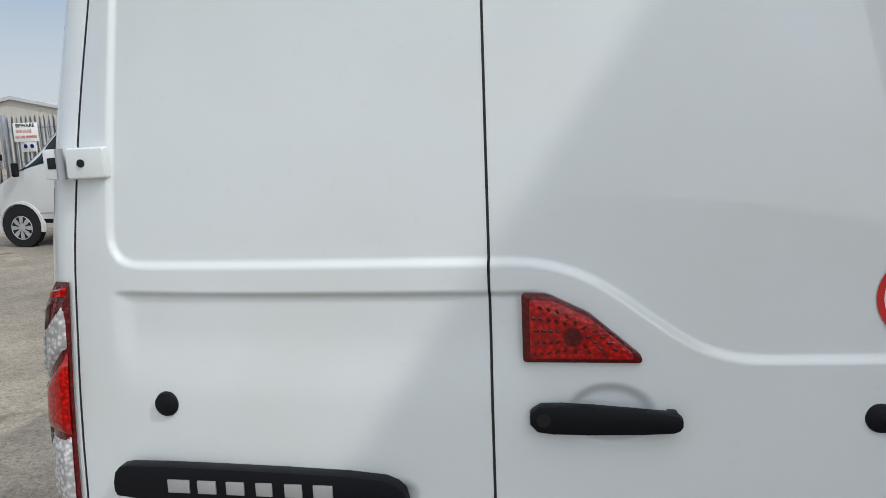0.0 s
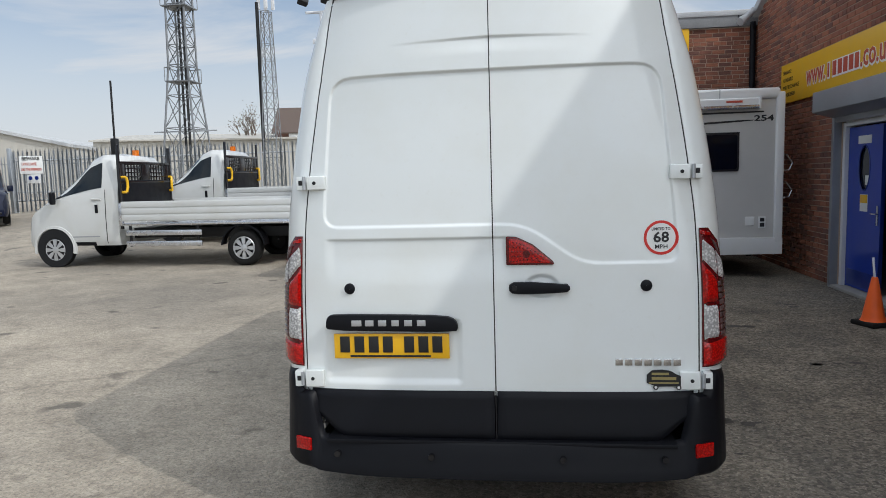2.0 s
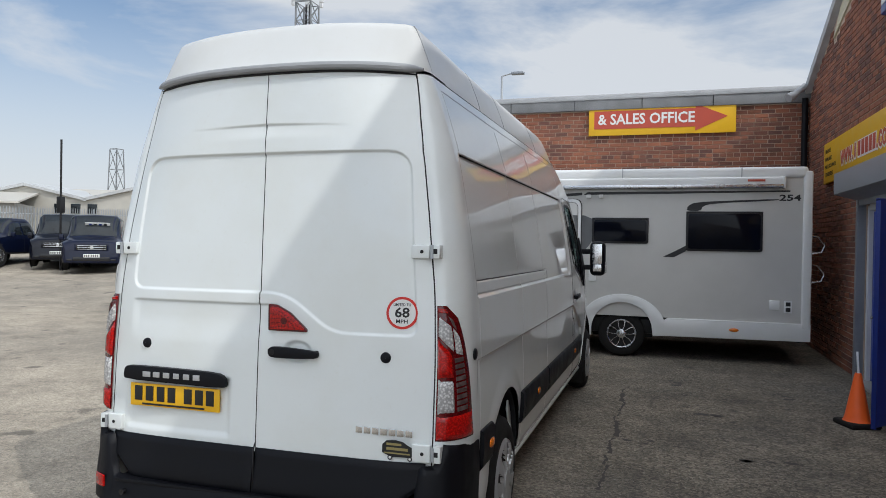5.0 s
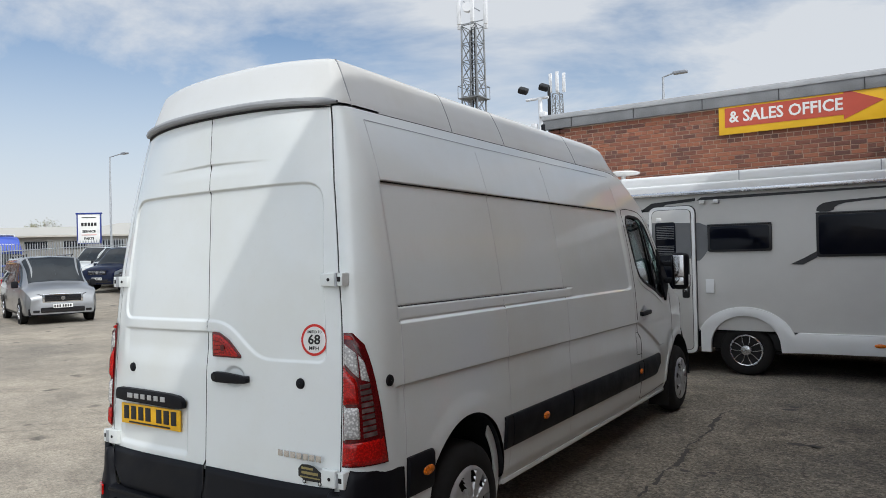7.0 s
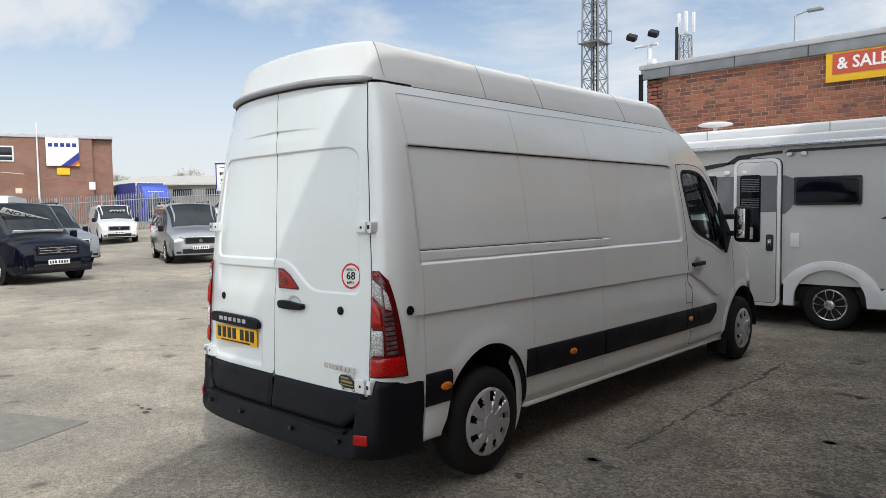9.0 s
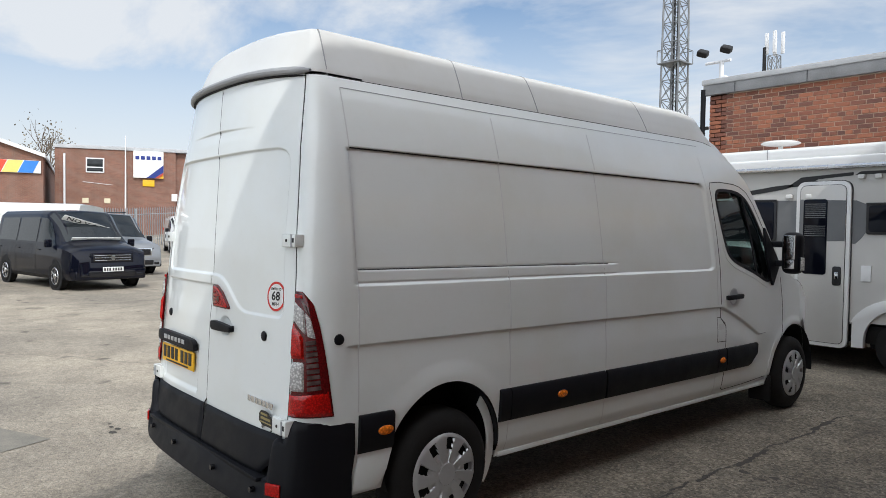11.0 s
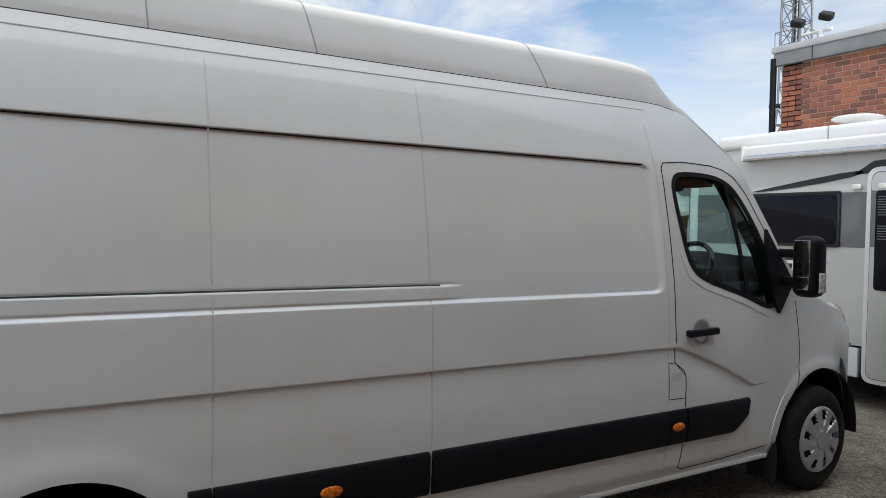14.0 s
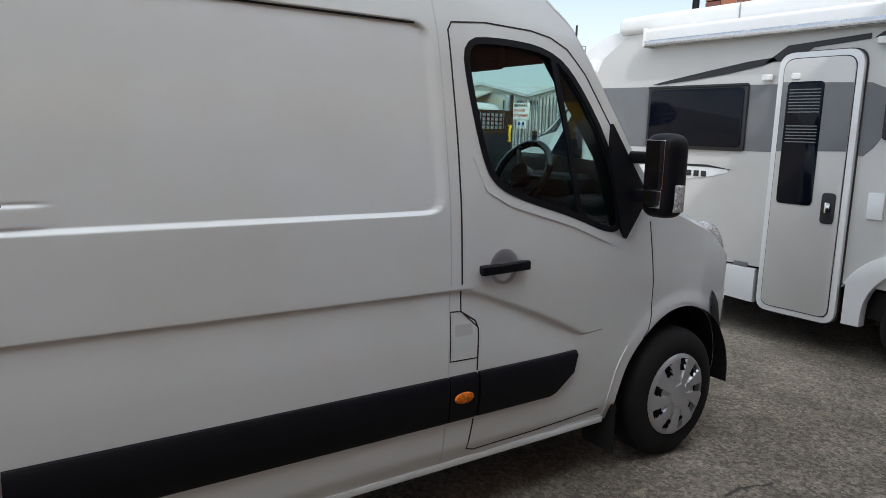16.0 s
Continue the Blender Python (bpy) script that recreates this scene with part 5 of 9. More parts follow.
for sgn in (-1, 1):
    A = np.linspace(0.003, 1.0, 190)
    Zs = np.unique(np.round(np.concatenate([np.arange(0.645, 2.39, 0.0045), [2.39]]), 4))
    AA, ZZ = np.meshgrid(A, Zs, indexing="ij")
    edge = half_width(ZZ, 0.3) - corner_r(ZZ) - 0.006
    X = sgn * AA * edge
    v = np.stack(door_point(X, ZZ), -1).reshape(-1, 3)
    m = len(Zs)
    f = [(i * m + j, i * m + j + 1, (i + 1) * m + j + 1, (i + 1) * m + j) for i in range(len(A) - 1) for j in range(m - 1)]
    if sgn > 0:
        f = [q[::-1] for q in f]
    door = hang("rear_door", mesh_from("rear_door", v, f, WHITE, sharp=60), van, "white rear door with pressed panel")
    # dark gap along the hinge edge
    zz = np.linspace(0.70, 2.38, 40)
    ex = half_width(zz, 0.3) - corner_r(zz) - 0.003
    rows = [np.stack([sgn * (ex + dx), rear_edge(zz) + dy, zz], -1) for dx, dy in ((-0.003, 0.004), (-0.0018, -0.0008), (0.0018, 0.0002), (0.003, 0.008))]
    hang("door_gap", mesh_from("door_gap", np.concatenate(rows), [(k * 40 + i, k * 40 + i + 1, (k + 1) * 40 + i + 1, (k + 1) * 40 + i) for k in range(3) for i in range(39)], GAP), door)
    # hinges
    for hz in (1.585, 0.712):
        hx = float(half_width(np.array(hz), 0.3) - corner_r(hz)) - 0.003
        hy = float(rear_edge(np.array(hz))) - 0.012
        bm = box(-0.042, -0.012, 0, 0.085, 0.026, 0.062 if hz > 1 else 0.078, 0.008, 3)
        box(0.030, 0.0, 0.0, 0.036, 0.05, 0.060 if hz > 1 else 0.072, 0.006, 2, bm)
        bmesh.ops.scale(bm, vec=(sgn, 1, 1), verts=bm.verts)
        bmesh.ops.recalc_face_normals(bm, faces=bm.faces[:])
        h = part("hinge", bm, WHITE, door, "white painted steel hinge", pose(sgn * hx, hy, hz))
        part("hinge_pin", rod((sgn * 0.012, -0.022, -0.03), (sgn * 0.012, -0.022, 0.03), 0.008, 10), STEEL, h)
        part("hinge_slot", box(sgn * 0.028, -0.024, 0.002, 0.018, 0.006, 0.022, 0.002), DARKM, h)
        part("hinge_bolt", rod((sgn * -0.035, -0.022, 0), (sgn * -0.035, -0.0275, 0), 0.008, 10), DARKM, h)
    bp = [float(q) for q in door_point(np.array(sgn * 0.638), np.array(1.114))]
    vs, fs = lathe([(0.0, 0.025), (0.007, 0.023), (0.010, 0.017), (0.011, 0.001)], 24)
    hang("blanking_cap", mesh_from("blanking_cap", vs, fs, BLACKP), door, "black rubber cap", pose(*bp, 0, 0, -90))
    # black lower cladding of the door
    xs = np.linspace(0.006, 0.83, 40)
    zs = np.linspace(0.455, 0.665, 14)
    XX, ZZ = np.meshgrid(xs, zs, indexing="ij")
    low = 0.455 + 0.10 * step01(0.66, 0.83, XX)
    ZZ = low + (ZZ - 0.455) / 0.21 * (0.665 - low)
    e = np.minimum(np.minimum(ZZ - low, 0.665 - ZZ), np.minimum(XX - 0.0, 0.835 - XX))
    Y = rear_y(ZZ) + bow(XX, ZZ) - 0.004 - 0.014 * step01(0.0, 0.022, e) - 0.02 * step01(0.665, 0.46, ZZ)
    v = np.stack([sgn * XX, Y, ZZ], -1).reshape(-1, 3)
    m = len(zs)
    f = [(i * m + j, i * m + j + 1, (i + 1) * m + j + 1, (i + 1) * m + j) for i in range(39) for j in range(13)]
    hang("door_cladding", mesh_from("door_cladding", v, f if sgn < 0 else [q[::-1] for q in f], BLACKP), door, "black plastic lower door cladding")
    if sgn < 0:
        left_door = door
    else:
        right_door = door
# centre gap between the doors
zz = np.linspace(0.46, 2.42, 60)
rows = [np.stack([np.full_like(zz, dx), rear_y(zz) + door_relief(np.zeros_like(zz), zz) + dy - 0.02 * (zz < 0.66), zz], -1) for dx, dy in ((-0.0022, 0.006), (-0.0016, -0.0005), (0.0016, -0.0005), (0.0022, 0.006))]
hang("door_gap", mesh_from("door_gap", np.concatenate(rows), [(k * 60 + i, k * 60 + i + 1, (k + 1) * 60 + i + 1, (k + 1) * 60 + i) for k in range(3) for i in range(59)], GAP), right_door)

# third lamp beside the handle
tri = rounded([(0.056, 1.334), (0.056, 1.210), (0.258, 1.210), (0.256, 1.224), (0.170, 1.298), (0.10, 1.332)], 0.008, 3)
ty = float(rear_y(np.array(1.26))) - 0.002
part("lamp_surround", extrude_poly(tri, 0.012, "XZ", ty - 0.010, 0.0025), DARKRED, right_door, "dark red lamp surround")
inner = [(0.150 + (x - 0.150) * 0.86, 1.262 + (z - 1.262) * 0.84) for x, z in tri]
tl = part("fog_lamp", extrude_poly(inner, 0.008, "XZ", ty - 0.016, 0.002), REDLENS, right_door, "red triangular fog lamp")
cells = bmesh.new()
for k, rad in enumerate((0.026, 0.038, 0.050, 0.062, 0.074)):
    m_ = 9 + 3 * k
    for q in range(m_):
        a = 2 * math.pi * (q + 0.5 * (k % 2)) / m_
        cx, cz = 0.142 + rad * math.cos(a), 1.258 + rad * math.sin(a)
        if float(poly_dist(np.array(cx), np.array(cz), inner)) < -0.006:
            box(0, 0, 0, 0.008, 0.004, 0.0045, 0.001, 1, cells, pose(cx, ty - 0.0165, cz, 0, -math.degrees(a), 0))
part("lens_cells", cells, DARKRED, tl, "ring of small moulded lens cells")["kind"] = "stuff"
part("bulb_holder", rod((0.142, ty - 0.015, 1.258), (0.142, ty - 0.020, 1.258), 0.016, 16), DARKRED, tl)
# handle
hy0 = float(rear_y(np.array(1.11))) - 0.018
hb = extrude_poly(chaikin([(0.066, 1.138), (0.066, 1.092), (0.12, 1.086), (0.30, 1.092), (0.322, 1.10), (0.322, 1.126), (0.28, 1.130), (0.14, 1.140)], 1), 0.026, "XZ", hy0 - 0.012, 0.007)
box(0.305, hy0 + 0.008, 1.112, 0.02, 0.03, 0.032, 0.006, 2, hb)
hd = part("door_handle", hb, BLACKP, right_door, "black plastic rear door handle")
part("key_lock", rod((0.09, hy0 - 0.008, 1.114), (0.09, hy0 - 0.014, 1.114), 0.012, 16), DARKM, hd)
# badge bar over the plate
bar = chaikin([(-0.735, 1.0), (-0.745, 0.957), (-0.735, 0.935), (-0.45, 0.930), (-0.165, 0.926), (-0.155, 0.945), (-0.165, 0.980), (-0.21, 0.998), (-0.45, 1.004), (-0.70, 1.006)], 1)
by = float(rear_y(np.array(0.97))) - 0.002
bb = part("badge_bar", extrude_poly(bar, 0.030, "XZ", by - 0.026, 0.006), BLACKP, left_door, "black plastic badge bar over the plate")
for i, (w, k) in enumerate(((0.052, 0), (0.044, 0), (0.042, 0), (0.038, 0), (0.040, 0), (0.044, 0))):
    part("badge_shape", box(-0.602 + i * 0.0575, by - 0.028, 0.968, w * 0.86, 0.004, 0.026, 0.0015), SILVER, bb)
plate = part("number_plate", box(-0.455, by - 0.008 + 0.004, 0.862, 0.515, 0.008, 0.111, 0.003), YELLOWPLATE, left_door, "yellow rear number plate with dark characters", pose(0, 0, 0, 0, 0.0, 0))
for i, cx in enumerate((-0.218, -0.148, -0.078, -0.010, 0.092, 0.160, 0.226)):
    part("plate_character", box(-0.46 + cx * 0.93, by - 0.0095, 0.870, 0.044, 0.003, 0.072, 0.001), INK, plate)
part("plate_footer", box(-0.46, by - 0.0095, 0.818, 0.36, 0.003, 0.009, 0.001), INK, plate)
# maker badge shapes and dealer sticker on the right door
my = float(rear_y(np.array(0.78))) + 0.008
for i in range(7):
    part("badge_shape", box(0.522 + i * 0.0395, my - 0.003, 0.792, 0.031, 0.006, 0.030, 0.0015), CHROME, right_door)
st = chaikin([(0.635, 0.685), (0.635, 0.755), (0.72, 0.762), (0.765, 0.735), (0.795, 0.728), (0.80, 0.69)], 1)
sticker = part("dealer_sticker", extrude_poly(st, 0.0015, "XZ", my - 0.005), INK, right_door, "black van-shaped dealer sticker with gold lines")
GOLD = simple("gold_print", (0.32, 0.26, 0.10), 0.45, var=0.05)
part("sticker_print", box(0.705, my - 0.0058, 0.722, 0.10, 0.001, 0.012), GOLD, sticker)
part("sticker_print", box(0.705, my - 0.0058, 0.703, 0.12, 0.001, 0.006), GOLD, sticker)
part("sticker_print", box(0.69, my - 0.0058, 0.742, 0.07, 0.001, 0.010), GOLD, sticker)
for cx in (0.672, 0.765):
    sw = part("sticker_wheel", rod((cx, my - 0.0052, 0.684), (cx, my - 0.0065, 0.684), 0.011, 14), INK, sticker)
    part("sticker_hub", rod((cx, my - 0.0066, 0.684), (cx, my - 0.0072, 0.684), 0.006, 12), WHITEPLATE, sw)
# speed limiter sticker, laid on the curved door
sx, sz = 0.703, 1.312
REDINK = simple("red_ink", (0.60, 0.02, 0.012), 0.45, var=0.05)


def lay_on_door(me, off):
    """Bend a flat mesh in the xz plane on to the door."""
    for v in me.vertices:
        v.co.y = float(door_point(np.array(v.co.x), np.array(v.co.z))[1]) - 0.0015 - off + min(0.0, v.co.y)
    return me


def round_sheet(r0, r1, off, material, name):
    vs = [(sx + r * math.cos(a), 0, sz + r * math.sin(a)) for r in np.linspace(r0, r1, 8) for a in np.linspace(0, 2 * math.pi, 49)[:-1]]
    fs = [(k * 48 + i, k * 48 + 48 + i, k * 48 + 48 + (i + 1) % 48, k * 48 + (i + 1) % 48) for k in range(7) for i in range(48)]
    return lay_on_door(mesh_from(name, vs, fs, material), off)


disc = hang("limit_sticker", round_sheet(0.0605, 0.072, 0.0012, REDINK, "limit_sticker"), right_door, "round white and red speed limit sticker")
hang("sticker_field", round_sheet(0.0005, 0.0605, 0.0012, WHITEPLATE, "sticker_field"), disc)
for txt, size, dz, w in (("LIMITED TO", 0.017, 0.036, 0.078), ("68", 0.060, 0.000, 0.066), ("MPH", 0.024, -0.038, 0.052)):
    me = letters(txt, size, 0.0, bold=0.0014 if size > 0.03 else 0.0004, width=w)
    for v in me.vertices:
        v.co = (sx + v.co.x, 0.0, sz + dz + v.co.y)
    me.materials.clear()
    me.materials.append(INK)
    hang("lettering", lay_on_door(me, 0.0028), disc)

# ---- tail lamps ----
def lamp_front(z):
    """The lamp's front outline on the side, in the side's own stations."""
    re = rear_edge(z)
    return 0.13 + (np.interp(z, [0.76, 1.0, 1.2, 1.3, 1.335, 1.35], [0.312, 0.277, 0.245, 0.222, 0.205, 0.19]) - re) / (0.42 - re) * 0.29


for sgn in (1, -1):
    surf = side_point(sgn)
    lamp = None

    def seg(name, q0, q1, z0, z1, mat, lift, label="", parent=None, skew=0.0):
        qq, zs = np.linspace(q0, q1, 9), np.linspace(z0, z1, 12)
        Q, Z = np.meshgrid(qq, zs, indexing="ij")
        Z = Z + skew * (Q - q0)
        y1 = lamp_front(Z)
        Yp = 0.1303 + (y1 - 0.1303) * (Q ** 1.7)
        e = np.minimum(np.minimum(Q - q0, q1 - Q) * 0.2, np.minimum(Z - z0 - skew * (Q - q0), z1 + skew * (Q - q0) - Z))
        L = lift * (0.35 + 0.65 * step01(0, 0.018, e))
        v = np.stack(surf(Yp, Z, L), -1).reshape(-1, 3)
        f = [(i * 12 + j, i * 12 + j + 1, (i + 1) * 12 + j + 1, (i + 1) * 12 + j) for i in range(8) for j in range(11)]
        return hang(name, mesh_from(name, v, [g[::-1] for g in f] if sgn > 0 else f, mat), parent or van, label)

    lamp = seg("tail_lamp", 0.0, 1.0, 0.762, 1.348, DARKRED, 0.016, "tall red and clear tail lamp wrapped round the rear corner")

    def lens(name, quad, mat, lift):
        """A lens over the quad of (q, z) corners: low inner, low outer, high outer, high inner."""
        (a, b, c, d) = [np.array(k, float) for k in quad]
        uu = np.linspace(0, 1, 9)
        U, V = np.meshgrid(uu, np.linspace(0, 1, 12), indexing="ij")
        P = a * ((1 - U) * (1 - V))[..., None] + b * (U * (1 - V))[..., None] + c * (U * V)[..., None] + d * ((1 - U) * V)[..., None]
        Q, Z = P[..., 0], P[..., 1]
        y1 = lamp_front(Z)
        e = np.minimum(np.minimum(U, 1 - U), np.minimum(V, 1 - V))
        v = np.stack(surf(0.1303 + (y1 - 0.1303) * Q ** 1.7, Z, lift * (0.5 + 0.5 * step01(0, 0.15, e))), -1).reshape(-1, 3)
        f = [(i * 12 + j, i * 12 + j + 1, (i + 1) * 12 + j + 1, (i + 1) * 12 + j) for i in range(8) for j in range(11)]
        hang(name, mesh_from(name, v, [g[::-1] for g in f] if sgn > 0 else f, mat), lamp)

    lens("upper_clear_lens", ((0.06, 1.215), (0.56, 1.140), (0.60, 1.262), (0.10, 1.308)), CLEARLENS, 0.024)
    lens("side_clear_lens", ((0.57, 1.138), (0.83, 1.128), (0.78, 1.225), (0.61, 1.262)), CLEARLENS, 0.025)
    lens("side_grey_lens", ((0.61, 1.266), (0.78, 1.230), (0.72, 1.29), (0.50, 1.31)), GREYLENS, 0.022)
    lens("red_stop_lens", ((0.03, 1.035), (0.47, 1.035), (0.47, 1.14), (0.03, 1.205)), REDLENS, 0.028)
    lens("middle_clear_lens", ((0.05, 0.880), (0.47, 0.880), (0.47, 1.028), (0.05, 1.028)), CLEARLENS, 0.024)
    lens("red_lower_lens", ((0.03, 0.770), (0.97, 0.770), (0.95, 0.885), (0.03, 0.868)), REDLENS, 0.023)
    for k in range(9):
        lens("lens_rib", ((0.50, 0.885 + k * 0.0265), (0.84, 0.893 + k * 0.0265), (0.84, 0.916 + k * 0.0265), (0.50, 0.908 + k * 0.0265)), GREYLENS, 0.021)
    lens("lamp_top_lens", ((0.08, 1.318), (0.62, 1.315), (0.60, 1.332), (0.08, 1.338)), REDLENS, 0.020)

# ---- rear bumper ----
path = []
for x, y in ((0.995, 0.43), (0.998, 0.38), (0.995, 0.30), (0.975, 0.20), (0.93, 0.125), (0.87, 0.085), (0.80, 0.065), (0.70, 0.050), (0.5, 0.035), (0.25, 0.027), (0.0, 0.025)):
    path.append((x, y))
path = path + [(-x, y) for x, y in path[::-1][1:]]
path = dense(chaikin(path, 1, False), 0.012)
prof = [(0.0, 0.04, 0), (0.03, 0.006, 0), (0.10, -0.004, 0), (0.35, 0.0, 0), (0.6, 0.0, 0), (0.9, 0.004, 0), (0.97, 0.012, 0), (1.0, 0.04, 0)]
bv, bf = [], []
for (x, y) in path:
    ax = abs(x)
    top = 0.462 + 0.196 * float(step01(0.785, 0.835, ax)) + 0.090 * float(step01(0.90, 0.935, ax) if y < 0.2 else 1.0)
    bot = 0.285 + 0.02 * float(step01(0.5, 0.95, ax))
    nrm = Vector((x * 0.25 if y < 0.1 else x, y - 0.45, 0)).normalized()
    for k, inset, _ in prof:
        bv.append((x - nrm.x * inset, y - nrm.y * inset - (0.018 if 0.05 < k < 0.5 else 0), bot + (top - bot) * k))
n = len(prof)
for i in range(len(path) - 1):
    for k in range(n - 1):
        bf.append((i * n + k, (i + 1) * n + k, (i + 1) * n + k + 1, i * n + k + 1))
bumper = hang("rear_bumper", mesh_from("rear_bumper", bv, bf, BLACKP, sharp=50), van, "black plastic wrap-round rear bumper with step")
part("bumper_step", box(0, 0.10, 0.452, 1.5, 0.13, 0.02, 0.006), BLACKP, bumper)
for sgn in (1, -1):
    part("reflector", box(0, 0, 0, 0.085, 0.012, 0.058, 0.005), REDLENS, bumper, "red bumper reflector", pose(sgn * 0.862, 0.066, 0.430, 0, 0, sgn * 24))
    for sx_ in (0.28, 0.70):
        part("parking_sensor", rod((sgn * sx_, 0.028 + 0.03 * (sx_ / 0.8) ** 2, 0.395), (sgn * sx_, 0.004 + 0.03 * (sx_ / 0.8) ** 2, 0.395), 0.014, 14), GLOSSB, bumper)
    # white lower quarter behind the bumper
    bm = extrude_poly([(0.42, 0.375), (0.57, 0.375), (0.625, 0.45), (0.66, 0.56), (0.46, 0.56)], 0.02, "YZ", 0.968 if sgn > 0 else -0.988, 0.003)
    part("lower_quarter", bm, WHITE, van, "white lower rear quarter")

# ---- wheels, arches, underside ----
unlean = LEAN.inverted()
for wy, wx in ((1.02, 0.875), (5.36, 0.875)):
    for sgn in (1, -1):
        wheel(van, unlean @ pose(sgn * wx, wy, 0.341, 20 * sgn, 0, 0 if sgn > 0 else 180), 0.341, 0.215, "cap")
for c in (ARCH_R, ARCH_F):
    for sgn in (1, -1):
        aa = np.linspace(-0.08, math.pi + 0.35, 30)
        rows = []
        for x, r in ((0.965, c[2] + 0.004), (0.90, c[2] + 0.006), (0.62, c[2] + 0.01), (0.62, 0.05)):
            rows.append([(sgn * x, c[0] + r * math.cos(a), c[1] + r * math.sin(a) if math.sin(a) > 0 else c[1] + r * 0.9 * math.sin(a)) for a in aa])
        v = [p for r in rows for p in r]
        hang("wheel_arch_liner", mesh_from("wheel_arch_liner", v, [(k * 30 + i, k * 30 + i + 1, (k + 1) * 30 + i + 1, (k + 1) * 30 + i) for k in range(3) for i in range(29)], INTERIOR), van, "dark wheel arch liner")
for sgn in (1, -1):
    fl_ = [(ARCH_R[0] + r * math.cos(a), ARCH_R[1] + r * math.sin(a)) for r, rng in ((ARCH_R[2] - 0.002, np.linspace(-0.62, 0.75, 14)), (ARCH_R[2] - 0.055, np.linspace(0.70, -0.62, 14))) for a in rng]
    part("arch_flange", extrude_poly(fl_, 0.012, "YZ", 0.925 if sgn > 0 else -0.937, 0.003), WHITE, van, "white folded edge inside the wheel arch")
part("mud_flap", box(0.88, 4.90, 0.30, 0.2, 0.012, 0.24, 0.005), RUBBER, van)
part("underside", box(0, 3.0, 0.345, 1.78, 5.4, 0.03, 0.01), DARKM, van, "dark underside of the floor")
for sgn in (1, -1):
    part("sill", box(sgn * 0.925, 3.15, 0.352, 0.05, 3.4, 0.03, 0.01), WHITE, van)
part("fuel_tank", box(0.3, 2.6, 0.27, 0.6, 1.0, 0.16, 0.04), DARKM, van)
part("exhaust", rod((-0.4, 0.6, 0.26), (-0.4, 4.0, 0.26), 0.04, 12), DARKM, van)
part("axle", rod((-0.8, 1.02, 0.32), (0.8, 1.02, 0.32), 0.045, 12), DARKM, van)
# ---- cab ----
part("bulkhead", extrude_poly([(-0.93, 0.45), (0.93, 0.45), (0.93, 1.3), (0.78, 2.1), (0.70, 2.38), (-0.70, 2.38), (-0.78, 2.1), (-0.93, 1.3)], 0.03, "XZ", 3.76), INTERIOR, van, "dark cab bulkhead")
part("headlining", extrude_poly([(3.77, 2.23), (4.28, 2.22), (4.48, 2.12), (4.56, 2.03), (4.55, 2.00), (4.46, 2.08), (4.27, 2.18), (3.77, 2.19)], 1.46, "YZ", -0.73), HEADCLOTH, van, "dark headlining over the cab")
dash = box(0, 5.06, 1.18, 1.74, 0.44, 0.44, 0.09, 4)
box(0.38, 4.98, 1.42, 0.44, 0.24, 0.16, 0.06, 3, dash)
box(0.0, 4.90, 1.05, 0.36, 0.20, 0.50, 0.06, 3, dash)
part("dashboard", dash, INTERIOR, van, "dark grey dashboard")
sw = mesh_from("steering_wheel", *lathe([(0.02 * math.cos(a), 0.185 + 0.017 * math.sin(a)) for a in np.linspace(0, 2 * math.pi, 11)[:-1]], 32, "Z", True), GLOSSB)
swo = hang("steering_wheel", sw, van, "black steering wheel", pose(0.40, 4.74, 1.485, 62, 0, 0))
hb = rod((0, 0, -0.03), (0, 0, 0.02), 0.06, 16)
for a in (0, 2.2, 4.1):
    rod((0, 0, -0.01), (0.18 * math.cos(a), 0.18 * math.sin(a), 0), 0.014, 8, hb)
part("wheel_hub", hb, GLOSSB, swo)
part("steering_column", rod((0.40, 4.79, 1.42), (0.40, 5.02, 1.28), 0.04, 12), INTERIOR, van)
for sx_, w in ((0.45, 0.46), (-0.36, 0.82)):
    bm = box(sx_, 4.22, 0.80, w, 0.50, 0.18, 0.06, 4)
    seat = part("cab_seat", bm, FABRIC, van, "dark fabric cab seat")
    part("seat_backrest", box(sx_, 3.95, 1.16, w * 0.98, 0.16, 0.66, 0.06, 4, m=None), FABRIC, seat)
    part("headrest", box(sx_, 3.92, 1.58, 0.28, 0.10, 0.18, 0.05, 4), FABRIC, seat)
    part("seat_box", box(sx_, 4.2, 0.55, w * 0.9, 0.46, 0.36, 0.02), INTERIOR, seat)
part("cab_floor", box(0, 4.5, 0.50, 1.7, 1.5, 0.03, 0.01), INTERIOR, van)
part("sun_visor", box(0.42, 4.40, 2.04, 0.42, 0.04, 0.14, 0.02, m=None), HEADCLOTH, van)
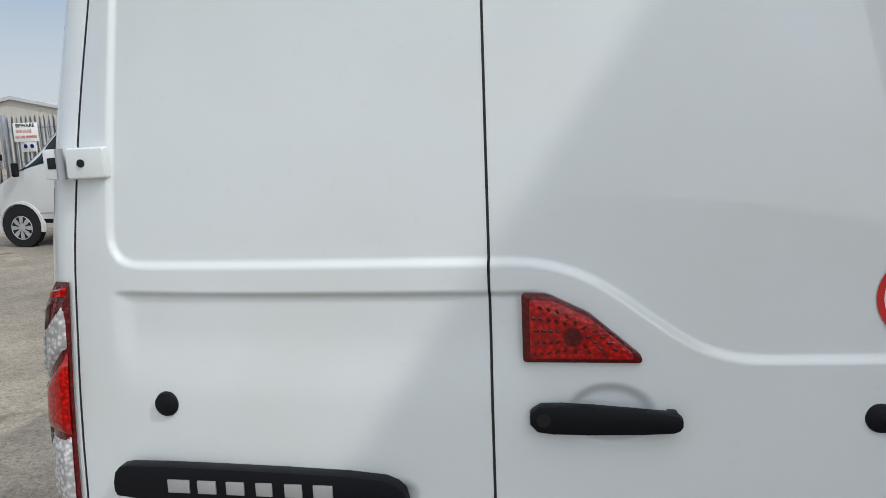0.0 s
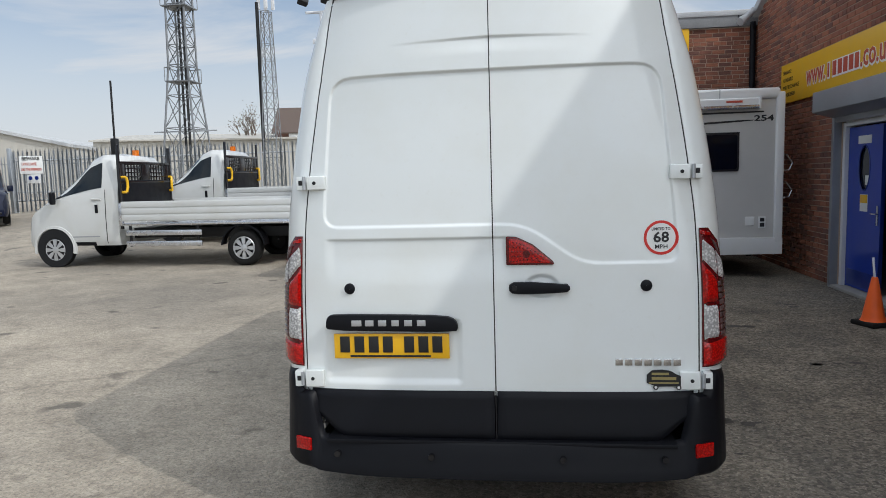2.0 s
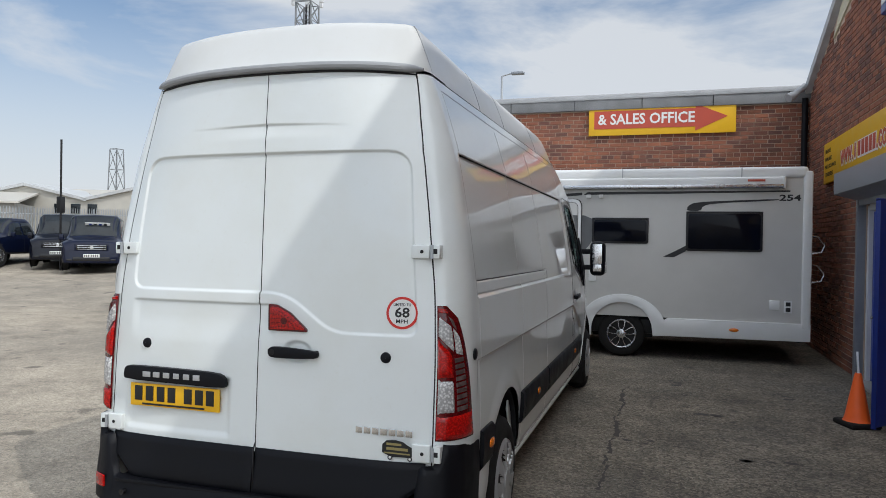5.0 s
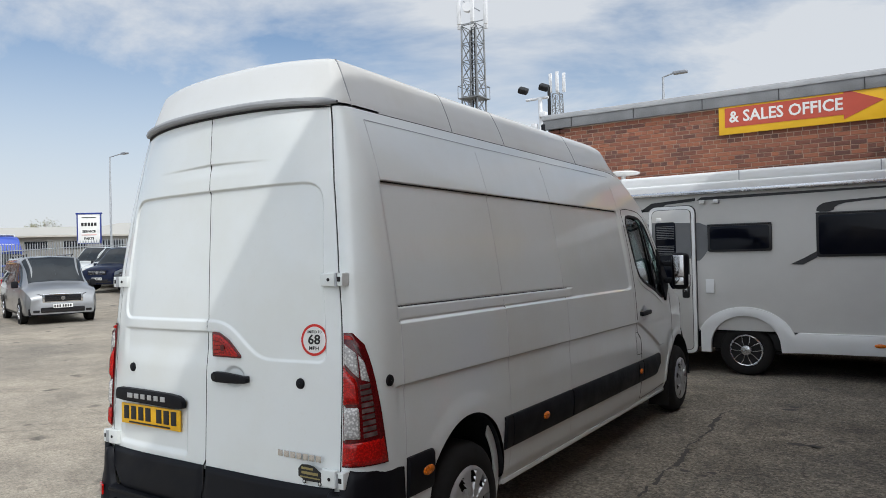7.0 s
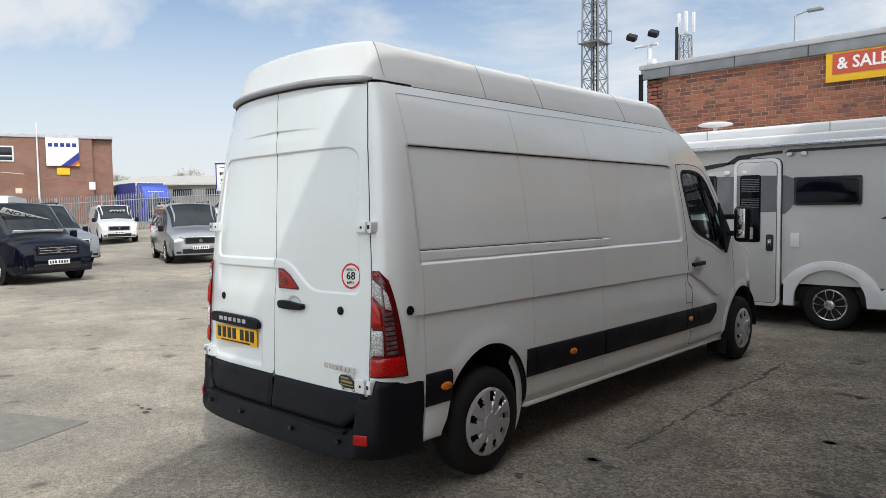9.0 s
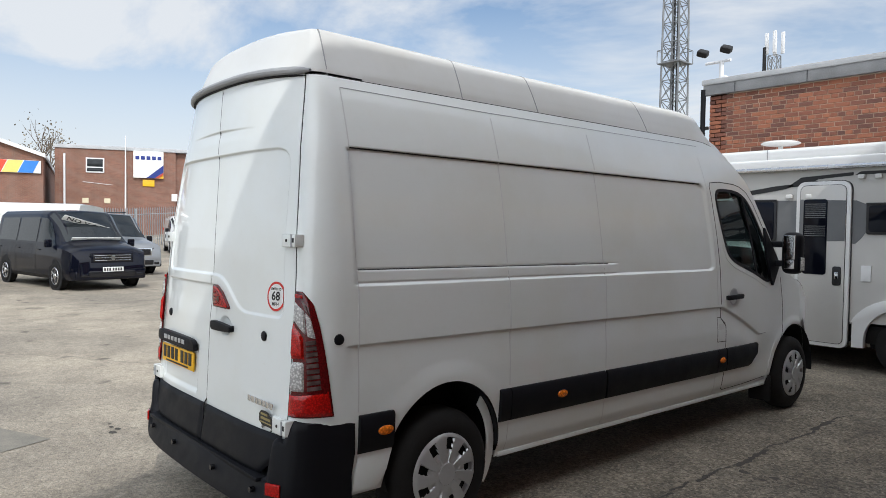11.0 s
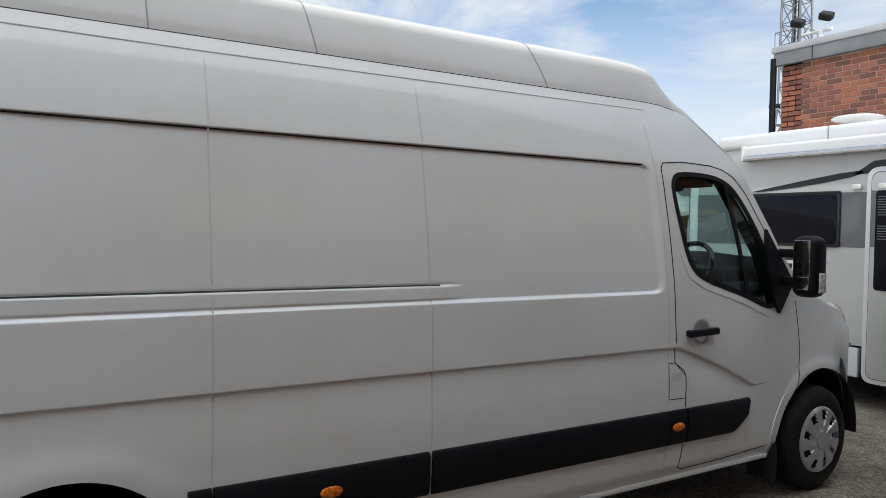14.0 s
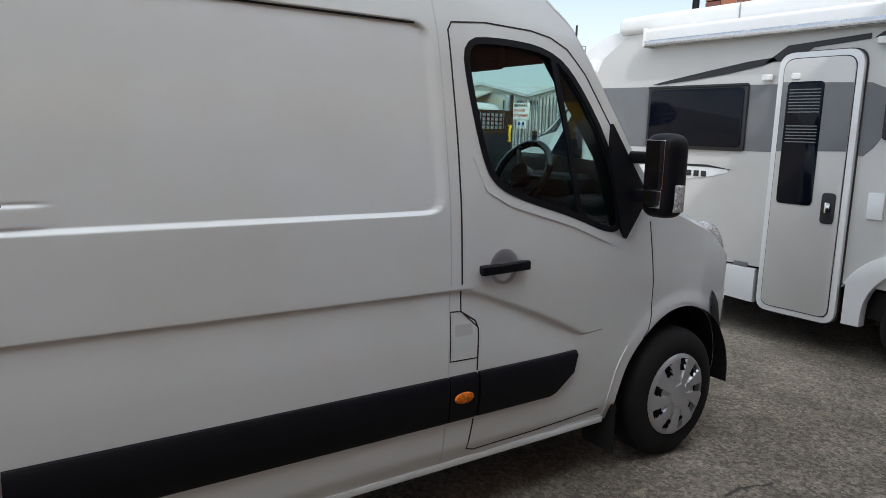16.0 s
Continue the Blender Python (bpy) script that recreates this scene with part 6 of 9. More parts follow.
# left door inner trim, so the far side of the cab reads dark
v, f = sheet(np.arange(3.86, 5.02, 0.03), np.arange(0.5, 2.25, 0.03), lambda y, z: (-(half_width(z, y) - 0.045), y, z), (TOP_HOLE, WINDOW_HOLE))
hang("door_trim", mesh_from("door_trim", v, f, INTERIOR), van, "dark plastic inner door trim")
for sgn in (1, -1):
    zz = np.linspace(1.25, 2.2, 20)
    ya = np.interp(zz, [1.25, 1.58, 2.13, 2.2], [5.0, 4.90, 4.52, 4.45])
    rows = [np.stack([sgn * (half_width(zz, ya) - dx), ya + dy, zz], -1) for dx, dy in ((0.045, -0.16), (0.06, -0.02), (0.13, 0.04), (0.16, 0.02), (0.10, -0.10))]
    hang("pillar_trim", mesh_from("pillar_trim", np.concatenate(rows), [(k * 20 + i, k * 20 + i + 1, (k + 1) * 20 + i + 1, (k + 1) * 20 + i) for k in range(4) for i in range(19)], INTERIOR), van, "dark inner pillar trim")
# mirrors
for sgn in (1, -1):
    bm = box(sgn * 1.125, 4.945, 1.525, 0.165, 0.15, 0.37, 0.072, 7)
    mir = part("door_mirror", bm, BLACKP, van, "black twin-glass door mirror on two arms", None)
    part("mirror_glass", box(sgn * 1.125, 4.868, 1.575, 0.10, 0.006, 0.21, 0.02, 3), CHROME, mir)
    part("mirror_glass", box(sgn * 1.125, 4.868, 1.425, 0.09, 0.006, 0.075, 0.015, 3), CHROME, mir)
    part("mirror_arm", box(sgn * 1.00, 4.95, 1.60, 0.16, 0.055, 0.055, 0.018, 3), BLACKP, mir)
    part("mirror_arm", box(sgn * 1.00, 4.95, 1.43, 0.16, 0.055, 0.055, 0.018, 3), BLACKP, mir)
    part("mirror_indicator", box(sgn * 1.203, 4.945, 1.43, 0.03, 0.06, 0.12, 0.012, 3), CLEARLENS, mir, "clear indicator lens")
# nose: bumper, headlamps, grille
v, f = [], []
BUMPER_ROWS = ((0.42, -0.06), (0.44, -0.012), (0.50, 0.004), (0.62, 0.004), (0.80, -0.022), (0.90, -0.040), (0.93, -0.08))
for t in np.linspace(-1.0, 1.0, 41):
    for z, o in BUMPER_ROWS:
        back = max(0.04, ARCH_F[0] + math.sqrt(max(0.0, (ARCH_F[2] + 0.012) ** 2 - max(0.0, z - ARCH_F[1]) ** 2)) - 5.55)
        if z > 0.7:
            back += 0.55 * (z - 0.7)
        x = math.sin(t * math.acos(min(0.95, back / 0.70)))
        r = 1 + o / 0.8
        v.append((0.985 * x * r, 5.55 + 0.70 * math.sqrt(1 - x * x) * r, z))
nr = len(BUMPER_ROWS)
f = [(i * nr + k, (i + 1) * nr + k, (i + 1) * nr + k + 1, i * nr + k + 1) for i in range(40) for k in range(nr - 1)]
hang("front_bumper", mesh_from("front_bumper", v, f, BLACKP), van, "black plastic front bumper")
part("front_panel", box(0, 6.06, 0.92, 1.2, 0.10, 0.30, 0.06, 4), GLOSSB, van, "dark grille")
for sgn in (1, -1):
    bm = bmesh.new()
    bmesh.ops.create_uvsphere(bm, u_segments=20, v_segments=12, radius=1)
    bmesh.ops.scale(bm, vec=(0.10, 0.23, 0.12), verts=bm.verts)
    part("headlamp", bm, CLEARLENS, van, "clear swept-back headlamp", pose(sgn * 0.775, 5.80, 1.09, -38, 0, 25 * sgn))

# ---- motorhome ----
MHB = simple("motorhome_silver", (0.56, 0.55, 0.525), 0.35, metal=0.15, var=0.05, scale=2.0, coat=0.5)
MHW = paint("motorhome_white", (0.76, 0.77, 0.77), 0.05)
MHG = simple("motorhome_grey", (0.14, 0.145, 0.15), 0.4, var=0.08, coat=0.4)
MHPANE = simple("acrylic_pane", (0.004, 0.005, 0.010), 0.05, var=0.15, spec=0.18)
MHK = simple("motorhome_black_decal", (0.014, 0.014, 0.016), 0.35, var=0.1)
MY = 7.77
mh = thing("motorhome", "silver and white coachbuilt motorhome parked before the brick wall", "motorhome", pose(0, 0, 0))


def mh_body():
    arch = [(1.22 + 0.50 * math.cos(a), 0.40 + 0.46 * math.sin(a)) for a in np.linspace(math.pi, 0, 17)]
    out = [(3.66, 0.60), (3.66, 2.60)] + [(-1.30, 2.62), (-1.62, 2.55), (-1.88, 2.38), (-2.02, 2.12), (-2.10, 1.78), (-2.10, 0.60)]
    bm = bmesh.new()
    pts = out
    n = len(pts)
    rows = []
    for y, inset in ((MY, 0.0), (10.05, 0.0)):
        rows.append([bm.verts.new((p[0], y, p[1])) for p in pts])
    bm.faces.new(rows[0])
    bm.faces.new(rows[1][::-1])
    for i in range(n):
        j = (i + 1) % n
        bm.faces.new((rows[0][i], rows[1][i], rows[1][j], rows[0][j]))
    bmesh.ops.recalc_face_normals(bm, faces=bm.faces[:])
    part("body_shell", bm, MHB, mh, "silver-grey body sides", smooth=False)


mh_body()
# roof edge, rear corner posts
roof_e = box(0.98, 8.91, 2.66, 5.32, 2.36, 0.16, 0.06, 4)
part("roof_moulding", roof_e, MHW, mh, "white roof edge")
for i in range(3):
    part("roof_joint", box(-0.4 + i * 1.6, 7.725, 2.66, 0.012, 0.006, 0.15, 0.002), GREYSEAL, mh)
part("corner_post", box(3.64, MY + 0.01, 1.60, 0.12, 0.10, 2.16, 0.035, 3), MHW, mh, "white corner moulding")
part("corner_post", box(-2.0, MY + 0.01, 1.50, 0.10, 0.10, 1.75, 0.03, 3), MHW, mh)
# overcab pod and cab
pod = bmesh.new()
prof = [(-1.45, 2.66), (-1.85, 2.62), (-2.15, 2.48), (-2.42, 2.22), (-2.55, 2.02), (-2.30, 1.90), (-1.9, 1.86)]
prof = chaikin(prof, 2, False)
rows = []
for y, k in ((MY + 0.02, 0.97), (MY - 0.0 + 0.10, 1.0), (9.95, 1.0), (10.03, 0.97)):
    rows.append([pod.verts.new((-1.9 + (x + 1.9) * k, y, 2.2 + (z - 2.2) * k)) for x, z in prof])
for a, b in zip(rows[:-1], rows[1:]):
    for i in range(len(prof) - 1):
        pod.faces.new((a[i], b[i], b[i + 1], a[i + 1]))
pod.faces.new(rows[0])
bmesh.ops.recalc_face_normals(pod, faces=pod.faces[:])
part("overcab_pod", pod, MHW, mh, "white rounded overcab moulding")
part("overcab_decal", extrude_poly(chaikin([(-2.30, 2.10), (-2.20, 2.26), (-1.95, 2.30), (-1.90, 2.08)], 1), 0.006, "XZ", MY + 0.005), MHG, mh)
cab = extrude_poly(rounded([(-2.05, 0.45), (-2.05, 2.0), (-2.45, 1.95), (-2.95, 1.28), (-3.55, 1.12), (-3.75, 0.80), (-3.75, 0.45)], 0.12), 1.9, "XZ", MY + 0.15, 0.03)
part("cab_body", cab, MHW, mh, "white cab")
part("cab_window", extrude_poly(rounded([(-2.12, 1.28), (-2.12, 1.88), (-2.42, 1.84), (-2.80, 1.30)], 0.04), 0.01, "XZ", MY + 0.143), MHPANE, mh)
# skirts with the wheel arch
skirt = [(3.70, 0.36), (3.70, 0.60), (1.86, 0.60)] + [(1.22 + 0.62 * math.cos(a), 0.42 + 0.50 * math.sin(a)) for a in np.linspace(0.3, math.pi - 0.3, 15)] + [(0.66, 0.60), (0.66, 0.30), (0.79, 0.30)] + [(1.22 + 0.43 * math.cos(a), 0.40 + 0.40 * math.sin(a)) for a in np.linspace(math.pi, 0, 17)] + [(1.66, 0.33), (1.85, 0.34)]
part("side_skirt", extrude_poly(skirt, 0.09, "XZ", MY - 0.035, 0.008), MHW, mh, "white skirt with a flared wheel arch")
part("side_skirt", extrude_poly([(-0.06, 0.30), (-0.06, 0.58), (-2.1, 0.62), (-2.1, 0.38)], 0.06, "XZ", MY - 0.025, 0.008), MHW, mh)
part("arch_lining", extrude_poly([(1.22 + 0.45 * math.cos(a), 0.40 + 0.42 * math.sin(a)) for a in np.linspace(-0.3, math.pi + 0.3, 21)], 0.02, "XZ", MY + 0.24), INTERIOR, mh)
part("chassis", box(0.8, 8.9, 0.45, 5.7, 2.0, 0.22, 0.02), DARKM, mh)
wheel(mh, pose(1.22, MY + 0.13, 0.335, 0, 0, -90), 0.335, 0.22, "twin")
wheel(mh, pose(-2.95, MY + 0.28, 0.335, 0, 0, -90), 0.335, 0.22, "twin")
wheel(mh, pose(1.22, 9.85, 0.335, 0, 0, 90), 0.335, 0.22, "twin")
# awning
aw = box(1.02, MY - 0.055, 2.535, 4.64, 0.13, 0.125, 0.035, 4)
awn = part("awning", aw, MHW, mh, "white rolled awning case")
part("awning_rail", box(1.02, MY - 0.085, 2.47, 4.60, 0.10, 0.05, 0.012), ALLOY, awn)
part("awning_end", box(3.33, MY - 0.06, 2.52, 0.03, 0.15, 0.17, 0.02, 3), MHW, awn)
part("awning_end", box(-1.29, MY - 0.06, 2.52, 0.03, 0.15, 0.17, 0.02, 3), MHW, awn)
part("awning_label", box(2.98, MY - 0.123, 2.545, 0.22, 0.004, 0.03, 0.001), SIGNR, awn)
# windows
for x0, x1, z0, z1 in ((2.085, 3.085, 1.565, 2.125), (0.775, 1.575, 1.655, 2.03), (-1.27, -0.27, 1.535, 2.09)):
    w = extrude_poly(rounded([(x0, z0), (x1, z0), (x1, z1), (x0, z1)], 0.035), 0.028, "XZ", MY - 0.026, 0.006)
    win = part("side_window", w, MHK, mh, "black framed window")
    part("window_pane", extrude_poly(rounded([(x0 + 0.03, z0 + 0.03), (x1 - 0.03, z0 + 0.03), (x1 - 0.03, z1 - 0.035), (x0 + 0.03, z1 - 0.035)], 0.04), 0.006, "XZ", MY - 0.032, 0.002), MHPANE, win, "dark acrylic pane")
    part("window_hinge", box((x0 + x1) / 2, MY - 0.03, z1 - 0.012, x1 - x0, 0.02, 0.02, 0.005), MHK, win)
# grey band and black swooshes
part("grey_band", extrude_poly([(-2.08, 1.54), (0.66, 1.54), (0.72, 1.60), (0.80, 1.72), (0.80, 2.00), (0.66, 2.06), (-2.08, 2.10)], 0.004, "XZ", MY - 0.004), MHG, mh, "grey decal band")
part("black_swoosh", extrude_poly(chaikin([(-1.36, 2.09), (-0.9, 2.17), (-0.1, 2.29), (-0.05, 2.24), (-0.6, 2.15)], 1), 0.003, "XZ", MY - 0.007), MHK, mh)
part("black_swoosh", extrude_poly([(-0.16, 2.24), (0.02, 2.36), (0.62, 2.40), (0.62, 2.36), (0.22, 2.33), (0.10, 2.25)], 0.003, "XZ", MY - 0.007), MHK, mh)
part("black_swoosh", extrude_poly([(0.64, 2.365), (0.70, 2.405), (3.42, 2.415), (3.42, 2.395), (1.8, 2.375)], 0.003, "XZ", MY - 0.007), MHK, mh)
part("black_swoosh", extrude_poly(chaikin([(2.09, 2.13), (2.10, 2.20), (2.20, 2.255), (2.6, 2.275), (3.30, 2.30), (3.26, 2.275), (2.45, 2.24), (2.30, 2.20), (2.28, 2.13)], 1), 0.003, "XZ", MY - 0.007), MHK, mh)
part("black_swoosh", extrude_poly([(2.09, 1.64), (2.09, 1.56), (1.93, 1.47), (1.78, 1.475), (1.95, 1.56)], 0.003, "XZ", MY - 0.007), MHK, mh)
part("white_flash", extrude_poly(chaikin([(-1.4, 1.40), (-0.6, 1.40), (-0.33, 1.37), (-0.6, 1.30), (-1.2, 1.24)], 1), 0.003, "XZ", MY - 0.005), MHW, mh)
part("black_swoosh", extrude_poly([(-1.4, 1.405), (-0.6, 1.41), (-0.34, 1.375), (-0.6, 1.39), (-1.4, 1.385)], 0.003, "XZ", MY - 0.008), MHK, mh)
for i in range(3):
    part("decal_shape", box(-0.78 + i * 0.075, MY - 0.01, 1.33, 0.05, 0.004, 0.05, 0.001), MHK, mh)
write("254", 0.115, MHK, mh, pose(3.42, MY - 0.004, 2.31, 90, 0, 0), 0.002, bold=0.003, width=0.27)
# habitation door
fr = rounded([(-0.015, 0.27), (0.615, 0.27), (0.615, 2.30), (-0.015, 2.30)], [0.10, 0.10, 0.12, 0.12])
inn = rounded([(0.035, 0.32), (0.565, 0.32), (0.565, 2.25), (0.035, 2.25)], [0.07, 0.07, 0.09, 0.09])
dr = part("habitation_door", extrude_poly(fr, 0.05, "XZ", MY - 0.045, 0.008), MHW, mh, "silver entrance door in a white surround")
part("door_seal", extrude_poly([(0.30 + (x - 0.30) * 1.02, 1.285 + (z - 1.285) * 1.006) for x, z in inn], 0.008, "XZ", MY - 0.05), MHK, dr)
part("door_seal", extrude_poly([(0.30 + (x - 0.30) * 1.03, 1.285 + (z - 1.285) * 1.008) for x, z in fr], 0.012, "XZ", MY - 0.010), MHK, dr)
part("door_leaf", extrude_poly(inn, 0.012, "XZ", MY - 0.056, 0.004), MHB, dr, "silver door leaf")
part("door_band", extrude_poly([(0.037, 1.55), (0.563, 1.57), (0.563, 2.06), (0.037, 2.08)], 0.003, "XZ", MY - 0.059), MHG, dr)
part("door_pane", extrude_poly(rounded([(0.08, 1.15), (0.36, 1.15), (0.36, 2.08), (0.08, 2.08)], 0.04), 0.010, "XZ", MY - 0.064, 0.003), MHPANE, dr, "dark door window with a blind")
for i in range(14):
    part("blind_slat", box(0.22, MY - 0.0655, 2.02 - i * 0.024 - (0.08 if i > 7 else 0), 0.24, 0.003, 0.008, 0.001), MHG, dr)
part("handle_plate", extrude_poly(rounded([(0.435, 1.03), (0.535, 1.03), (0.535, 1.26), (0.435, 1.26)], 0.03), 0.012, "XZ", MY - 0.068, 0.004), MHK, dr)
part("handle_latch", box(0.485, MY - 0.072, 1.15, 0.04, 0.012, 0.08, 0.008), CHROME, dr)
# lamps, vents, hatches
for x in (-0.11, 0.13, 0.72, 0.90):
    part("awning_lamp", box(x, MY - 0.04, 2.12 if x < 0.5 else 2.34, 0.075, 0.05, 0.055, 0.018, 3), MHW, mh)
part("vent_cover", box(0.79, MY - 0.008, 1.19, 0.11, 0.02, 0.19, 0.006), MHW, mh, "white vent cover")
part("socket_cover", box(3.25, MY - 0.006, 0.84, 0.13, 0.02, 0.13, 0.012), MHW, mh)
sk = part("socket_box", box(3.42, MY - 0.006, 0.82, 0.10, 0.02, 0.17, 0.006), MHW, mh)
for dz in (0.04, -0.035):
    part("socket_hole", box(3.42, MY - 0.018, 0.82 + dz, 0.06, 0.006, 0.055, 0.004), MHK, sk)
bm = bmesh.new()
bmesh.ops.create_uvsphere(bm, u_segments=18, v_segments=8, radius=1)
bmesh.ops.scale(bm, vec=(0.065, 0.012, 0.025), verts=bm.verts)
part("side_marker", bm, AMBER, mh, "amber marker lamp", pose(2.74, MY - 0.04, 0.475))
part("badge_plate", box(-0.20, MY - 0.006, 0.60, 0.13, 0.008, 0.045, 0.003), MHG, mh)
# bike rack hoops on the back
hoop = bmesh.new()
for z0 in (1.15, 1.55):
    pts = [(3.70, 8.0, z0), (3.86, 8.0, z0 + 0.02), (3.90, 8.0, z0 + 0.12), (3.82, 8.0, z0 + 0.24), (3.70, 8.0, z0 + 0.26)]
    for a, b in zip(pts[:-1], pts[1:]):
        rod(a, b, 0.012, 8, hoop)
part("rear_ladder_hoop", hoop, ALLOY, mh)
# roof aerial
bm = bmesh.new()
bmesh.ops.create_uvsphere(bm, u_segments=24, v_segments=10, radius=1)
bmesh.ops.scale(bm, vec=(0.27, 0.27, 0.045), verts=bm.verts)
ra = part("roof_aerial", bm, MHW, mh, "white flat television aerial", pose(-0.75, 8.9, 2.95))
part("aerial_mast", rod((0, 0, -0.3), (0, 0, -0.02), 0.035, 12), MHW, ra)

# ---- parked vehicles ----
NAVY = paint("navy_paint", (0.004, 0.007, 0.024), 0.1, 0.0, 0.6)
BLACKPAINT = paint("black_paint", (0.003, 0.004, 0.010), 0.1, 0.0, 0.6)
SILVERPAINT = paint("silver_paint", (0.27, 0.28, 0.29), 0.06, 0.5)
GREYPAINT = paint("grey_paint", (0.085, 0.095, 0.10), 0.06, 0.4)
BLUEPAINT = paint("royal_blue_paint", (0.015, 0.06, 0.42), 0.06)
WHITE2 = paint("fleet_white", (0.61, 0.62, 0.605), 0.08)
HEADLENS = lens_mat("headlamp_lens", (0.50, 0.51, 0.53), 14.0)


def car_section(st):
    """A function (y, c) -> x, z over the half cross-section: c 0 at the sill, 3 at the waist, 4 at the roof edge, 6 in the middle."""
    a = np.array(st, float)
    yy = np.linspace(a[0, 0], a[-1, 0], 160)
    cols = []
    for k in range(1, 6):
        t = np.interp(yy, a[:, 0], a[:, k])
        t = np.convolve(np.pad(t, 3, mode="edge"), np.ones(7) / 7, "valid")
        cols.append(t)

    def f(y, c):
        zb, zs, zt, w, wt = (np.interp(y, yy, t) for t in cols)
        xs = [w * 0.955, w * 0.995, w, w * 0.975, wt, wt * 0.86, 0 * w]
        zs_ = [zb, zb + 0.10, zb + 0.55 * (zs - zb), zs, zt - 0.10 * np.clip((zt - zs) * 2, 0.1, 1), zt, zt + 0.03]
        i = np.clip(np.floor(c).astype(int), 0, 5)
        t = c - i
        X, Z = np.stack(np.broadcast_arrays(*xs)), np.stack(np.broadcast_arrays(*zs_))
        idx = np.indices(i.shape)
        x0, x1 = X[(i, *idx)], X[(i + 1, *idx)]
        z0, z1 = Z[(i, *idx)], Z[(i + 1, *idx)]
        return x0 + (x1 - x0) * t, z0 + (z1 - z0) * t
    return f


def car_patch(f, y0, y1, c0, c1, lift, sides=(1, -1), ny=16, nc=8, skew=0.0):
    """A raised patch of the body between two stations and two heights, on one or both sides."""
    V, F = [], []
    for s in sides:
        yy, cc = np.linspace(y0, y1, ny), np.linspace(c0, c1, nc)
        Y, C = np.meshgrid(yy, cc, indexing="ij")
        Y = Y + skew * (C - c0) * (Y - y0) / (y1 - y0)
        x, z = f(Y, C)
        e = 0.02
        xa, za = f(Y, np.minimum(C + e, 6))
        xb, zb = f(Y, np.maximum(C - e, 0))
        nx, nz = (za - zb), -(xa - xb)
        nl = np.maximum(1e-6, np.hypot(nx, nz))
        base = len(V)
        V += [tuple(p) for p in np.stack([s * (x + lift * nx / nl), Y, z + lift * nz / nl], -1).reshape(-1, 3)]
        for i in range(ny - 1):
            for j in range(nc - 1):
                q = (base + i * nc + j, base + (i + 1) * nc + j, base + (i + 1) * nc + j + 1, base + i * nc + j + 1)
                F.append(q if s > 0 else q[::-1])
    return V, F


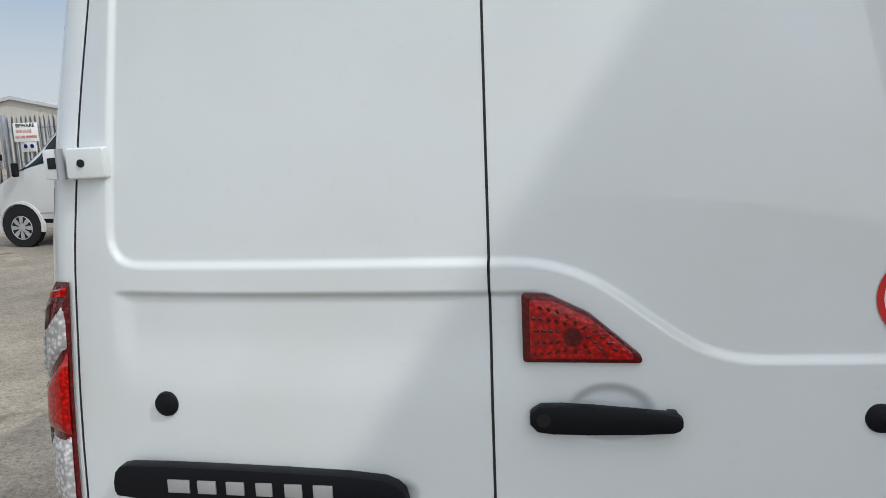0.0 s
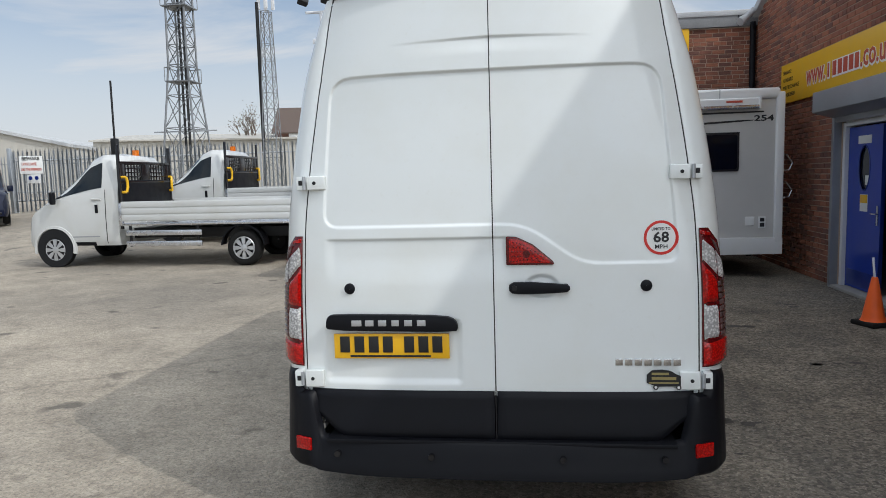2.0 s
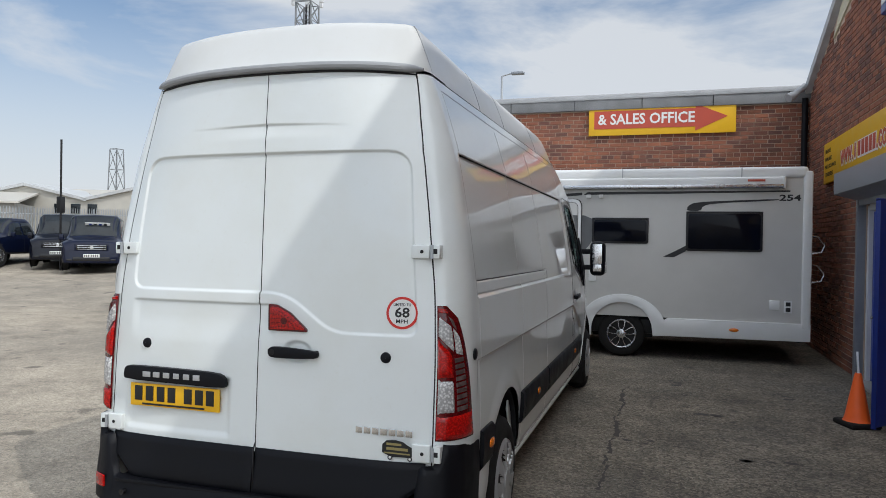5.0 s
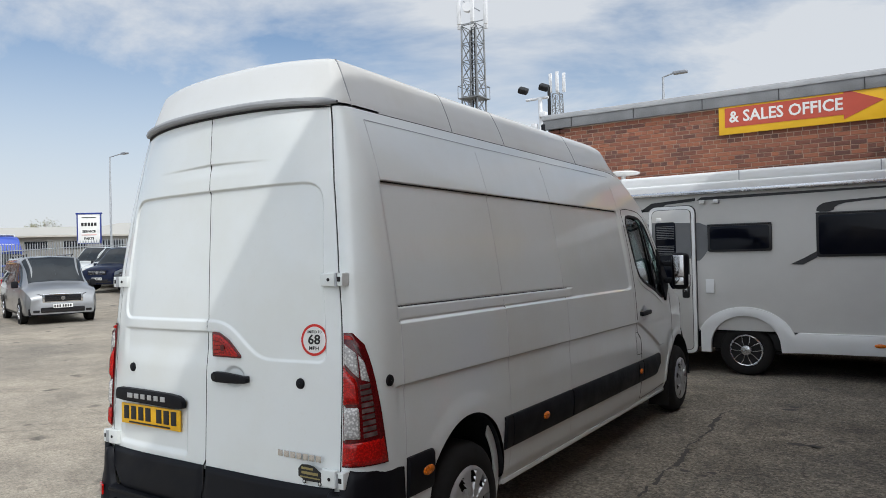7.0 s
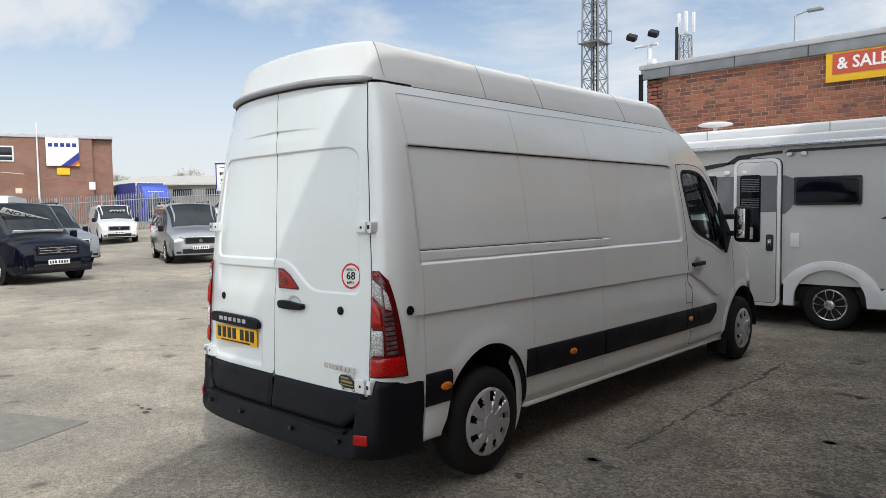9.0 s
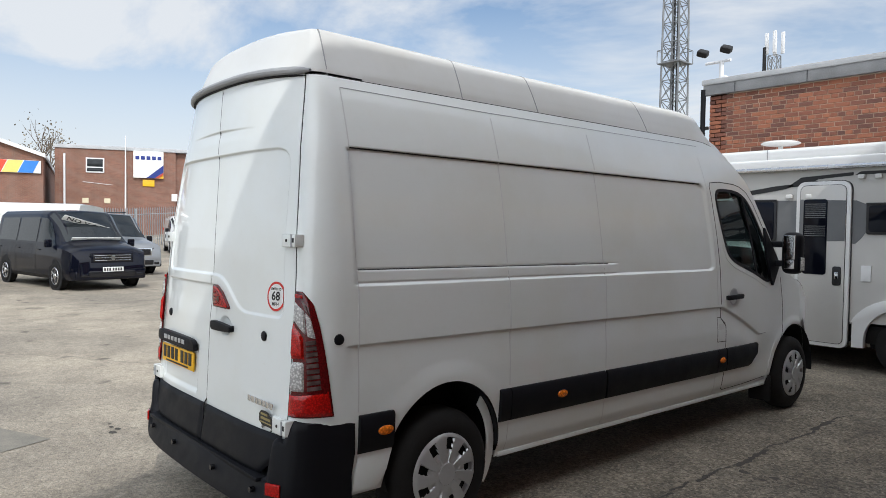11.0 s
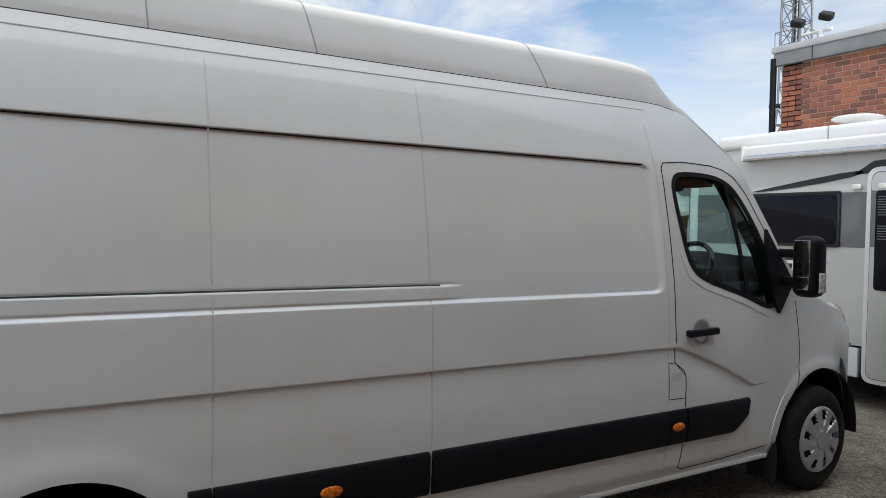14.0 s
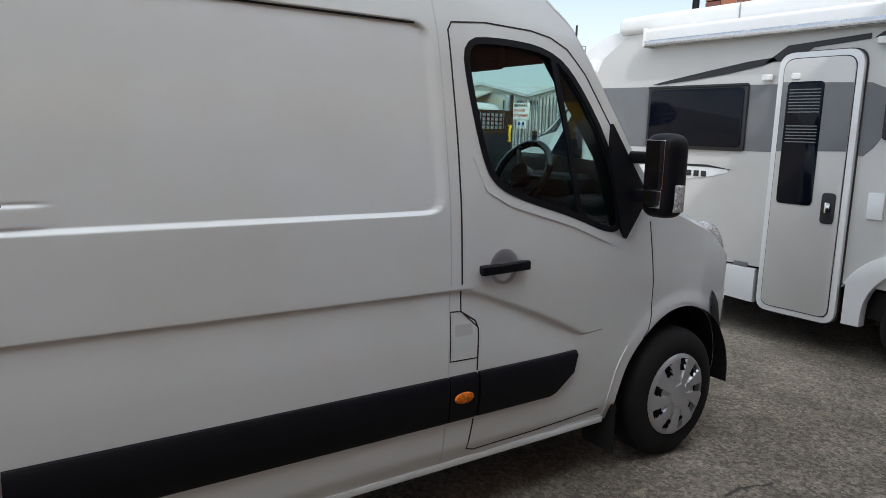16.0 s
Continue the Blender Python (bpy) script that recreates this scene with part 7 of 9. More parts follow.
def car(name, label, cat, st, m, paint_, wheels, glass_, screen_=None, front=None, style="cap", wr=0.33, group="", rear_glass=None, lamps=True, cladding=None):
    """A closed vehicle: st are stations (y, sill, waist, roof, half width, half roof width) from tail to nose."""
    c = thing(name, label, cat, m, group)
    f = car_section(st)
    y0, y1 = st[0][0], st[-1][0]
    ys = np.linspace(y0, y1, 90)
    cs = np.array([0, 0.5, 1, 1.5, 2, 2.5, 3, 3.33, 3.66, 4, 4.35, 4.7, 5, 5.5, 6])
    Y, C = np.meshgrid(ys, cs, indexing="ij")
    x, z = f(Y, C)
    X = np.concatenate([x, -x[:, ::-1][:, 1:]], 1)
    Z = np.concatenate([z, z[:, ::-1][:, 1:]], 1)
    n = X.shape[1]
    v = np.stack([X, np.broadcast_to(ys[:, None], X.shape), Z], -1).reshape(-1, 3)
    fc = [(i * n + j, (i + 1) * n + j, (i + 1) * n + j + 1, i * n + j + 1) for i in range(89) for j in range(n - 1)]
    fc += [tuple(range(n)), tuple(range(89 * n, 90 * n))[::-1], ]
    fc += [(i * n, i * n + n - 1, (i + 1) * n + n - 1, (i + 1) * n) for i in range(89)]
    body = hang("body", mesh_from("body", v, fc, paint_, sharp=45), c, "")
    for (g0, g1, sk) in glass_:
        for s in (1, -1):
            V, F = car_patch(f, g0, g1, 3.12, 3.90, 0.006, (s,), skew=sk)
            hang("side_window", mesh_from("side_window", V, F, CARGLASS), body)
            V, F = car_patch(f, g0 - 0.075, g0 - 0.06, 0.45, 3.05, 0.003, (s,), 2, 12)
            hang("door_gap", mesh_from("door_gap", V, F, GAP), body)
            xh, zh = (float(q) for q in f(np.array(g0 + 0.12), np.array(2.72)))
            part("door_handle", box(s * (xh + 0.012), g0 + 0.12, zh, 0.03, 0.20, 0.035, 0.01), paint_, body)
    for s in (1, -1):
        V, F = car_patch(f, y0 + 0.5, y1 - 0.5, 0.02, 0.75, 0.004, (s,), 20, 3)
        hang("sill_trim", mesh_from("sill_trim", V, F, BLACKP), body)
    if screen_:
        V, F = car_patch(f, screen_[0], screen_[1], 4.05, 6.0, 0.006)
        hang("windscreen", mesh_from("windscreen", V, F, CARGLASS), body)
    for wy in wheels:
        hw_ = float(f(np.array(wy), np.array(1.0))[0])
        for s in (1, -1):
            vs, fs = lathe([(0.0, wr + 0.07), (0.012, wr + 0.055), (0.006, 0.02)], 30)
            hang("wheel_arch", mesh_from("wheel_arch", vs, fs, INTERIOR), body, "", pose(s * (hw_ - 0.005), wy, wr + 0.02, 0, 0, 0 if s > 0 else 180))
            wheel(c, pose(s * (hw_ - 0.09), wy, wr, 0, 0, 0 if s > 0 else 180), wr, 0.22, style)
    if front:
        fy, fw, zb_, zl, zg = front
        fy = y1 - 0.03
        part("lower_intake", box(0, fy + 0.02, zb_ + 0.13, fw * 1.25, 0.06, 0.15, 0.03, 3), GLOSSB, c, "dark lower intake")
        part("grille_frame", box(0, fy + 0.012, zg, fw * 1.16, 0.05, 0.25, 0.04, 3), CHROME if cladding else paint_, c)
        part("front_bumper", box(0, fy - 0.06, zb_ + 0.10, fw * 1.9, 0.14, 0.24, 0.06, 3), BLACKP if cladding else paint_, c)
        gr = part("grille", box(0, fy + 0.015, zg, fw * 1.05, 0.06, 0.20, 0.03, 3), GLOSSB, c, "dark grille")
        for k in range(3):
            part("grille_bar", box(0, fy + 0.047, zg - 0.06 + k * 0.06, fw * 0.98, 0.01, 0.012, 0.004), CHROME if not cladding else BLACKP, gr)
        part("badge_disc", rod((0, fy + 0.04, zg), (0, fy + 0.06, zg), 0.055, 18), CHROME, gr)
        for s in (1, -1):
            if name != "flatbed_truck":
                eye_ = chaikin([(-0.20, -0.075), (0.02, -0.085), (0.16, -0.02), (0.24, 0.115), (0.10, 0.085), (-0.19, 0.015)], 1)
                hl = part("headlamp", extrude_poly([(s * a, b) for a, b in eye_], 0.11, "XZ", -0.06, 0.012), GLOSSB, c, "clear swept-back headlamp", pose(s * fw * 0.74, fy - 0.14, zl - 0.06, -10, 0, -s * 36))
                part("headlamp_lens", extrude_poly([(s * (0.02 + (a - 0.02) * 0.88), 0.01 + (b - 0.01) * 0.80) for a, b in eye_], 0.02, "XZ", 0.038, 0.006), HEADLENS, hl)
            part("fog_lamp", box(s * fw * 0.74, fy + 0.03, zb_ + 0.10, 0.16, 0.03, 0.07, 0.02), GLOSSB, c)
        pl = part("number_plate", box(0, fy + 0.062, zb_ + 0.24, 0.50, 0.012, 0.11, 0.003), WHITEPLATE, c, "white number plate with dark characters")
        for k in range(7):
            part("plate_character", box(-0.19 + k * 0.063 + (0.02 if k > 3 else 0), fy + 0.0695, zb_ + 0.24, 0.04, 0.003, 0.07, 0.001), INK, pl)
        my_ = (screen_[0] + screen_[1]) / 2 + 0.15
        xm, zm = (float(q) for q in f(np.array(my_), np.array(3.05)))
        for s in (1, -1) if name != "flatbed_truck" else ():
            part("door_mirror", box(s * (xm + 0.11), my_ - 0.05, zm + 0.08, 0.17, 0.09, 0.20, 0.04, 3), BLACKP if cladding else paint_, c)
    if lamps:
        for s in (1, -1):
            xr = float(f(np.array(y0 + 0.05), np.array(2.6))[0])
            part("tail_lamp", box(s * (xr - 0.06), y0 + 0.02, st[0][2] - 0.02, 0.13, 0.08, 0.42, 0.03, 3), REDLENS, c)
    if rear_glass:
        part("rear_window", box(0, y0 - 0.004, rear_glass[0], rear_glass[1], 0.02, rear_glass[2], 0.03), CARGLASS, c)
    return c, f, body


def at(x, y, rz):
    return pose(x, y, ground_z(x, y), 0, 0, rz)


MIDVAN = [(-2.45, 0.28, 1.05, 1.86, 0.93, 0.74), (-2.38, 0.26, 1.08, 1.92, 0.96, 0.78), (0.4, 0.26, 1.06, 1.94, 0.965, 0.80), (0.85, 0.26, 1.05, 1.92, 0.965, 0.79), (1.30, 0.26, 1.04, 1.60, 0.96, 0.72), (1.72, 0.26, 1.02, 1.16, 0.955, 0.74), (2.10, 0.26, 0.98, 1.07, 0.945, 0.74), (2.36, 0.26, 0.92, 1.0, 0.92, 0.70), (2.50, 0.27, 0.84, 0.90, 0.87, 0.66), (2.56, 0.31, 0.68, 0.72, 0.78, 0.60)]
SMALLVAN = [(-2.15, 0.26, 1.05, 1.78, 0.88, 0.74), (-2.1, 0.25, 1.08, 1.84, 0.91, 0.78), (0.2, 0.25, 1.06, 1.85, 0.915, 0.78), (0.6, 0.25, 1.05, 1.82, 0.915, 0.76), (1.05, 0.25, 1.04, 1.50, 0.91, 0.70), (1.45, 0.25, 1.02, 1.14, 0.90, 0.72), (1.82, 0.25, 0.97, 1.05, 0.895, 0.70), (2.04, 0.26, 0.90, 0.97, 0.87, 0.66), (2.17, 0.27, 0.82, 0.87, 0.82, 0.62), (2.23, 0.31, 0.66, 0.70, 0.74, 0.56)]
BIGVAN = [(-2.75, 0.32, 1.25, 2.18, 0.97, 0.86), (-2.7, 0.30, 1.28, 2.24, 1.0, 0.88), (0.75, 0.30, 1.26, 2.25, 1.0, 0.88), (1.15, 0.30, 1.24, 2.16, 1.0, 0.84), (1.65, 0.30, 1.22, 1.70, 1.0, 0.78), (2.0, 0.30, 1.18, 1.30, 0.99, 0.78), (2.35, 0.30, 1.08, 1.18, 0.97, 0.76), (2.58, 0.30, 0.98, 1.06, 0.93, 0.72), (2.70, 0.31, 0.88, 0.94, 0.87, 0.66), (2.76, 0.35, 0.72, 0.76, 0.78, 0.60)]
PICKUP4 = [(-2.6, 0.5, 1.04, 1.12, 0.90, 0.80), (-1.0, 0.42, 1.06, 1.14, 0.92, 0.82), (-0.85, 0.42, 1.08, 1.70, 0.92, 0.68), (-0.6, 0.42, 1.08, 1.80, 0.925, 0.70), (0.45, 0.42, 1.08, 1.81, 0.925, 0.70), (0.8, 0.42, 1.08, 1.62, 0.925, 0.66), (1.25, 0.42, 1.07, 1.20, 0.92, 0.74), (2.2, 0.42, 1.02, 1.10, 0.90, 0.74), (2.55, 0.42, 0.90, 0.96, 0.82, 0.66), (2.65, 0.46, 0.72, 0.76, 0.70, 0.55)]
TAXI = [(-2.3, 0.28, 1.0, 1.55, 0.88, 0.70), (-2.1, 0.26, 1.02, 1.80, 0.92, 0.72), (-0.2, 0.26, 1.02, 1.88, 0.93, 0.72), (0.35, 0.26, 1.02, 1.82, 0.93, 0.70), (0.85, 0.26, 1.02, 1.25, 0.92, 0.72), (1.6, 0.26, 0.98, 1.08, 0.90, 0.70), (2.15, 0.26, 0.86, 0.95, 0.84, 0.62), (2.3, 0.3, 0.7, 0.76, 0.72, 0.5)]
MIDGLASS = [(0.52, 1.56, -0.66), (-0.80, 0.42, 0.0), (-2.10, -0.90, 0.0)]


def price_board(c, y, z, w, label="white price boards in the windscreen", rot=-38):
    b = part("price_board", box(0, 0, 0, w, 0.012, 0.16, 0.004), WHITEPLATE, c, label, pose(-0.1, y, z, rot, 0, 0))
    for k in range(4):
        part("board_mark", box(-w * 0.3 + k * w * 0.2, 0.008, 0, w * 0.12, 0.004, 0.07, 0.001), BLUED if k % 2 else INK, b)
    return b


# dark vans facing down the yard
def dark_van(x, y, rz, paint_, label, sticker=True):
    c, f, b = car("mid_van", label, "van", MIDVAN, at(x, y, rz), paint_, (-1.55, 1.62), MIDGLASS, (0.88, 1.72), (2.47, 0.90, 0.28, 0.86, 0.80), "alloy", 0.335, "parked vans")
    if sticker:
        price_board(c, 1.36, 1.60, 0.8)
    return c


vb = dark_van(-16.9, 3.1, -80, BLACKPAINT, "black mid-size van with white lettering across the windscreen", False)
bn = part("screen_banner", box(0, 0, 0, 1.15, 0.008, 0.17, 0.003), WHITEPLATE, vb, "white windscreen banner", pose(0.10, 1.33, 1.62, -46, -16, 0))
write("NO V.A.T", 0.15, INK, bn, pose(0, 0.006, 0, -90, 180, 0), 0.001, bold=0.003, width=0.95)
part("price_board", box(0, 0, 0, 1.2, 0.012, 0.10, 0.003), WHITEPLATE, vb, "", pose(0, 1.70, 1.24, -40, 0, 0))
dark_van(-18.3, 18.1, -140, NAVY, "navy mid-size van with price boards in its windscreen")
dark_van(-20.6, 18.9, -140, BLACKPAINT, "black mid-size van parked beside another", False)
dark_van(-28.2, 18.1, -160, NAVY, "navy mid-size van in a row of parked cars", False)

# silver and grey vans of another make
for x, y, rz, p, lab in ((-19.5, 9.4, -108, SILVERPAINT, "silver crew van with roof bars facing the yard"), (-21.5, 5.05, -80, SILVERPAINT, "silver van half hidden behind a black one"),):
    c, f, b = car("crew_van", lab, "van", MIDVAN, at(x, y, rz), p, (-1.5, 1.6), MIDGLASS, (0.88, 1.72), (2.47, 0.90, 0.28, 0.90, 0.74), "alloy", 0.335, "parked vans", cladding=True)
    for s in (1, -1):
        rb = rod((s * 0.66, -1.9, 2.0), (s * 0.66, 0.5, 2.0), 0.02, 8)
        for yy in (-1.8, -0.6, 0.4):
            rod((s * 0.66, yy, 1.9), (s * 0.66, yy, 2.0), 0.018, 6, rb)
        part("roof_rail", rb, GLOSSB, c)

c, f, b = car("small_van", "small white van by the palisade fence", "van", SMALLVAN, at(-33.0, 12.2, -104), WHITE2, (-1.35, 1.35), [(0.25, 1.30, -0.62)], (0.62, 1.45), (2.15, 0.86, 0.26, 0.86, 0.72), "steel", 0.32, "parked vans", cladding=True)
price_board(c, 1.08, 1.55, 0.7)

# double-cab pickup and taxi in the far row
c, f, b = car("double_cab_pickup", "navy double-cab pickup in the far row", "pickup truck", PICKUP4, at(-23.25, 18.3, -160), NAVY, (-1.6, 1.6), [(0.1, 1.12, -0.55), (-0.75, 0.0, 0.0)], (0.48, 1.22), (2.62, 0.88, 0.46, 0.94, 0.92), "alloy", 0.37)
price_board(c, 0.85, 1.52, 0.6)
c, f, b = car("taxi", "grey hackney taxi in the far row", "taxi", TAXI, at(-25.8, 17.9, -160), GREYPAINT, (-1.45, 1.5), [(-0.1, 0.80, -0.50), (-1.3, -0.25, 0.0)], (0.38, 0.9), (2.25, 0.84, 0.28, 0.86, 0.74), "alloy", 0.33)
price_board(c, 0.62, 1.45, 0.6)

# white crew van with a roof rack, and the navy van beside it
cv, f, b = car("roof_rack_van", "white crew van with a ladder rack on its roof", "van", BIGVAN, at(-16.6, -2.15, 177), WHITE2, (-1.75, 1.75), [(1.02, 1.95, -0.70)], (1.18, 2.0), (2.67, 0.94, 0.32, 1.0, 0.86), "cap", 0.34, "parked vans", cladding=True)
for s in (1, -1):
    V, F = car_patch(f, -1.22, 0.75, 3.05, 3.86, 0.008, (s,))
    hang("side_window", mesh_from("side_window", V, F, CARGLASS), b, "dark side window")
    V, F = car_patch(f, -2.68, -1.25, 0.05, 1.9, 0.012, (s,))
    hang("rear_corner_cladding", mesh_from("rear_corner_cladding", V, F, BLACKP), b)
    V, F = car_patch(f, -2.45, -1.28, 2.78, 2.84, 0.006, (s,), nc=2)
    hang("slide_rail", mesh_from("slide_rail", V, F, GAP), b)
    V, F = car_patch(f, -1.27, -1.255, 0.2, 4.0, 0.004, (s,), 2, 14)
    hang("door_gap", mesh_from("door_gap", V, F, GREYSEAL), b)
    V, F = car_patch(f, -1.2, 1.3, 0.9, 1.35, 0.010, (s,), nc=4)
    hang("rubbing_strip", mesh_from("rubbing_strip", V, F, BLACKP), b)
rk = None
for s in (1, -1):
    bm = rod((s * 0.72, -2.7, 2.52), (s * 0.72, 1.0, 2.52), 0.022, 8)
    rod((s * 0.72, -2.75, 2.36), (s * 0.72, -2.7, 2.52), 0.022, 8, bm)
    q = part("rack_rail", bm, ALLOY, cv, "silver rack rail")
    for yy in (-2.3, -1.6, -0.9, -0.2, 0.5):
        part("rack_foot", box(s * 0.74, yy, 2.36, 0.05, 0.10, 0.16, 0.01), BLACKP, q)
for yy in (-2.3, -1.2, -0.2, 0.6):
    part("rack_bar", rod((-0.74, yy, 2.45), (0.74, yy, 2.45), 0.018, 8), ALLOY, cv)
part("rack_roller", rod((-0.7, -2.78, 2.42), (0.7, -2.78, 2.42), 0.035, 12), BLACKP, cv)
for y0 in (-0.9, 0.45):
    part("roof_hatch", box(0, y0, 2.42, 1.0, 1.1, 0.28, 0.06, 3), WHITE2, cv, "white roof box")
nv, f, b = car("large_van", "navy large van nosing into the yard", "van", BIGVAN, at(-15.6, -3.0, -78), NAVY, (-1.75, 1.75), [(1.02, 1.95, -0.70)], (1.18, 2.0), (2.67, 0.94, 0.32, 1.02, 0.92), "alloy", 0.35, "parked vans", cladding=True)
# white vans behind
for k, (x, y) in enumerate(((-24.0, 2.6), (-27.0, 3.6), (-30.5, 4.6))):
    car("fleet_van", "white panel van in the back row", "van", BIGVAN, at(x, y, 150), WHITE2, (-1.75, 1.75), [(1.02, 1.95, -0.70)], (1.18, 2.0), (2.67, 0.94, 0.32, 1.0, 0.86), "steel", 0.34, "back row vans", (1.62, 0.9, 0.5), cladding=True)
for x, y in ((-31.0, 19.6), (-33.6, 20.0)):
    car("fleet_van", "white mid-size van at the end of the far row", "van", MIDVAN, at(x, y, -160), WHITE2, (-1.55, 1.62), MIDGLASS[:1], (0.88, 1.72), (2.47, 0.90, 0.28, 0.86, 0.76), "steel", 0.33, "back row vans", cladding=True)


# ---- flatbed trucks ----
CABST = [(1.08, 0.42, 1.46, 2.04, 0.90, 0.76), (1.15, 0.42, 1.48, 2.15, 0.925, 0.79), (1.42, 0.42, 1.47, 2.19, 0.93, 0.79), (1.68, 0.42, 1.44, 2.09, 0.93, 0.76), (2.05, 0.42, 1.39, 1.74, 0.93, 0.74), (2.42, 0.42, 1.32, 1.40, 0.925, 0.76), (2.70, 0.41, 1.18, 1.27, 0.915, 0.75), (2.88, 0.40, 1.08, 1.17, 0.895, 0.73), (3.00, 0.40, 0.94, 1.04, 0.86, 0.69), (3.07, 0.42, 0.70, 0.78, 0.79, 0.62)]


def flatbed(m, label):
    c, f, b = car("flatbed_truck", label, "truck", CABST, m, WHITE2, (), [(1.40, 2.44, -0.74)], (1.74, 2.42), (3.05, 0.84, 0.44, 0.92, 0.78), "steel", 0.34, "flatbed trucks", lamps=False)
    for s in (1, -1):
        # the door is smooth here: a grey strip paints in the crease's shade
        V, F = car_patch(f, 1.48, 2.1, 1.15, 1.2, 0.005, (s,), 10, 2)
        hang("door_crease_shade", mesh_from("door_crease_shade", V, F, GREYSEAL), b)
        V, F = car_patch(f, 2.28, 2.56, 3.05, 3.45, 0.010, (s,), 8, 4, -0.3)
        hang("mirror_foot", mesh_from("mirror_foot", V, F, BLACKP), b)
        part("door_handle_cup", box(s * 0.932, 1.52, 1.14, 0.012, 0.06, 0.16, 0.005, 2), BLACKP, b, "black door handle")
        part("door_mirror", box(s * 1.03, 2.36, 1.36, 0.12, 0.07, 0.24, 0.03, 3), BLACKP, c)
        for wy in (2.45, -1.45):
            vs, fs = lathe([(0.0, 0.385), (0.012, 0.375), (0.006, 0.02)], 30)
            if wy > 0:
                hang("wheel_arch", mesh_from("wheel_arch", vs, fs, INTERIOR), b, "", pose(s * 0.925, wy, 0.375, 0, 0, 0 if s > 0 else 180))
                rv = [(s * x, wy + r * math.cos(a), 0.375 + r * math.sin(a)) for a in np.linspace(-0.25, math.pi + 0.25, 25) for x, r in ((0.90, 0.455), (0.943, 0.44), (0.948, 0.395), (0.90, 0.385))]
                hang("arch_flare", mesh_from("arch_flare", rv, [(i * 4 + k, (i + 1) * 4 + k, (i + 1) * 4 + k + 1, i * 4 + k + 1) for i in range(24) for k in range(3)], WHITE2), b, "white flared wheel arch")
            else:
                rv = [(s * x, wy + r * math.cos(a), 0.36 + r * math.sin(a)) for a in np.linspace(0.1, math.pi - 0.1, 15) for x, r in ((0.72, 0.44), (0.97, 0.44), (0.97, 0.415))]
                hang("mudguard", mesh_from("mudguard", rv, [(i * 3 + k, (i + 1) * 3 + k, (i + 1) * 3 + k + 1, i * 3 + k + 1) for i in range(14) for k in range(2)], BLACKP), c, "black mudguard")
            wheel(c, pose(s * 0.83, wy, 0.345, 0, 0, 0 if s > 0 else 180), 0.345, 0.21, "steel")
        # dropside of ribbed alloy planks, side guard rails
        ds = part("dropside", box(s * 1.0, -0.80, 1.08, 0.03, 3.5, 0.38, 0.006), WHITE2, c, "white ribbed dropside")
        for k in range(3):
            part("plank", box(s * 1.016, -0.80, 0.955 + k * 0.125, 0.02, 3.48, 0.105, 0.012), WHITE2, ds)
        part("dropside_post", box(s * 1.0, 0.97, 1.02, 0.05, 0.06, 0.44, 0.006), ALLOY, ds)
        gd = part("side_guard", box(s * 0.97, 0.13, 0.66, 0.025, 1.55, 0.10, 0.008), ALLOY, c, "silver side guard rails")
        part("guard_rail", box(s * 0.97, 0.13, 0.45, 0.025, 1.55, 0.10, 0.008), ALLOY, gd)
        for yy in (0.82, -0.56):
            part("guard_post", box(s * 0.95, yy, 0.62, 0.03, 0.05, 0.46, 0.006), DARKM, gd)
        # headboard posts and grab handles
        part("headboard_post", box(s * 0.94, 0.99, 1.55, 0.05, 0.05, 1.62, 0.006), GLOSSB, c)
        gp = [(s * 0.88, 0.985, 1.74), (s * 0.86, 0.90, 1.74), (s * 0.83, 0.89, 1.66), (s * 0.83, 0.89, 1.54), (s * 0.86, 0.90, 1.45), (s * 0.88, 0.985, 1.45)]
        gh = bmesh.new()
        for p, q in zip(gp, gp[1:]):
            rod(p, q, 0.026, 8, gh)
        part("grab_handle", gh, SIGNY, c, "yellow grab handle")
    part("load_bed", box(0, -0.80, 0.83, 1.98, 3.52, 0.05, 0.006), ALLOY, c)
    part("tailboard", box(0, -2.56, 1.03, 1.98, 0.04, 0.38, 0.006), WHITE2, c)
    part("chassis_rail", box(0, -0.3, 0.62, 0.8, 4.4, 0.2, 0.01), DARKM, c)
    # headboard: steel sheet with punched windows
    hb_ = part("headboard", box(0, 0.99, 1.45, 1.86, 0.03, 0.46, 0.004), BLACKP, c, "black steel headboard with mesh windows")
    part("headboard_bar", box(0, 0.99, 2.02, 1.90, 0.05, 0.05, 0.006), GLOSSB, hb_)
    part("headboard_bar", box(0, 0.99, 1.64, 1.86, 0.04, 0.04, 0.006), GLOSSB, hb_)
    for cx in (-0.46, 0.46):
        for i in range(6):
            part("mesh_bar", box(cx - 0.26 + i * 0.105, 0.99, 1.83, 0.022, 0.02, 0.36, 0.003), GLOSSB, hb_)
        for i in range(5):
            part("mesh_bar", box(cx, 0.99, 1.67 + i * 0.08, 0.56, 0.02, 0.022, 0.003), GLOSSB, hb_)
    part("mesh_bar", box(0, 0.99, 1.83, 0.30, 0.02, 0.38, 0.003), GLOSSB, hb_)
    part("mesh_bar", box(-0.86, 0.99, 1.83, 0.20, 0.02, 0.38, 0.003), GLOSSB, hb_)
    part("mesh_bar", box(0.86, 0.99, 1.83, 0.20, 0.02, 0.38, 0.003), GLOSSB, hb_)
    part("beacon", rod((0.2, 1.3, 2.17), (0.2, 1.3, 2.30), 0.07, 14), AMBER, c, "amber beacon")
    return c


flatbed(at(-6.78, 10.66, 90), "white dropside flatbed truck with a black headboard")
flatbed(at(-6.1, 13.9, 90), "white dropside flatbed truck parked behind another")

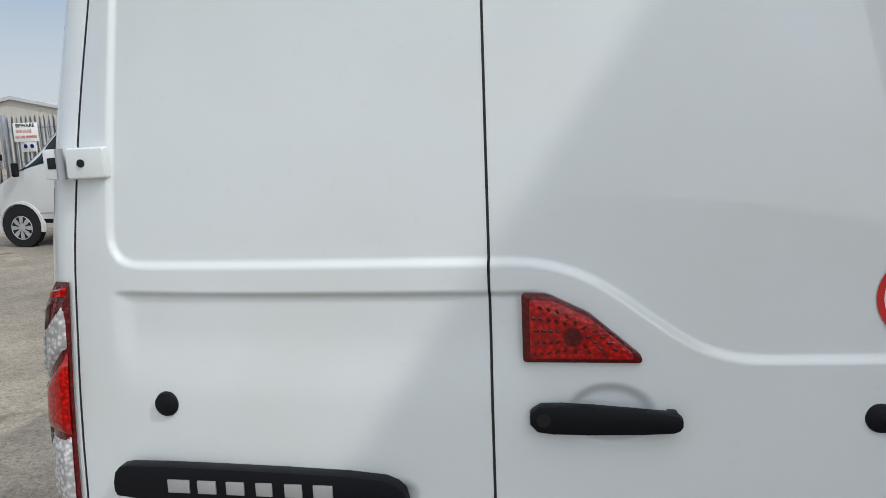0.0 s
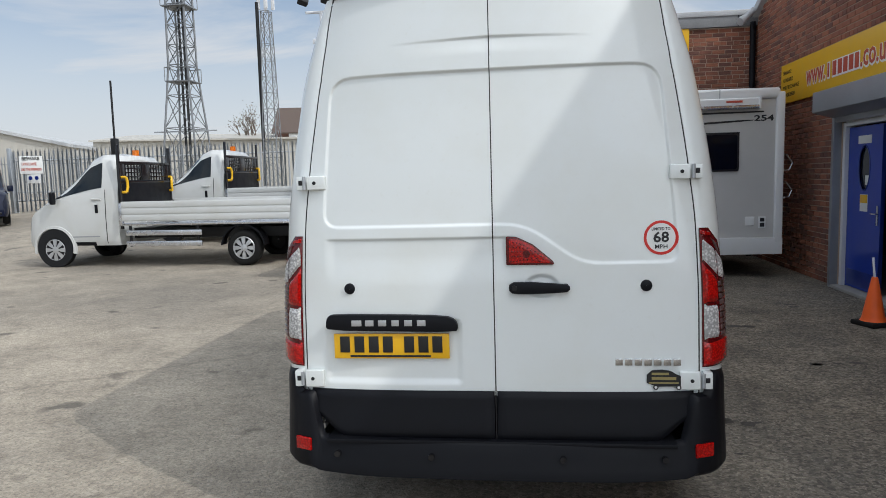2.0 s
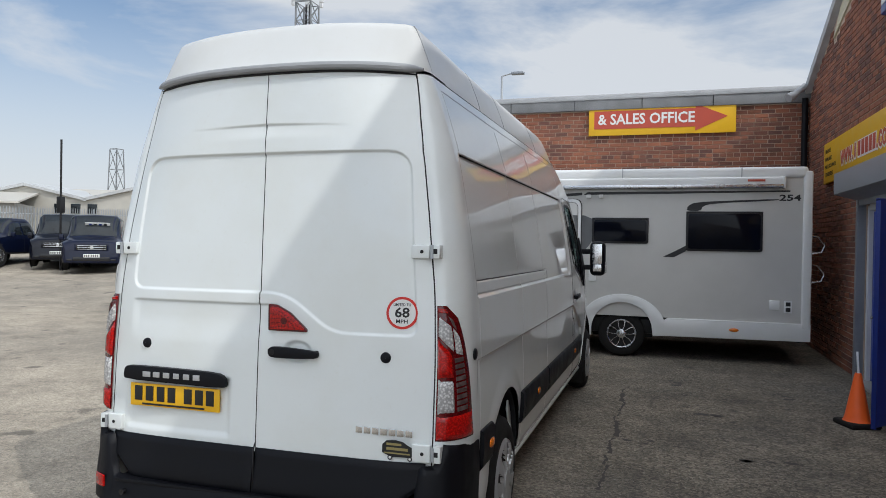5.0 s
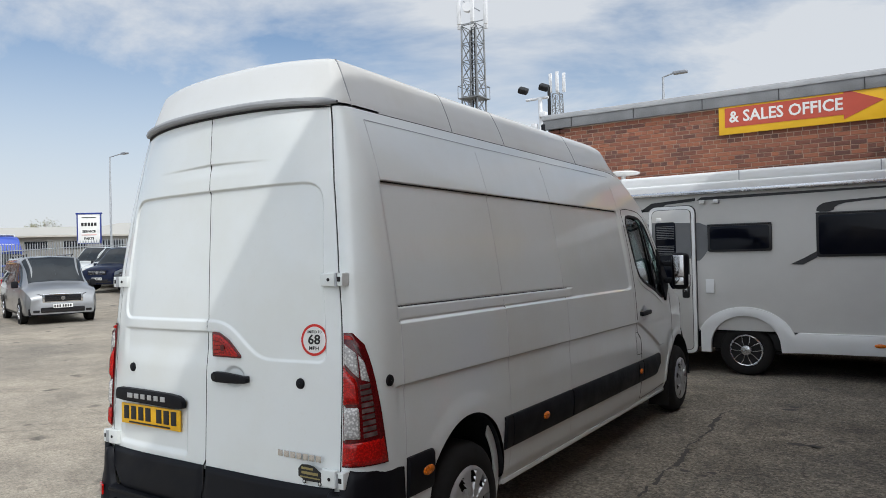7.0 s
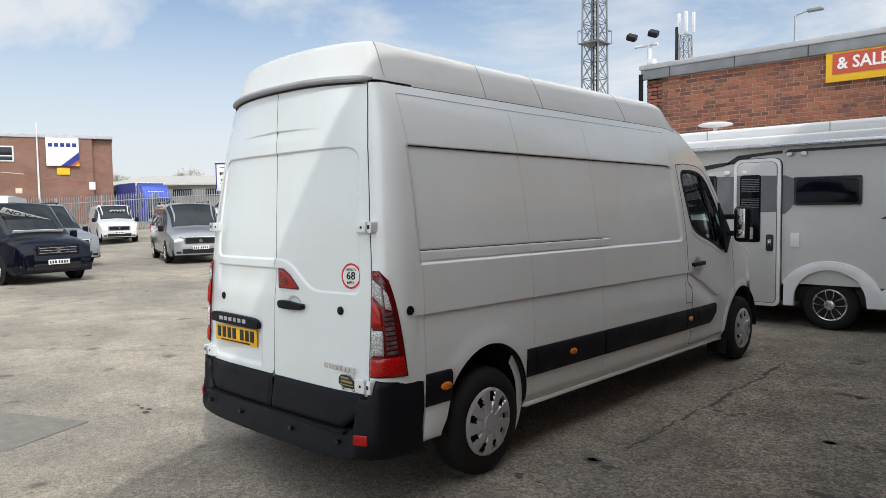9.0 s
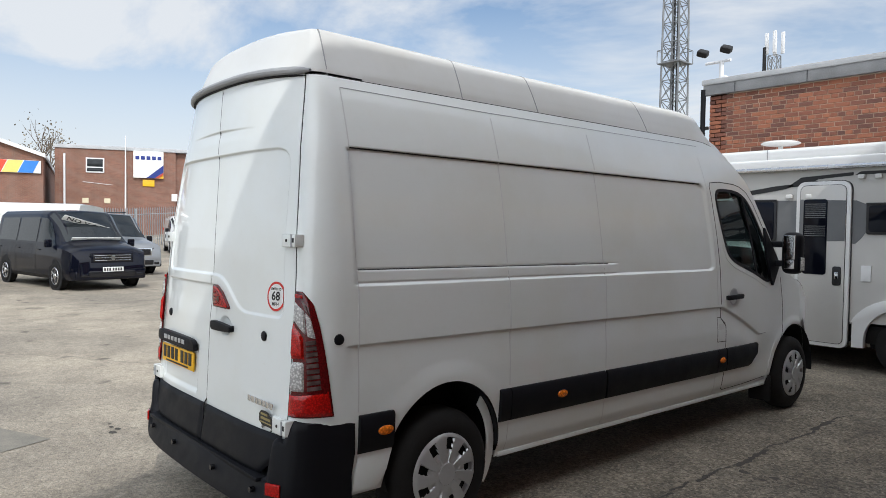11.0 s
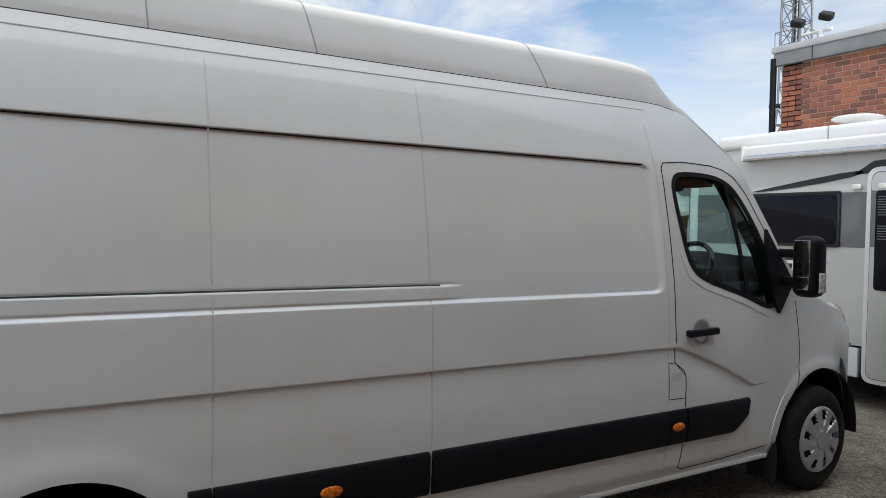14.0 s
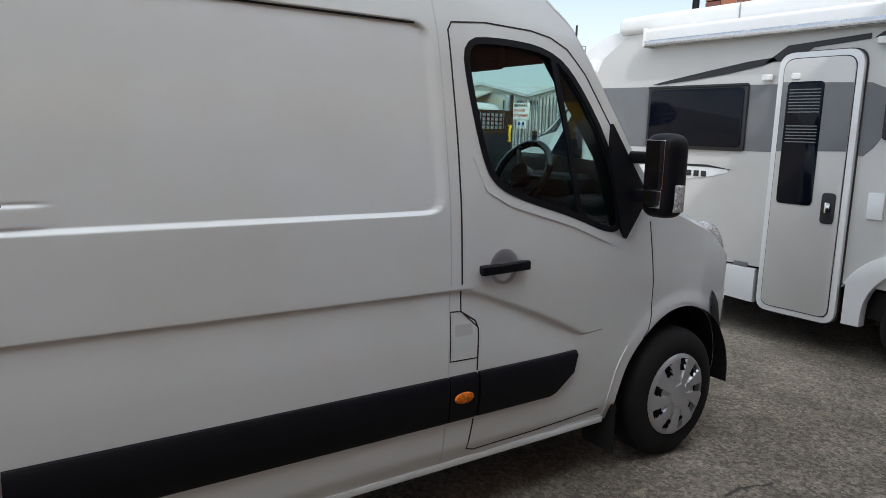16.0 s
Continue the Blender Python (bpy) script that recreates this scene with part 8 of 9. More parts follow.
# ---- fences ----
def pale_mesh(h):
    bm = bmesh.new()
    pts = [(-0.034, 0.0), (-0.02, 0.012), (0.02, 0.012), (0.034, 0.0)]
    rows = []
    for z in (0.05, h - 0.14):
        rows.append([bm.verts.new((x, -y, z)) for x, y in pts])
    for i in range(3):
        bm.faces.new((rows[0][i], rows[0][i + 1], rows[1][i + 1], rows[1][i]))
    for a, b in ((0, 1), (1, 2), (2, 3)):
        tip = (pts[a][0] * 0.9 + (0.02 if a == 1 else 0), -0.01, h - (0.0 if a == 1 else 0.03))
        t = bm.verts.new(((pts[a][0] + pts[b][0]) / 2 * 0.95, -0.012 if a == 1 else 0.004, h - (0.0 if a == 1 else 0.03)))
        bm.faces.new((rows[1][a], rows[1][b], t))
    bmesh.ops.solidify(bm, geom=bm.faces[:], thickness=0.004)
    me = bpy.data.meshes.new("pale")
    bm.to_mesh(me)
    bm.free()
    me.materials.append(STEEL)
    return me


PALE = pale_mesh(2.4)


def palisade(pts, label, single, step=0.155, h=2.4):
    f = thing("palisade_fence", label, "fence", pose(pts[0][0], pts[0][1], 0))
    inv = Matrix.Translation((-pts[0][0], -pts[0][1], 0))
    vs, fs = [], []
    proto = [v.co.copy() for v in PALE.vertices]
    pf = [tuple(p.vertices) for p in PALE.polygons]
    for a, b in zip(pts[:-1], pts[1:]):
        a, b = Vector(a), Vector(b)
        L = (b - a).length
        ang = math.degrees(math.atan2(b.y - a.y, b.x - a.x))
        n = int(L / step)
        for i in range(n):
            p = a + (b - a) * (i + 0.5) / n
            m = inv @ pose(p.x, p.y, ground_z(p.x, p.y), 0, 0, ang)
            if single:
                o = new("pale", PALE)
                o.parent = f
                o.matrix_basis = m
            else:
                base = len(vs)
                vs += [m @ c for c in proto]
                fs += [tuple(base + k for k in q) for q in pf]
        k = max(1, int(L / 2.75))
        for i in range(k):
            p, q = a + (b - a) * i / k, a + (b - a) * (i + 1) / k
            zp, zq = ground_z(p.x, p.y), ground_z(q.x, q.y)
            bm = rod((0, 0, zp), (0, 0, zp + 2.3), 0.05, 6)
            part("fence_post", bm, STEEL, f, "", inv @ pose(p.x, p.y, 0) @ pose(0.0, 0.08, 0))
            for z in (0.45, 1.95):
                part("fence_rail", rod(inv @ Vector((p.x, p.y + 0.03, zp + z)), inv @ Vector((q.x, q.y + 0.03, zq + z)), 0.028, 6), STEEL, f)
    if vs:
        o = hang("pale_run", mesh_from("pale_run", vs, fs, STEEL, smooth=False), f)
        o["kind"] = "stuff"
    return f


gate = palisade([(-19.3, 21.2), (-9.0, 24.2)], "galvanised palisade fence with a warning sign", True)
palisade([(-34.0, -8.0), (-36.5, 3.0), (-40.5, 14.5), (-41.0, 21.0), (-34.0, 30.0), (-20.5, 32.0)], "long galvanised palisade fence along the yard's far edge", False)
post = part("gate_post", box(-19.35, 21.15, 1.6, 0.12, 0.12, 2.9, 0.01), STEEL, None)
tagged(post, "galvanised gate post at the end of the fence", "gate post")
ws = thing("warning_sign", "white warning sign with red words on the fence", "sign", pose(-18.58, 21.26, 2.42, 0, 0, 16))
part("sign_board", box(0, 0, 0, 0.82, 0.02, 0.66, 0.006), SIGNW, ws)
write("BEWARE", 0.17, INK, ws, pose(0, -0.014, 0.23, 90, 0, 0), 0.002, bold=0.005, width=0.62)
write("DOG LOOSE", 0.15, SIGNR, ws, pose(-0.06, -0.014, 0.03, 90, 0, 0), 0.002, bold=0.003, width=0.52)
write("ON THE PREMISES", 0.13, SIGNR, ws, pose(0, -0.014, -0.17, 90, 0, 0), 0.002, bold=0.003, width=0.72)
ws2 = part("notice_board", box(-18.52, 21.27, 1.90, 0.56, 0.02, 0.34, 0.006), SIGNW, None)
tagged(ws2, "small white notice with blue symbols on the fence", "sign")
for dx in (-0.13, 0.13):
    part("notice_symbol", rod((-18.52 + dx, 21.258, 1.93), (-18.52 + dx, 21.25, 1.93), 0.075, 14), BLUED, ws2)


# ---- masts and poles ----
MASTSTEEL = simple("mast_steel", (0.20, 0.21, 0.22), 0.55, metal=0.3, var=0.15)
def lattice(name, label, x, y, levels, leg, brace, top=None, group=""):
    """A four-legged lattice mast; levels are (height, half width)."""
    z0 = ground_z(x, y)
    m = thing(name, label, "mast", pose(x, y, z0), group)
    cs = ((1, 1), (-1, 1), (-1, -1), (1, -1))
    for sx, sy in cs:
        bm = bmesh.new()
        for (za, wa), (zb, wb) in zip(levels[:-1], levels[1:]):
            rod((sx * wa, sy * wa, za), (sx * wb, sy * wb, zb), leg, 6, bm)
        part("mast_leg", bm, MASTSTEEL, m)["kind"] = "stuff"
    for (za, wa), (zb, wb) in zip(levels[:-1], levels[1:]):
        bm = bmesh.new()
        for i in range(4):
            p, q = cs[i], cs[(i + 1) % 4]
            rod((p[0] * wa, p[1] * wa, za), (q[0] * wb, q[1] * wb, zb), brace, 5, bm)
            rod((q[0] * wa, q[1] * wa, za), (p[0] * wb, p[1] * wb, zb), brace, 5, bm)
            rod((p[0] * wb, p[1] * wb, zb), (q[0] * wb, q[1] * wb, zb), brace, 5, bm)
        part("mast_bracing", bm, MASTSTEEL, m)["kind"] = "stuff"
    return m


lv = [(0, 1.45), (2.4, 1.28), (4.8, 1.10), (7.2, 0.90), (9.4, 0.74)] + [(9.4 + 1.45 * k, 0.74 - 0.012 * k) for k in range(1, 8)]
big = lattice("lattice_mast", "tall grey lattice mast with antennas on top", -25.7, 47.1, lv, 0.075, 0.034)
core = bmesh.new()
for dx, dy in ((0.2, 0.1), (-0.2, 0.15), (0.05, -0.25), (0.3, -0.2)):
    rod((dx, dy, 0), (dx, dy, 19.4), 0.07, 6, core)
part("cable_ladder", core, DARKM, big, "dark cable ladder")
for z in (8.2, 13.6):
    part("platform", box(0, 0, z, 1.9, 1.9, 0.08, 0.01), MASTSTEEL, big)
    rail = bmesh.new()
    for i in range(4):
        p, q = ((1, 1), (-1, 1), (-1, -1), (1, -1))[i], ((-1, 1), (-1, -1), (1, -1), (1, 1))[i]
        rod((p[0] * 0.95, p[1] * 0.95, z + 1.0), (q[0] * 0.95, q[1] * 0.95, z + 1.0), 0.03, 5, rail)
        rod((p[0] * 0.95, p[1] * 0.95, z), (p[0] * 0.95, p[1] * 0.95, z + 1.0), 0.03, 5, rail)
    part("platform_rail", rail, MASTSTEEL, big)
part("side_arm", rod((-2.6, 0, 4.6), (2.4, 0, 4.6), 0.05, 6), STEEL, big)
for k in range(6):
    a = k * math.pi / 3
    part("antenna_panel", box(1.25 * math.cos(a), 1.25 * math.sin(a), 20.6, 0.32, 0.18, 2.1, 0.04), WHITEUP, big, "white antenna panel", pose(0, 0, 0))
part("antenna_arm", rod((-1.3, 0, 19.9), (1.3, 0, 19.9), 0.05, 6), STEEL, big)
part("antenna_arm", rod((0, -1.3, 21.2), (0, 1.3, 21.2), 0.05, 6), STEEL, big)
part("dish", rod((0.2, -1.0, 20.8), (0.25, -1.25, 20.8), 0.45, 18, None, 0.40), WHITEUP, big, "white round dish")

lv2 = [(0, 0.75)] + [(1.5 * k, 0.75 - 0.033 * k) for k in range(1, 12)]
slim = lattice("slim_mast", "slim grey lattice mast with white antenna panels", -24.6, 61.5, lv2, 0.05, 0.026)
part("dark_pole", rod((-0.75, -0.3, 0), (-0.75, -0.3, 17.3), 0.16, 10), DARKM, slim, "dark tubular pole")
for k in range(4):
    a = k * math.pi / 2 + 0.4
    part("antenna_panel", box(0.65 * math.cos(a), 0.65 * math.sin(a), 17.6, 0.30, 0.2, 1.9, 0.04), WHITEUP, slim, "white antenna panel")
lattice("small_mast", "distant small lattice mast", -96.0, 103.0, [(0, 1.2), (5, 1.1), (9, 1.0), (13, 0.9), (16.8, 0.8)], 0.10, 0.05)

fl = thing("floodlight_mast", "pole with two black floodlights and white boxes", "floodlight", pose(-5.6, 16.3, ground_z(-5.6, 16.3)))
part("pole", rod((0, 0, 0), (0, 0, 5.85), 0.06, 10), WHITEUP, fl)
part("cross_arm", rod((-0.45, 0, 5.85), (0.25, 0, 5.85), 0.04, 8), WHITEUP, fl)
for dx in (-0.48, 0.18):
    part("floodlight", box(0, 0, 0, 0.28, 0.22, 0.17, 0.05, 3), DARKM, fl, "black floodlight", pose(dx, -0.12, 6.12, 30, 20, 15))
part("camera_box", box(0.12, -0.08, 5.35, 0.20, 0.22, 0.16, 0.03), WHITEUP, fl)
part("camera_box", box(-0.16, -0.08, 5.05, 0.16, 0.20, 0.14, 0.03), WHITEUP, fl)


def street_lamp(x, y, h, arm, label):
    z = ground_z(x, y)
    s = thing("street_lamp", label, "street lamp", pose(x, y, z))
    part("column", rod((0, 0, 0), (0, 0, h), 0.09, 10, None, 0.05), STEEL, s)
    part("arm", rod((0, 0, h), (arm, 0, h + 0.12), 0.035, 8), STEEL, s)
    part("lantern", box(arm + 0.25, 0, h + 0.10, 0.62, 0.26, 0.14, 0.06, 3), GREYMET, s, "grey lantern head")


street_lamp(-5.6, 29.3, 8.6, 0.5, "grey street lamp beyond the office roof")
street_lamp(-42.3, 25.6, 8.0, 1.5, "tall grey street lamp by the fence")
for x, y, z0, z1, lab in ((-14.15, 19.7, 0.0, 4.6, "thin dark pole with a box by the fence"), (-18.9, 17.0, 0.0, 4.7, "thin dark aerial pole in the yard")):
    p = thing("aerial_pole", lab, "pole", pose(x, y, ground_z(x, y)))
    part("pole", rod((0, 0, z0), (0, 0, z1), 0.035, 8), DARKM, p)
    part("box", box(0, 0, 2.36, 0.20, 0.20, 0.58, 0.02), DARKM, p)

# ---- buildings beyond the fence ----
GREYCLAD = simple("grey_cladding", (0.27, 0.265, 0.245), 0.6, var=0.08, scale=1.0)
WCLAD = simple("white_cladding", (0.47, 0.45, 0.40), 0.55, var=0.06, scale=1.0)
GROOF = simple("grey_roof_sheet", (0.46, 0.47, 0.47), 0.6, var=0.10, scale=0.7)
BROWNROOF = simple("brown_roof", (0.11, 0.08, 0.065), 0.8, var=0.2)


def far_brick():
    m, n, l, b = shader("far_brick")
    co = n.new("ShaderNodeTexCoord")
    br = n.new("ShaderNodeTexBrick")
    br.inputs["Scale"].default_value = 1.0
    br.inputs["Brick Width"].default_value = 0.225
    br.inputs["Row Height"].default_value = 0.075
    br.inputs["Mortar Size"].default_value = 0.008
    br.inputs["Color1"].default_value = rgb((0.19, 0.085, 0.058))
    br.inputs["Color2"].default_value = rgb((0.27, 0.12, 0.08))
    br.inputs["Mortar"].default_value = rgb((0.25, 0.2, 0.17))
    mp = n.new("ShaderNodeMapping")
    mp.inputs["Rotation"].default_value = (radians(90), 0, 0)
    l.new(co.outputs["Object"], mp.inputs["Vector"])
    l.new(mp.outputs["Vector"], br.inputs["Vector"])
    t = noise_node(n, l, 0.8, 6)
    c = mixc(n, l, ramp_node(n, l, t.outputs["Fac"], [(0.4, (0, 0, 0)), (0.75, (0.5, 0.5, 0.5))]).outputs["Color"], br.outputs["Color"], (0.12, 0.07, 0.05))
    l.new(c, b.inputs["Base Color"])
    setp(b, Roughness=0.9)
    return m


FARBRICK = far_brick()


def shed(name, label, a, b, depth, eave, ridge, wall_mat, roof_mat, gables=1, base=0.0):
    """A long shed whose front runs from a to b, with its ridge along the depth (gables to the front) or along the front (gables 0)."""
    a, b = Vector(a), Vector(b)
    L = (b - a).length
    ang = math.degrees(math.atan2(b.y - a.y, b.x - a.x))
    s = thing(name, label, "building", pose(a.x, a.y, base, 0, 0, ang))
    if gables:
        w = L / gables
        out = [(0, 0)]
        out += [(L, 0), (L, eave)]
        for k in range(gables, 0, -1):
            out += [((k - 0.5) * w, ridge), ((k - 1) * w, eave)]
        part("wall", extrude_poly(out, depth, "XZ", 0.0), wall_mat, s, "", smooth=False)
        for k in range(gables):
            for x0, x1 in ((k * w - 0.15, (k + 0.5) * w), ((k + 1) * w + 0.15, (k + 0.5) * w)):
                z0 = eave - 0.06
                q = [(x0, z0), (x1, ridge + 0.02), (x1, ridge + 0.30), (x0, z0 + 0.28)]
                part("roof_slope", extrude_poly(q if x0 < x1 else q[::-1], depth + 0.4, "XZ", -0.35), roof_mat, s, "", smooth=False)
    else:
        part("wall", box(L / 2, depth / 2, eave / 2, L, depth, eave), wall_mat, s, "", smooth=False)
        for y0, y1 in ((-0.4, depth / 2), (depth + 0.4, depth / 2)):
            bm = extrude_poly([(y0, eave - 0.05), (y1, ridge), (y1, ridge + 0.15), (y0, eave + 0.10)], L + 0.6, "YZ", -0.3)
            part("roof_slope", bm, roof_mat, s, "", smooth=False)
    return s, L


w1, L = shed("warehouse", "long white clad warehouse beyond the fence", (-62.0, 47.0), (-40.0, 54.0), 30, 4.4, 5.7, WCLAD, GROOF, 2, 0.6)
for k in range(3):
    part("warehouse_window", box(9.0 + k * 1.6, -0.06, 3.6, 0.9, 0.08, 0.9, 0.01), CARGLASS, w1)
w2, L = shed("warehouse", "wide low white warehouse roof", (-42.0, 60.0), (-8.0, 70.0), 30, 5.0, 6.4, WCLAD, WCLAD, 0, 0.8)
s1, L = shed("industrial_shed", "pale grey industrial shed with dark windows", (-70.0, 26.0), (-50.0, 42.0), 18, 3.1, 4.3, GREYCLAD, WCLAD, 0, 1.2)
for k in range(7):
    part("shed_window", box(1.6 + k * 3.4, -0.06, 2.3, 2.0, 0.08, 0.7, 0.01), CARGLASS, s1)
s2, L = shed("industrial_shed", "pale long shed far behind the yard", (-78.0, 44.0), (-50.0, 58.0), 16, 4.4, 5.6, GREYCLAD, WCLAD, 0, 1.2)
hs, L = shed("pub_building", "brown roofed house with a white sign", (-26.0, 66.0), (-18.5, 67.5), 8, 5.6, 8.4, FARBRICK, BROWNROOF, 0, 0.8)
part("sign_board", box(2.6, -0.15, 5.2, 2.4, 0.1, 1.1, 0.02), SIGNW, hs)
part("window", box(5.6, -0.05, 4.8, 0.9, 0.1, 1.1, 0.02), CARGLASS, hs)

# gabled brick unit with a fascia sign
gb, L = shed("gabled_brick_unit", "brown brick unit with a white gable trim and sign band", (-60.2, -5.4), (-56.5, 10.1), 24, 7.05, 9.75, FARBRICK, WHITEUP, 1, -0.5)
part("sign_band", box(L / 2, -0.12, 6.25, L - 0.3, 0.16, 0.95, 0.02), SIGNW, gb, "white sign band")
for k in range(7):
    part("sign_shape", box(1.25 + k * 0.50, -0.215, 6.25, 0.38, 0.03, 0.44, 0.01), BLUEP, gb)
SKYB = simple("sign_blue", (0.03, 0.20, 0.62), 0.4, var=0.05)
VIOLET = simple("sign_violet", (0.23, 0.17, 0.48), 0.4, var=0.05)
STRIPER = simple("stripe_red", (0.66, 0.07, 0.03), 0.4, var=0.05)
STRIPEY = simple("stripe_yellow", (0.80, 0.62, 0.16), 0.4, var=0.05)
for k, mt in enumerate((VIOLET, SKYB, SKYB, STRIPER, STRIPEY, SKYB)):
    x0 = 9.1 + k * 1.03
    part("sign_stripe", extrude_poly([(x0 + 0.03, 5.79), (x0 + 1.0, 5.79), (min(L - 0.2, x0 + 1.42), 6.71), (x0 + 0.45, 6.71)], 0.02, "XZ", -0.225), mt, gb)
vt = part("gable_vent", box(L / 2, -0.03, 8.2, 1.0, 0.08, 0.9, 0.02), DARKM, gb, "dark louvred vent")
for k in range(7):
    part("louvre", box(L / 2, -0.08, 7.85 + k * 0.12, 0.92, 0.05, 0.05, 0.005), BROWNROOF, vt)
for dx in (-0.75, 0.75):
    part("gable_lamp", box(L / 2 + dx, -0.12, 8.3, 0.2, 0.2, 0.2, 0.06), WHITEUP, gb)

# flat-roofed brick office with a square sign
ib = thing("flat_roofed_office", "brown brick two-storey office with a square white sign", "building", pose(-58.6, 11.3, 0.5, 0, 0, 69))
part("wall", box(4.5, 5.0, 3.55, 9.0, 10.0, 7.1), FARBRICK, ib, "", smooth=False)
part("wall_pier", box(9.72, 5.2, 3.5, 1.44, 9.6, 7.0), FARBRICK, ib, "", smooth=False)
part("parapet", box(5.2, 5.0, 7.2, 10.6, 10.2, 0.28, 0.02), FLASH, ib, "pale parapet")
sg = part("square_sign", box(6.9, -0.16, 5.95, 2.30, 0.22, 2.2, 0.04), SIGNW, ib, "white square sign with diagonal stripes")
for k in range(5):
    part("sign_shape", box(6.9 - 0.84 + k * 0.42, -0.285, 6.50, 0.30, 0.03, 0.30, 0.01), BLUED, sg)
for k, mt in enumerate((BLUED, BLUED, SIGNR, SIGNY)):
    o = k * 0.30
    part("sign_stripe", extrude_poly([(6.75 + o, 4.85), (min(8.05, 7.10 + o), 4.85), (8.05, 5.95 - o - 0.32), (8.05, 5.95 - o)] if k < 3 else [(7.68, 4.85), (8.05, 4.85), (8.05, 5.2)], 0.02, "XZ", -0.29), mt, sg)
part("small_sign", box(6.9, -0.05, 4.45, 0.9, 0.08, 0.55, 0.01), SIGNY, ib, "yellow notice")
wn_ = part("window", box(2.9, -0.03, 5.75, 1.35, 0.10, 1.2, 0.02), WHITEUP, ib, "white framed window")
part("pane", box(2.9, -0.09, 5.95, 1.15, 0.03, 0.62, 0.01), CARGLASS, wn_)
part("pane", box(2.9, -0.09, 5.40, 1.15, 0.03, 0.28, 0.01), CARGLASS, wn_)
for x in (2.2, 3.8):
    part("vent_brick", box(x, -0.03, 2.9, 0.45, 0.06, 0.4, 0.01), CREAM, ib)
part("notice", box(8.9, -0.03, 3.3, 0.45, 0.06, 0.6, 0.01), SIGNW, ib)
part("flag_pole", rod((5.2, -0.6, 0), (5.2, -0.6, 8.2), 0.08, 8, None, 0.04), WHITEUP, ib, "white flagpole")
part("cable", rod((2.0, -0.05, 4.4), (4.2, -0.05, 4.2), 0.02, 5), WHITEUP, ib)
part("downpipe", rod((0.7, -0.1, 0), (0.7, -0.1, 6.6), 0.08, 8), WHITEUP, ib)

# blue lorry behind the fence
bl = thing("blue_lorry", "blue box lorry behind the palisade fence", "lorry", pose(-49.2, 21.9, 0.35, 0, 0, -96) @ Matrix.Scale(0.86, 4))
part("cargo_box", box(0, -4.3, 2.55, 2.5, 6.0, 3.2, 0.04), BLUED, bl, "dark blue cargo box")
for sx in (-1.22, 1.22):
    part("cargo_edge", box(sx, -1.29, 2.55, 0.10, 0.06, 3.2, 0.02), ALLOY, bl)
part("cargo_edge", box(0, -1.29, 4.12, 2.5, 0.06, 0.10, 0.02), ALLOY, bl)
cb = extrude_poly(rounded([(-1.15, 0.6), (0.85, 0.6), (0.95, 1.5), (0.70, 2.65), (0.50, 2.80), (-0.1, 3.75), (-0.5, 3.95), (-1.15, 3.95)], 0.12), 2.3, "YZ", -1.15, 0.06)
part("cab", cb, BLUEPAINT, bl, "bright blue cab with roof deflector")
part("cab_windscreen", extrude_poly([(-1.05, -0.5), (1.05, -0.5), (0.98, 0.42), (-0.98, 0.42)], 0.03, "XZ", -0.02, 0.008), CARGLASS, bl, "", pose(0, 0.86, 2.12, 12, 0, 0))
part("sun_visor", box(0, 0.85, 2.72, 2.2, 0.22, 0.12, 0.03), BLUED, bl)
part("lorry_grille", box(0, 0.95, 1.25, 1.9, 0.06, 0.5, 0.03), GLOSSB, bl)
part("lorry_bumper", box(0, 0.92, 0.72, 2.3, 0.12, 0.4, 0.04), BLUED, bl)
for sx in (-1, 1):
    part("headlamp", box(sx * 0.85, 0.99, 0.78, 0.36, 0.04, 0.18, 0.02), CLEARLENS, bl)
    part("lorry_mirror", box(sx * 1.38, 0.75, 2.2, 0.2, 0.12, 0.55, 0.04), GLOSSB, bl)
for k in range(6):
    part("roof_shape", box(-0.6 + k * 0.24, 0.18, 3.25, 0.17, 0.03, 0.16, 0.01), SIGNW, bl, "", pose(0, 0, 0))
for yy in (0.0, -5.4):
    for s in (-1, 1):
        wheel(bl, pose(s * 1.02, yy, 0.45, 0, 0, 0 if s > 0 else 180), 0.45, 0.28, "steel")

# totem sign
tt = thing("totem_sign", "white and blue totem sign on a post", "sign", pose(-40.9, 23.0, ground_z(-40.9, 23.0) - 0.62, 0, 0, 35))
part("post", rod((0, 0, 0), (0, 0, 3.0), 0.06, 8), DARKM, tt)
part("sign_board", box(0.25, 0, 3.70, 1.42, 0.16, 1.86, 0.02), SIGNW, tt)
part("sign_border", box(0.25, -0.06, 4.68, 1.66, 0.10, 0.10, 0.01), BLUED, tt)
part("sign_border", box(0.25, -0.06, 2.76, 1.46, 0.10, 0.06, 0.01), BLUED, tt)
for dx in (-0.74, 0.74):
    part("sign_border", box(0.25 + dx, -0.06, 3.72, 0.07, 0.10, 1.96, 0.01), BLUED, tt)
part("sign_line", box(0.25, -0.09, 4.42, 0.9, 0.02, 0.05, 0.005), INK, tt)
part("sign_line", box(0.25, -0.09, 3.30, 0.95, 0.02, 0.035, 0.005), SIGNR, tt)
for k in range(5):
    part("sign_shape", box(-0.16 + k * 0.205, -0.09, 3.98, 0.15, 0.02, 0.22, 0.01), INK, tt)
write("SERVICE", 0.20, INK, tt, pose(0.25, -0.085, 3.52, 90, 0, 0), 0.01, bold=0.008, width=0.85)
write("PARTS", 0.20, INK, tt, pose(0.25, -0.085, 3.06, 90, 0, 0), 0.01, bold=0.008, width=0.62)

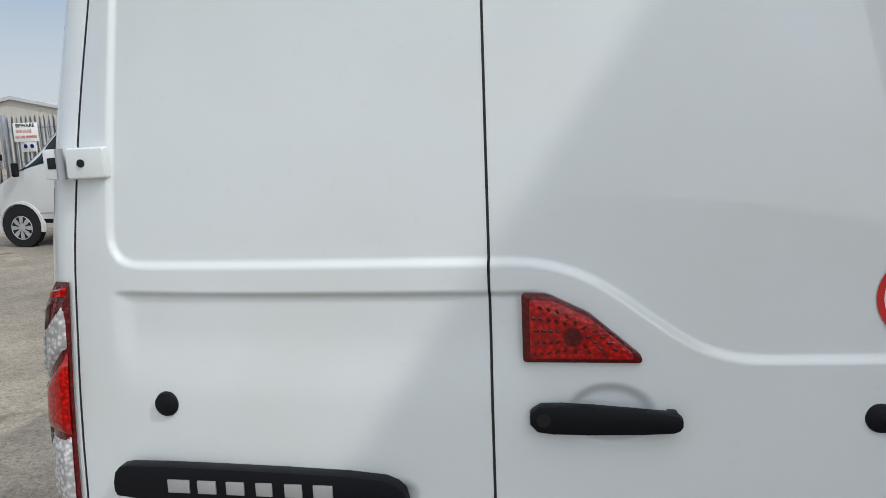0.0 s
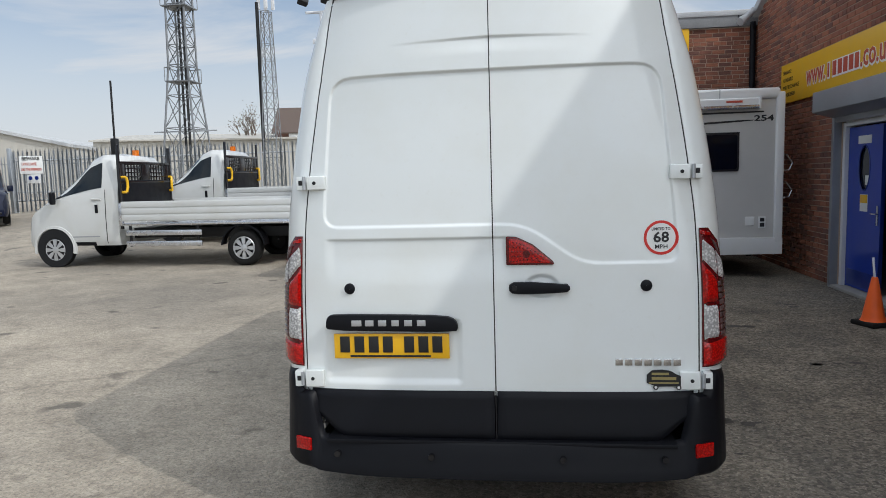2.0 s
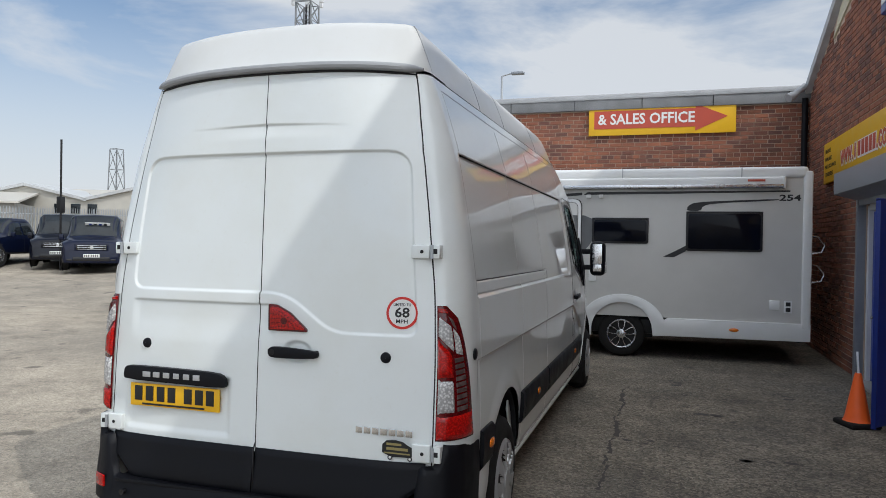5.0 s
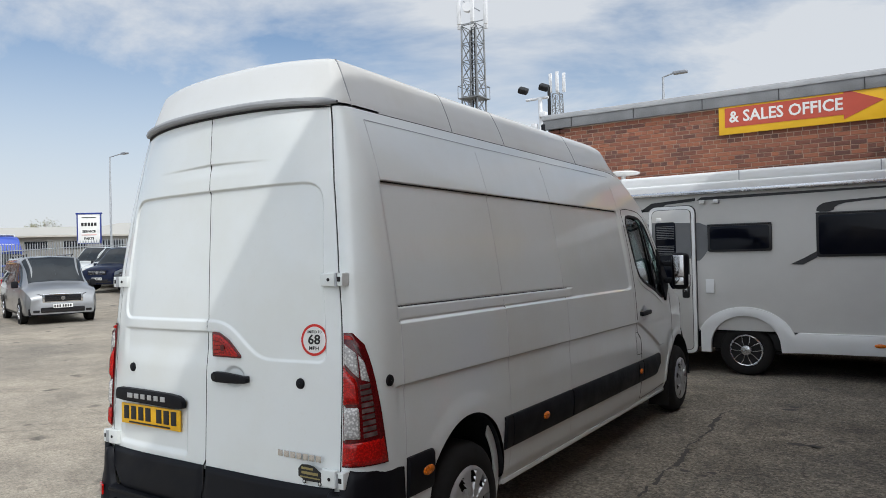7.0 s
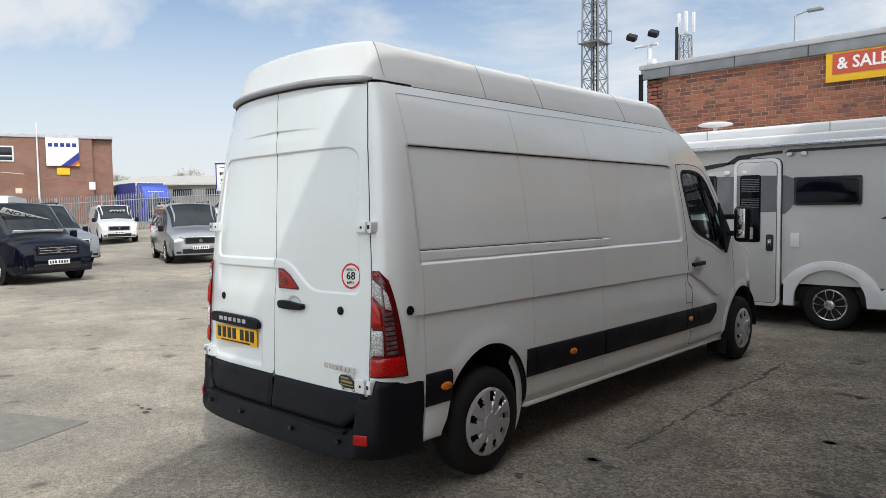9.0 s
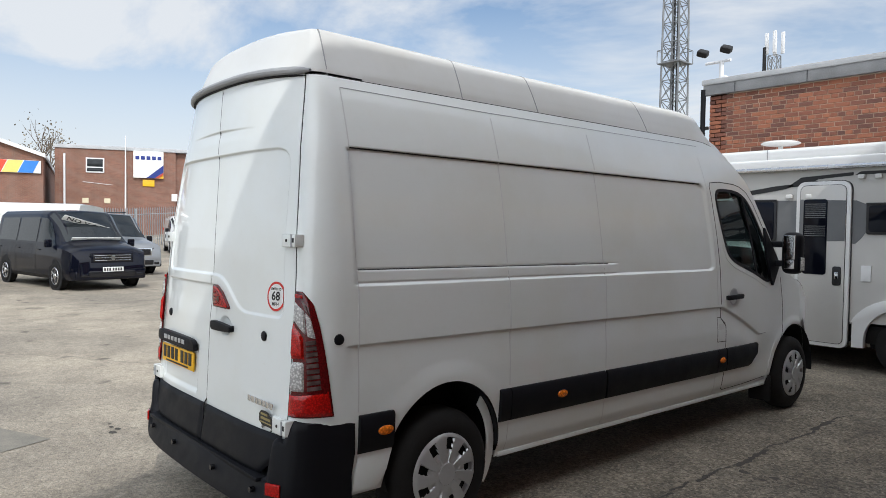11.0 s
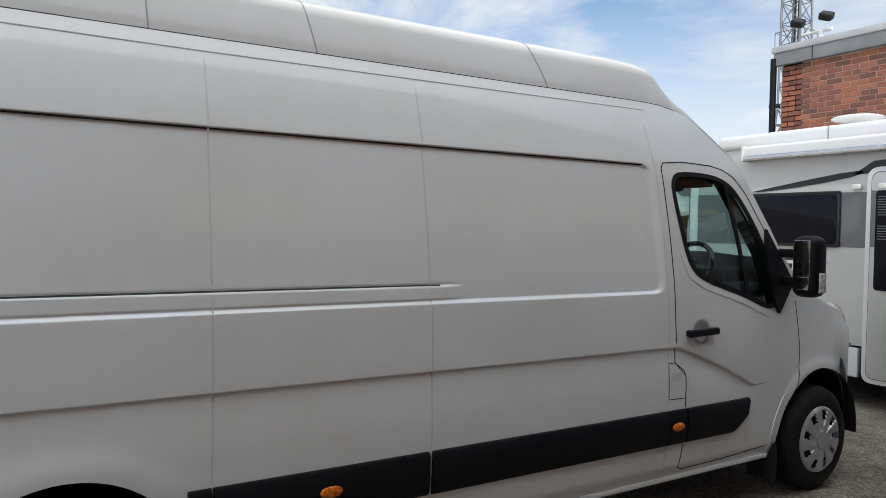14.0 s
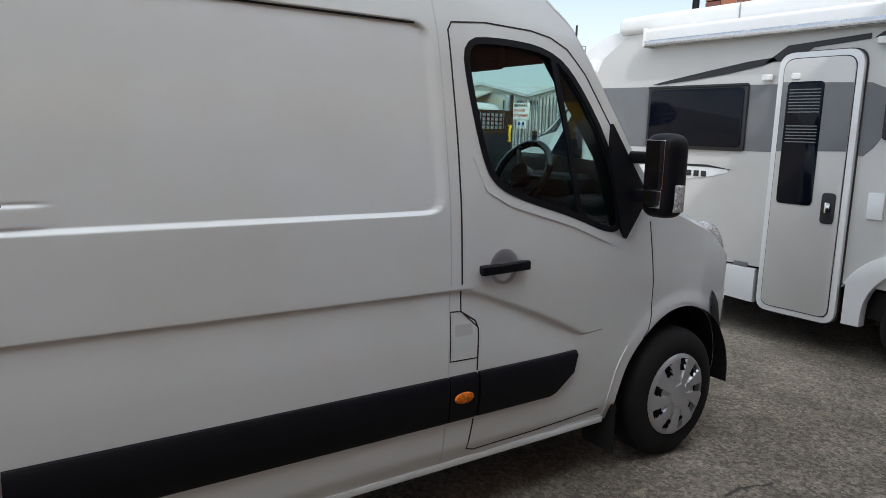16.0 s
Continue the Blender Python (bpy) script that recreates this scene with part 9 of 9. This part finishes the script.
# ---- trees ----
BARK = simple("bark", (0.16, 0.125, 0.10), 0.9, var=0.2, bump=0.4)


def leaf_mat(name, a, b_):
    m, n, l, b = shader(name)
    g = n.new("ShaderNodeNewGeometry")
    r = ramp_node(n, l, g.outputs["Random Per Island"], [(0.0, a), (1.0, b_)])
    l.new(r.outputs["Color"], b.inputs["Base Color"])
    setp(b, Roughness=0.75)
    return m


SPRING = leaf_mat("spring_leaf", (0.10, 0.11, 0.035), (0.24, 0.21, 0.07))
TWIGBUD = leaf_mat("bud_brown", (0.12, 0.10, 0.07), (0.22, 0.18, 0.12))
PINE = leaf_mat("dark_leaf", (0.035, 0.06, 0.03), (0.07, 0.10, 0.045))


def tree(x, y, h, seed, leaves, mat, label, spread=0.36):
    r = random.Random(seed)
    t = thing("tree", label, "tree", pose(x, y, ground_z(x, y)), "trees beyond the yard")
    bm, tips = bmesh.new(), []

    def grow(p, d, L, rad, depth):
        q = p + d * L
        rod(p, q, rad, 6 if depth < 2 else 4, bm, rad * 0.62)
        if depth >= 4:
            tips.append(q)
            return
        for k in range(r.choice((2, 3)) if depth else 4):
            nd = (d + Vector((r.uniform(-1, 1), r.uniform(-1, 1), r.uniform(-0.15, 0.75))) * (spread + 0.3)).normalized()
            grow(p + d * L * r.uniform(0.65, 1.0), nd, L * r.uniform(0.58, 0.80), rad * 0.55, depth + 1)
        if depth >= 2:
            tips.append(q)
    grow(Vector((0, 0, 0)), Vector((r.uniform(-0.06, 0.06), r.uniform(-0.06, 0.06), 1)).normalized(), h * 0.36, h * 0.024, 0)
    part("trunk", bm, BARK, t, "branching trunk and limbs")
    vs, fs = [], []
    for q in tips:
        for _ in range(leaves):
            c = q + Vector((r.gauss(0, 1), r.gauss(0, 1), r.gauss(0, 0.8))) * h * 0.045
            u = Vector((r.uniform(-1, 1), r.uniform(-1, 1), r.uniform(-1, 1))).normalized()
            w = u.cross(Vector((r.uniform(-1, 1), r.uniform(-1, 1), r.uniform(-1, 1)))).normalized()
            s = h * r.uniform(0.006, 0.013)
            b0 = len(vs)
            vs += [c + u * s, c + w * s * 0.6, c - u * s, c - w * s * 0.6]
            fs.append((b0, b0 + 1, b0 + 2, b0 + 3))
    if vs:
        hang("crown", mesh_from("crown", vs, fs, mat, smooth=False), t, "loose crown of small leaves")


tree(-30.5, 72.0, 10.0, 1, 3, TWIGBUD, "bare tree with fine twigs behind the warehouse", 0.25)
tree(-66.0, -9.0, 12.5, 2, 2, TWIGBUD, "bare tree behind the brick unit")
tree(-64.0, -14.0, 12.0, 3, 2, TWIGBUD, "bare tree behind the brick unit")
tree(-88.0, 6.0, 15.5, 4, 4, PINE, "tall tree behind the gabled roof")
tree(-82.0, 14.5, 13.5, 5, 4, TWIGBUD, "bare tree behind the brick unit")
for k in range(9):
    x, y = -84.0 + k * 4.6 + (k % 3), 26.0 + k * 5.2
    tree(x, y, 4.6 + (k * 37 % 5) * 0.35, 20 + k, 16, SPRING if k % 3 else TWIGBUD, "tree in early yellow-green leaf far off", 0.5)
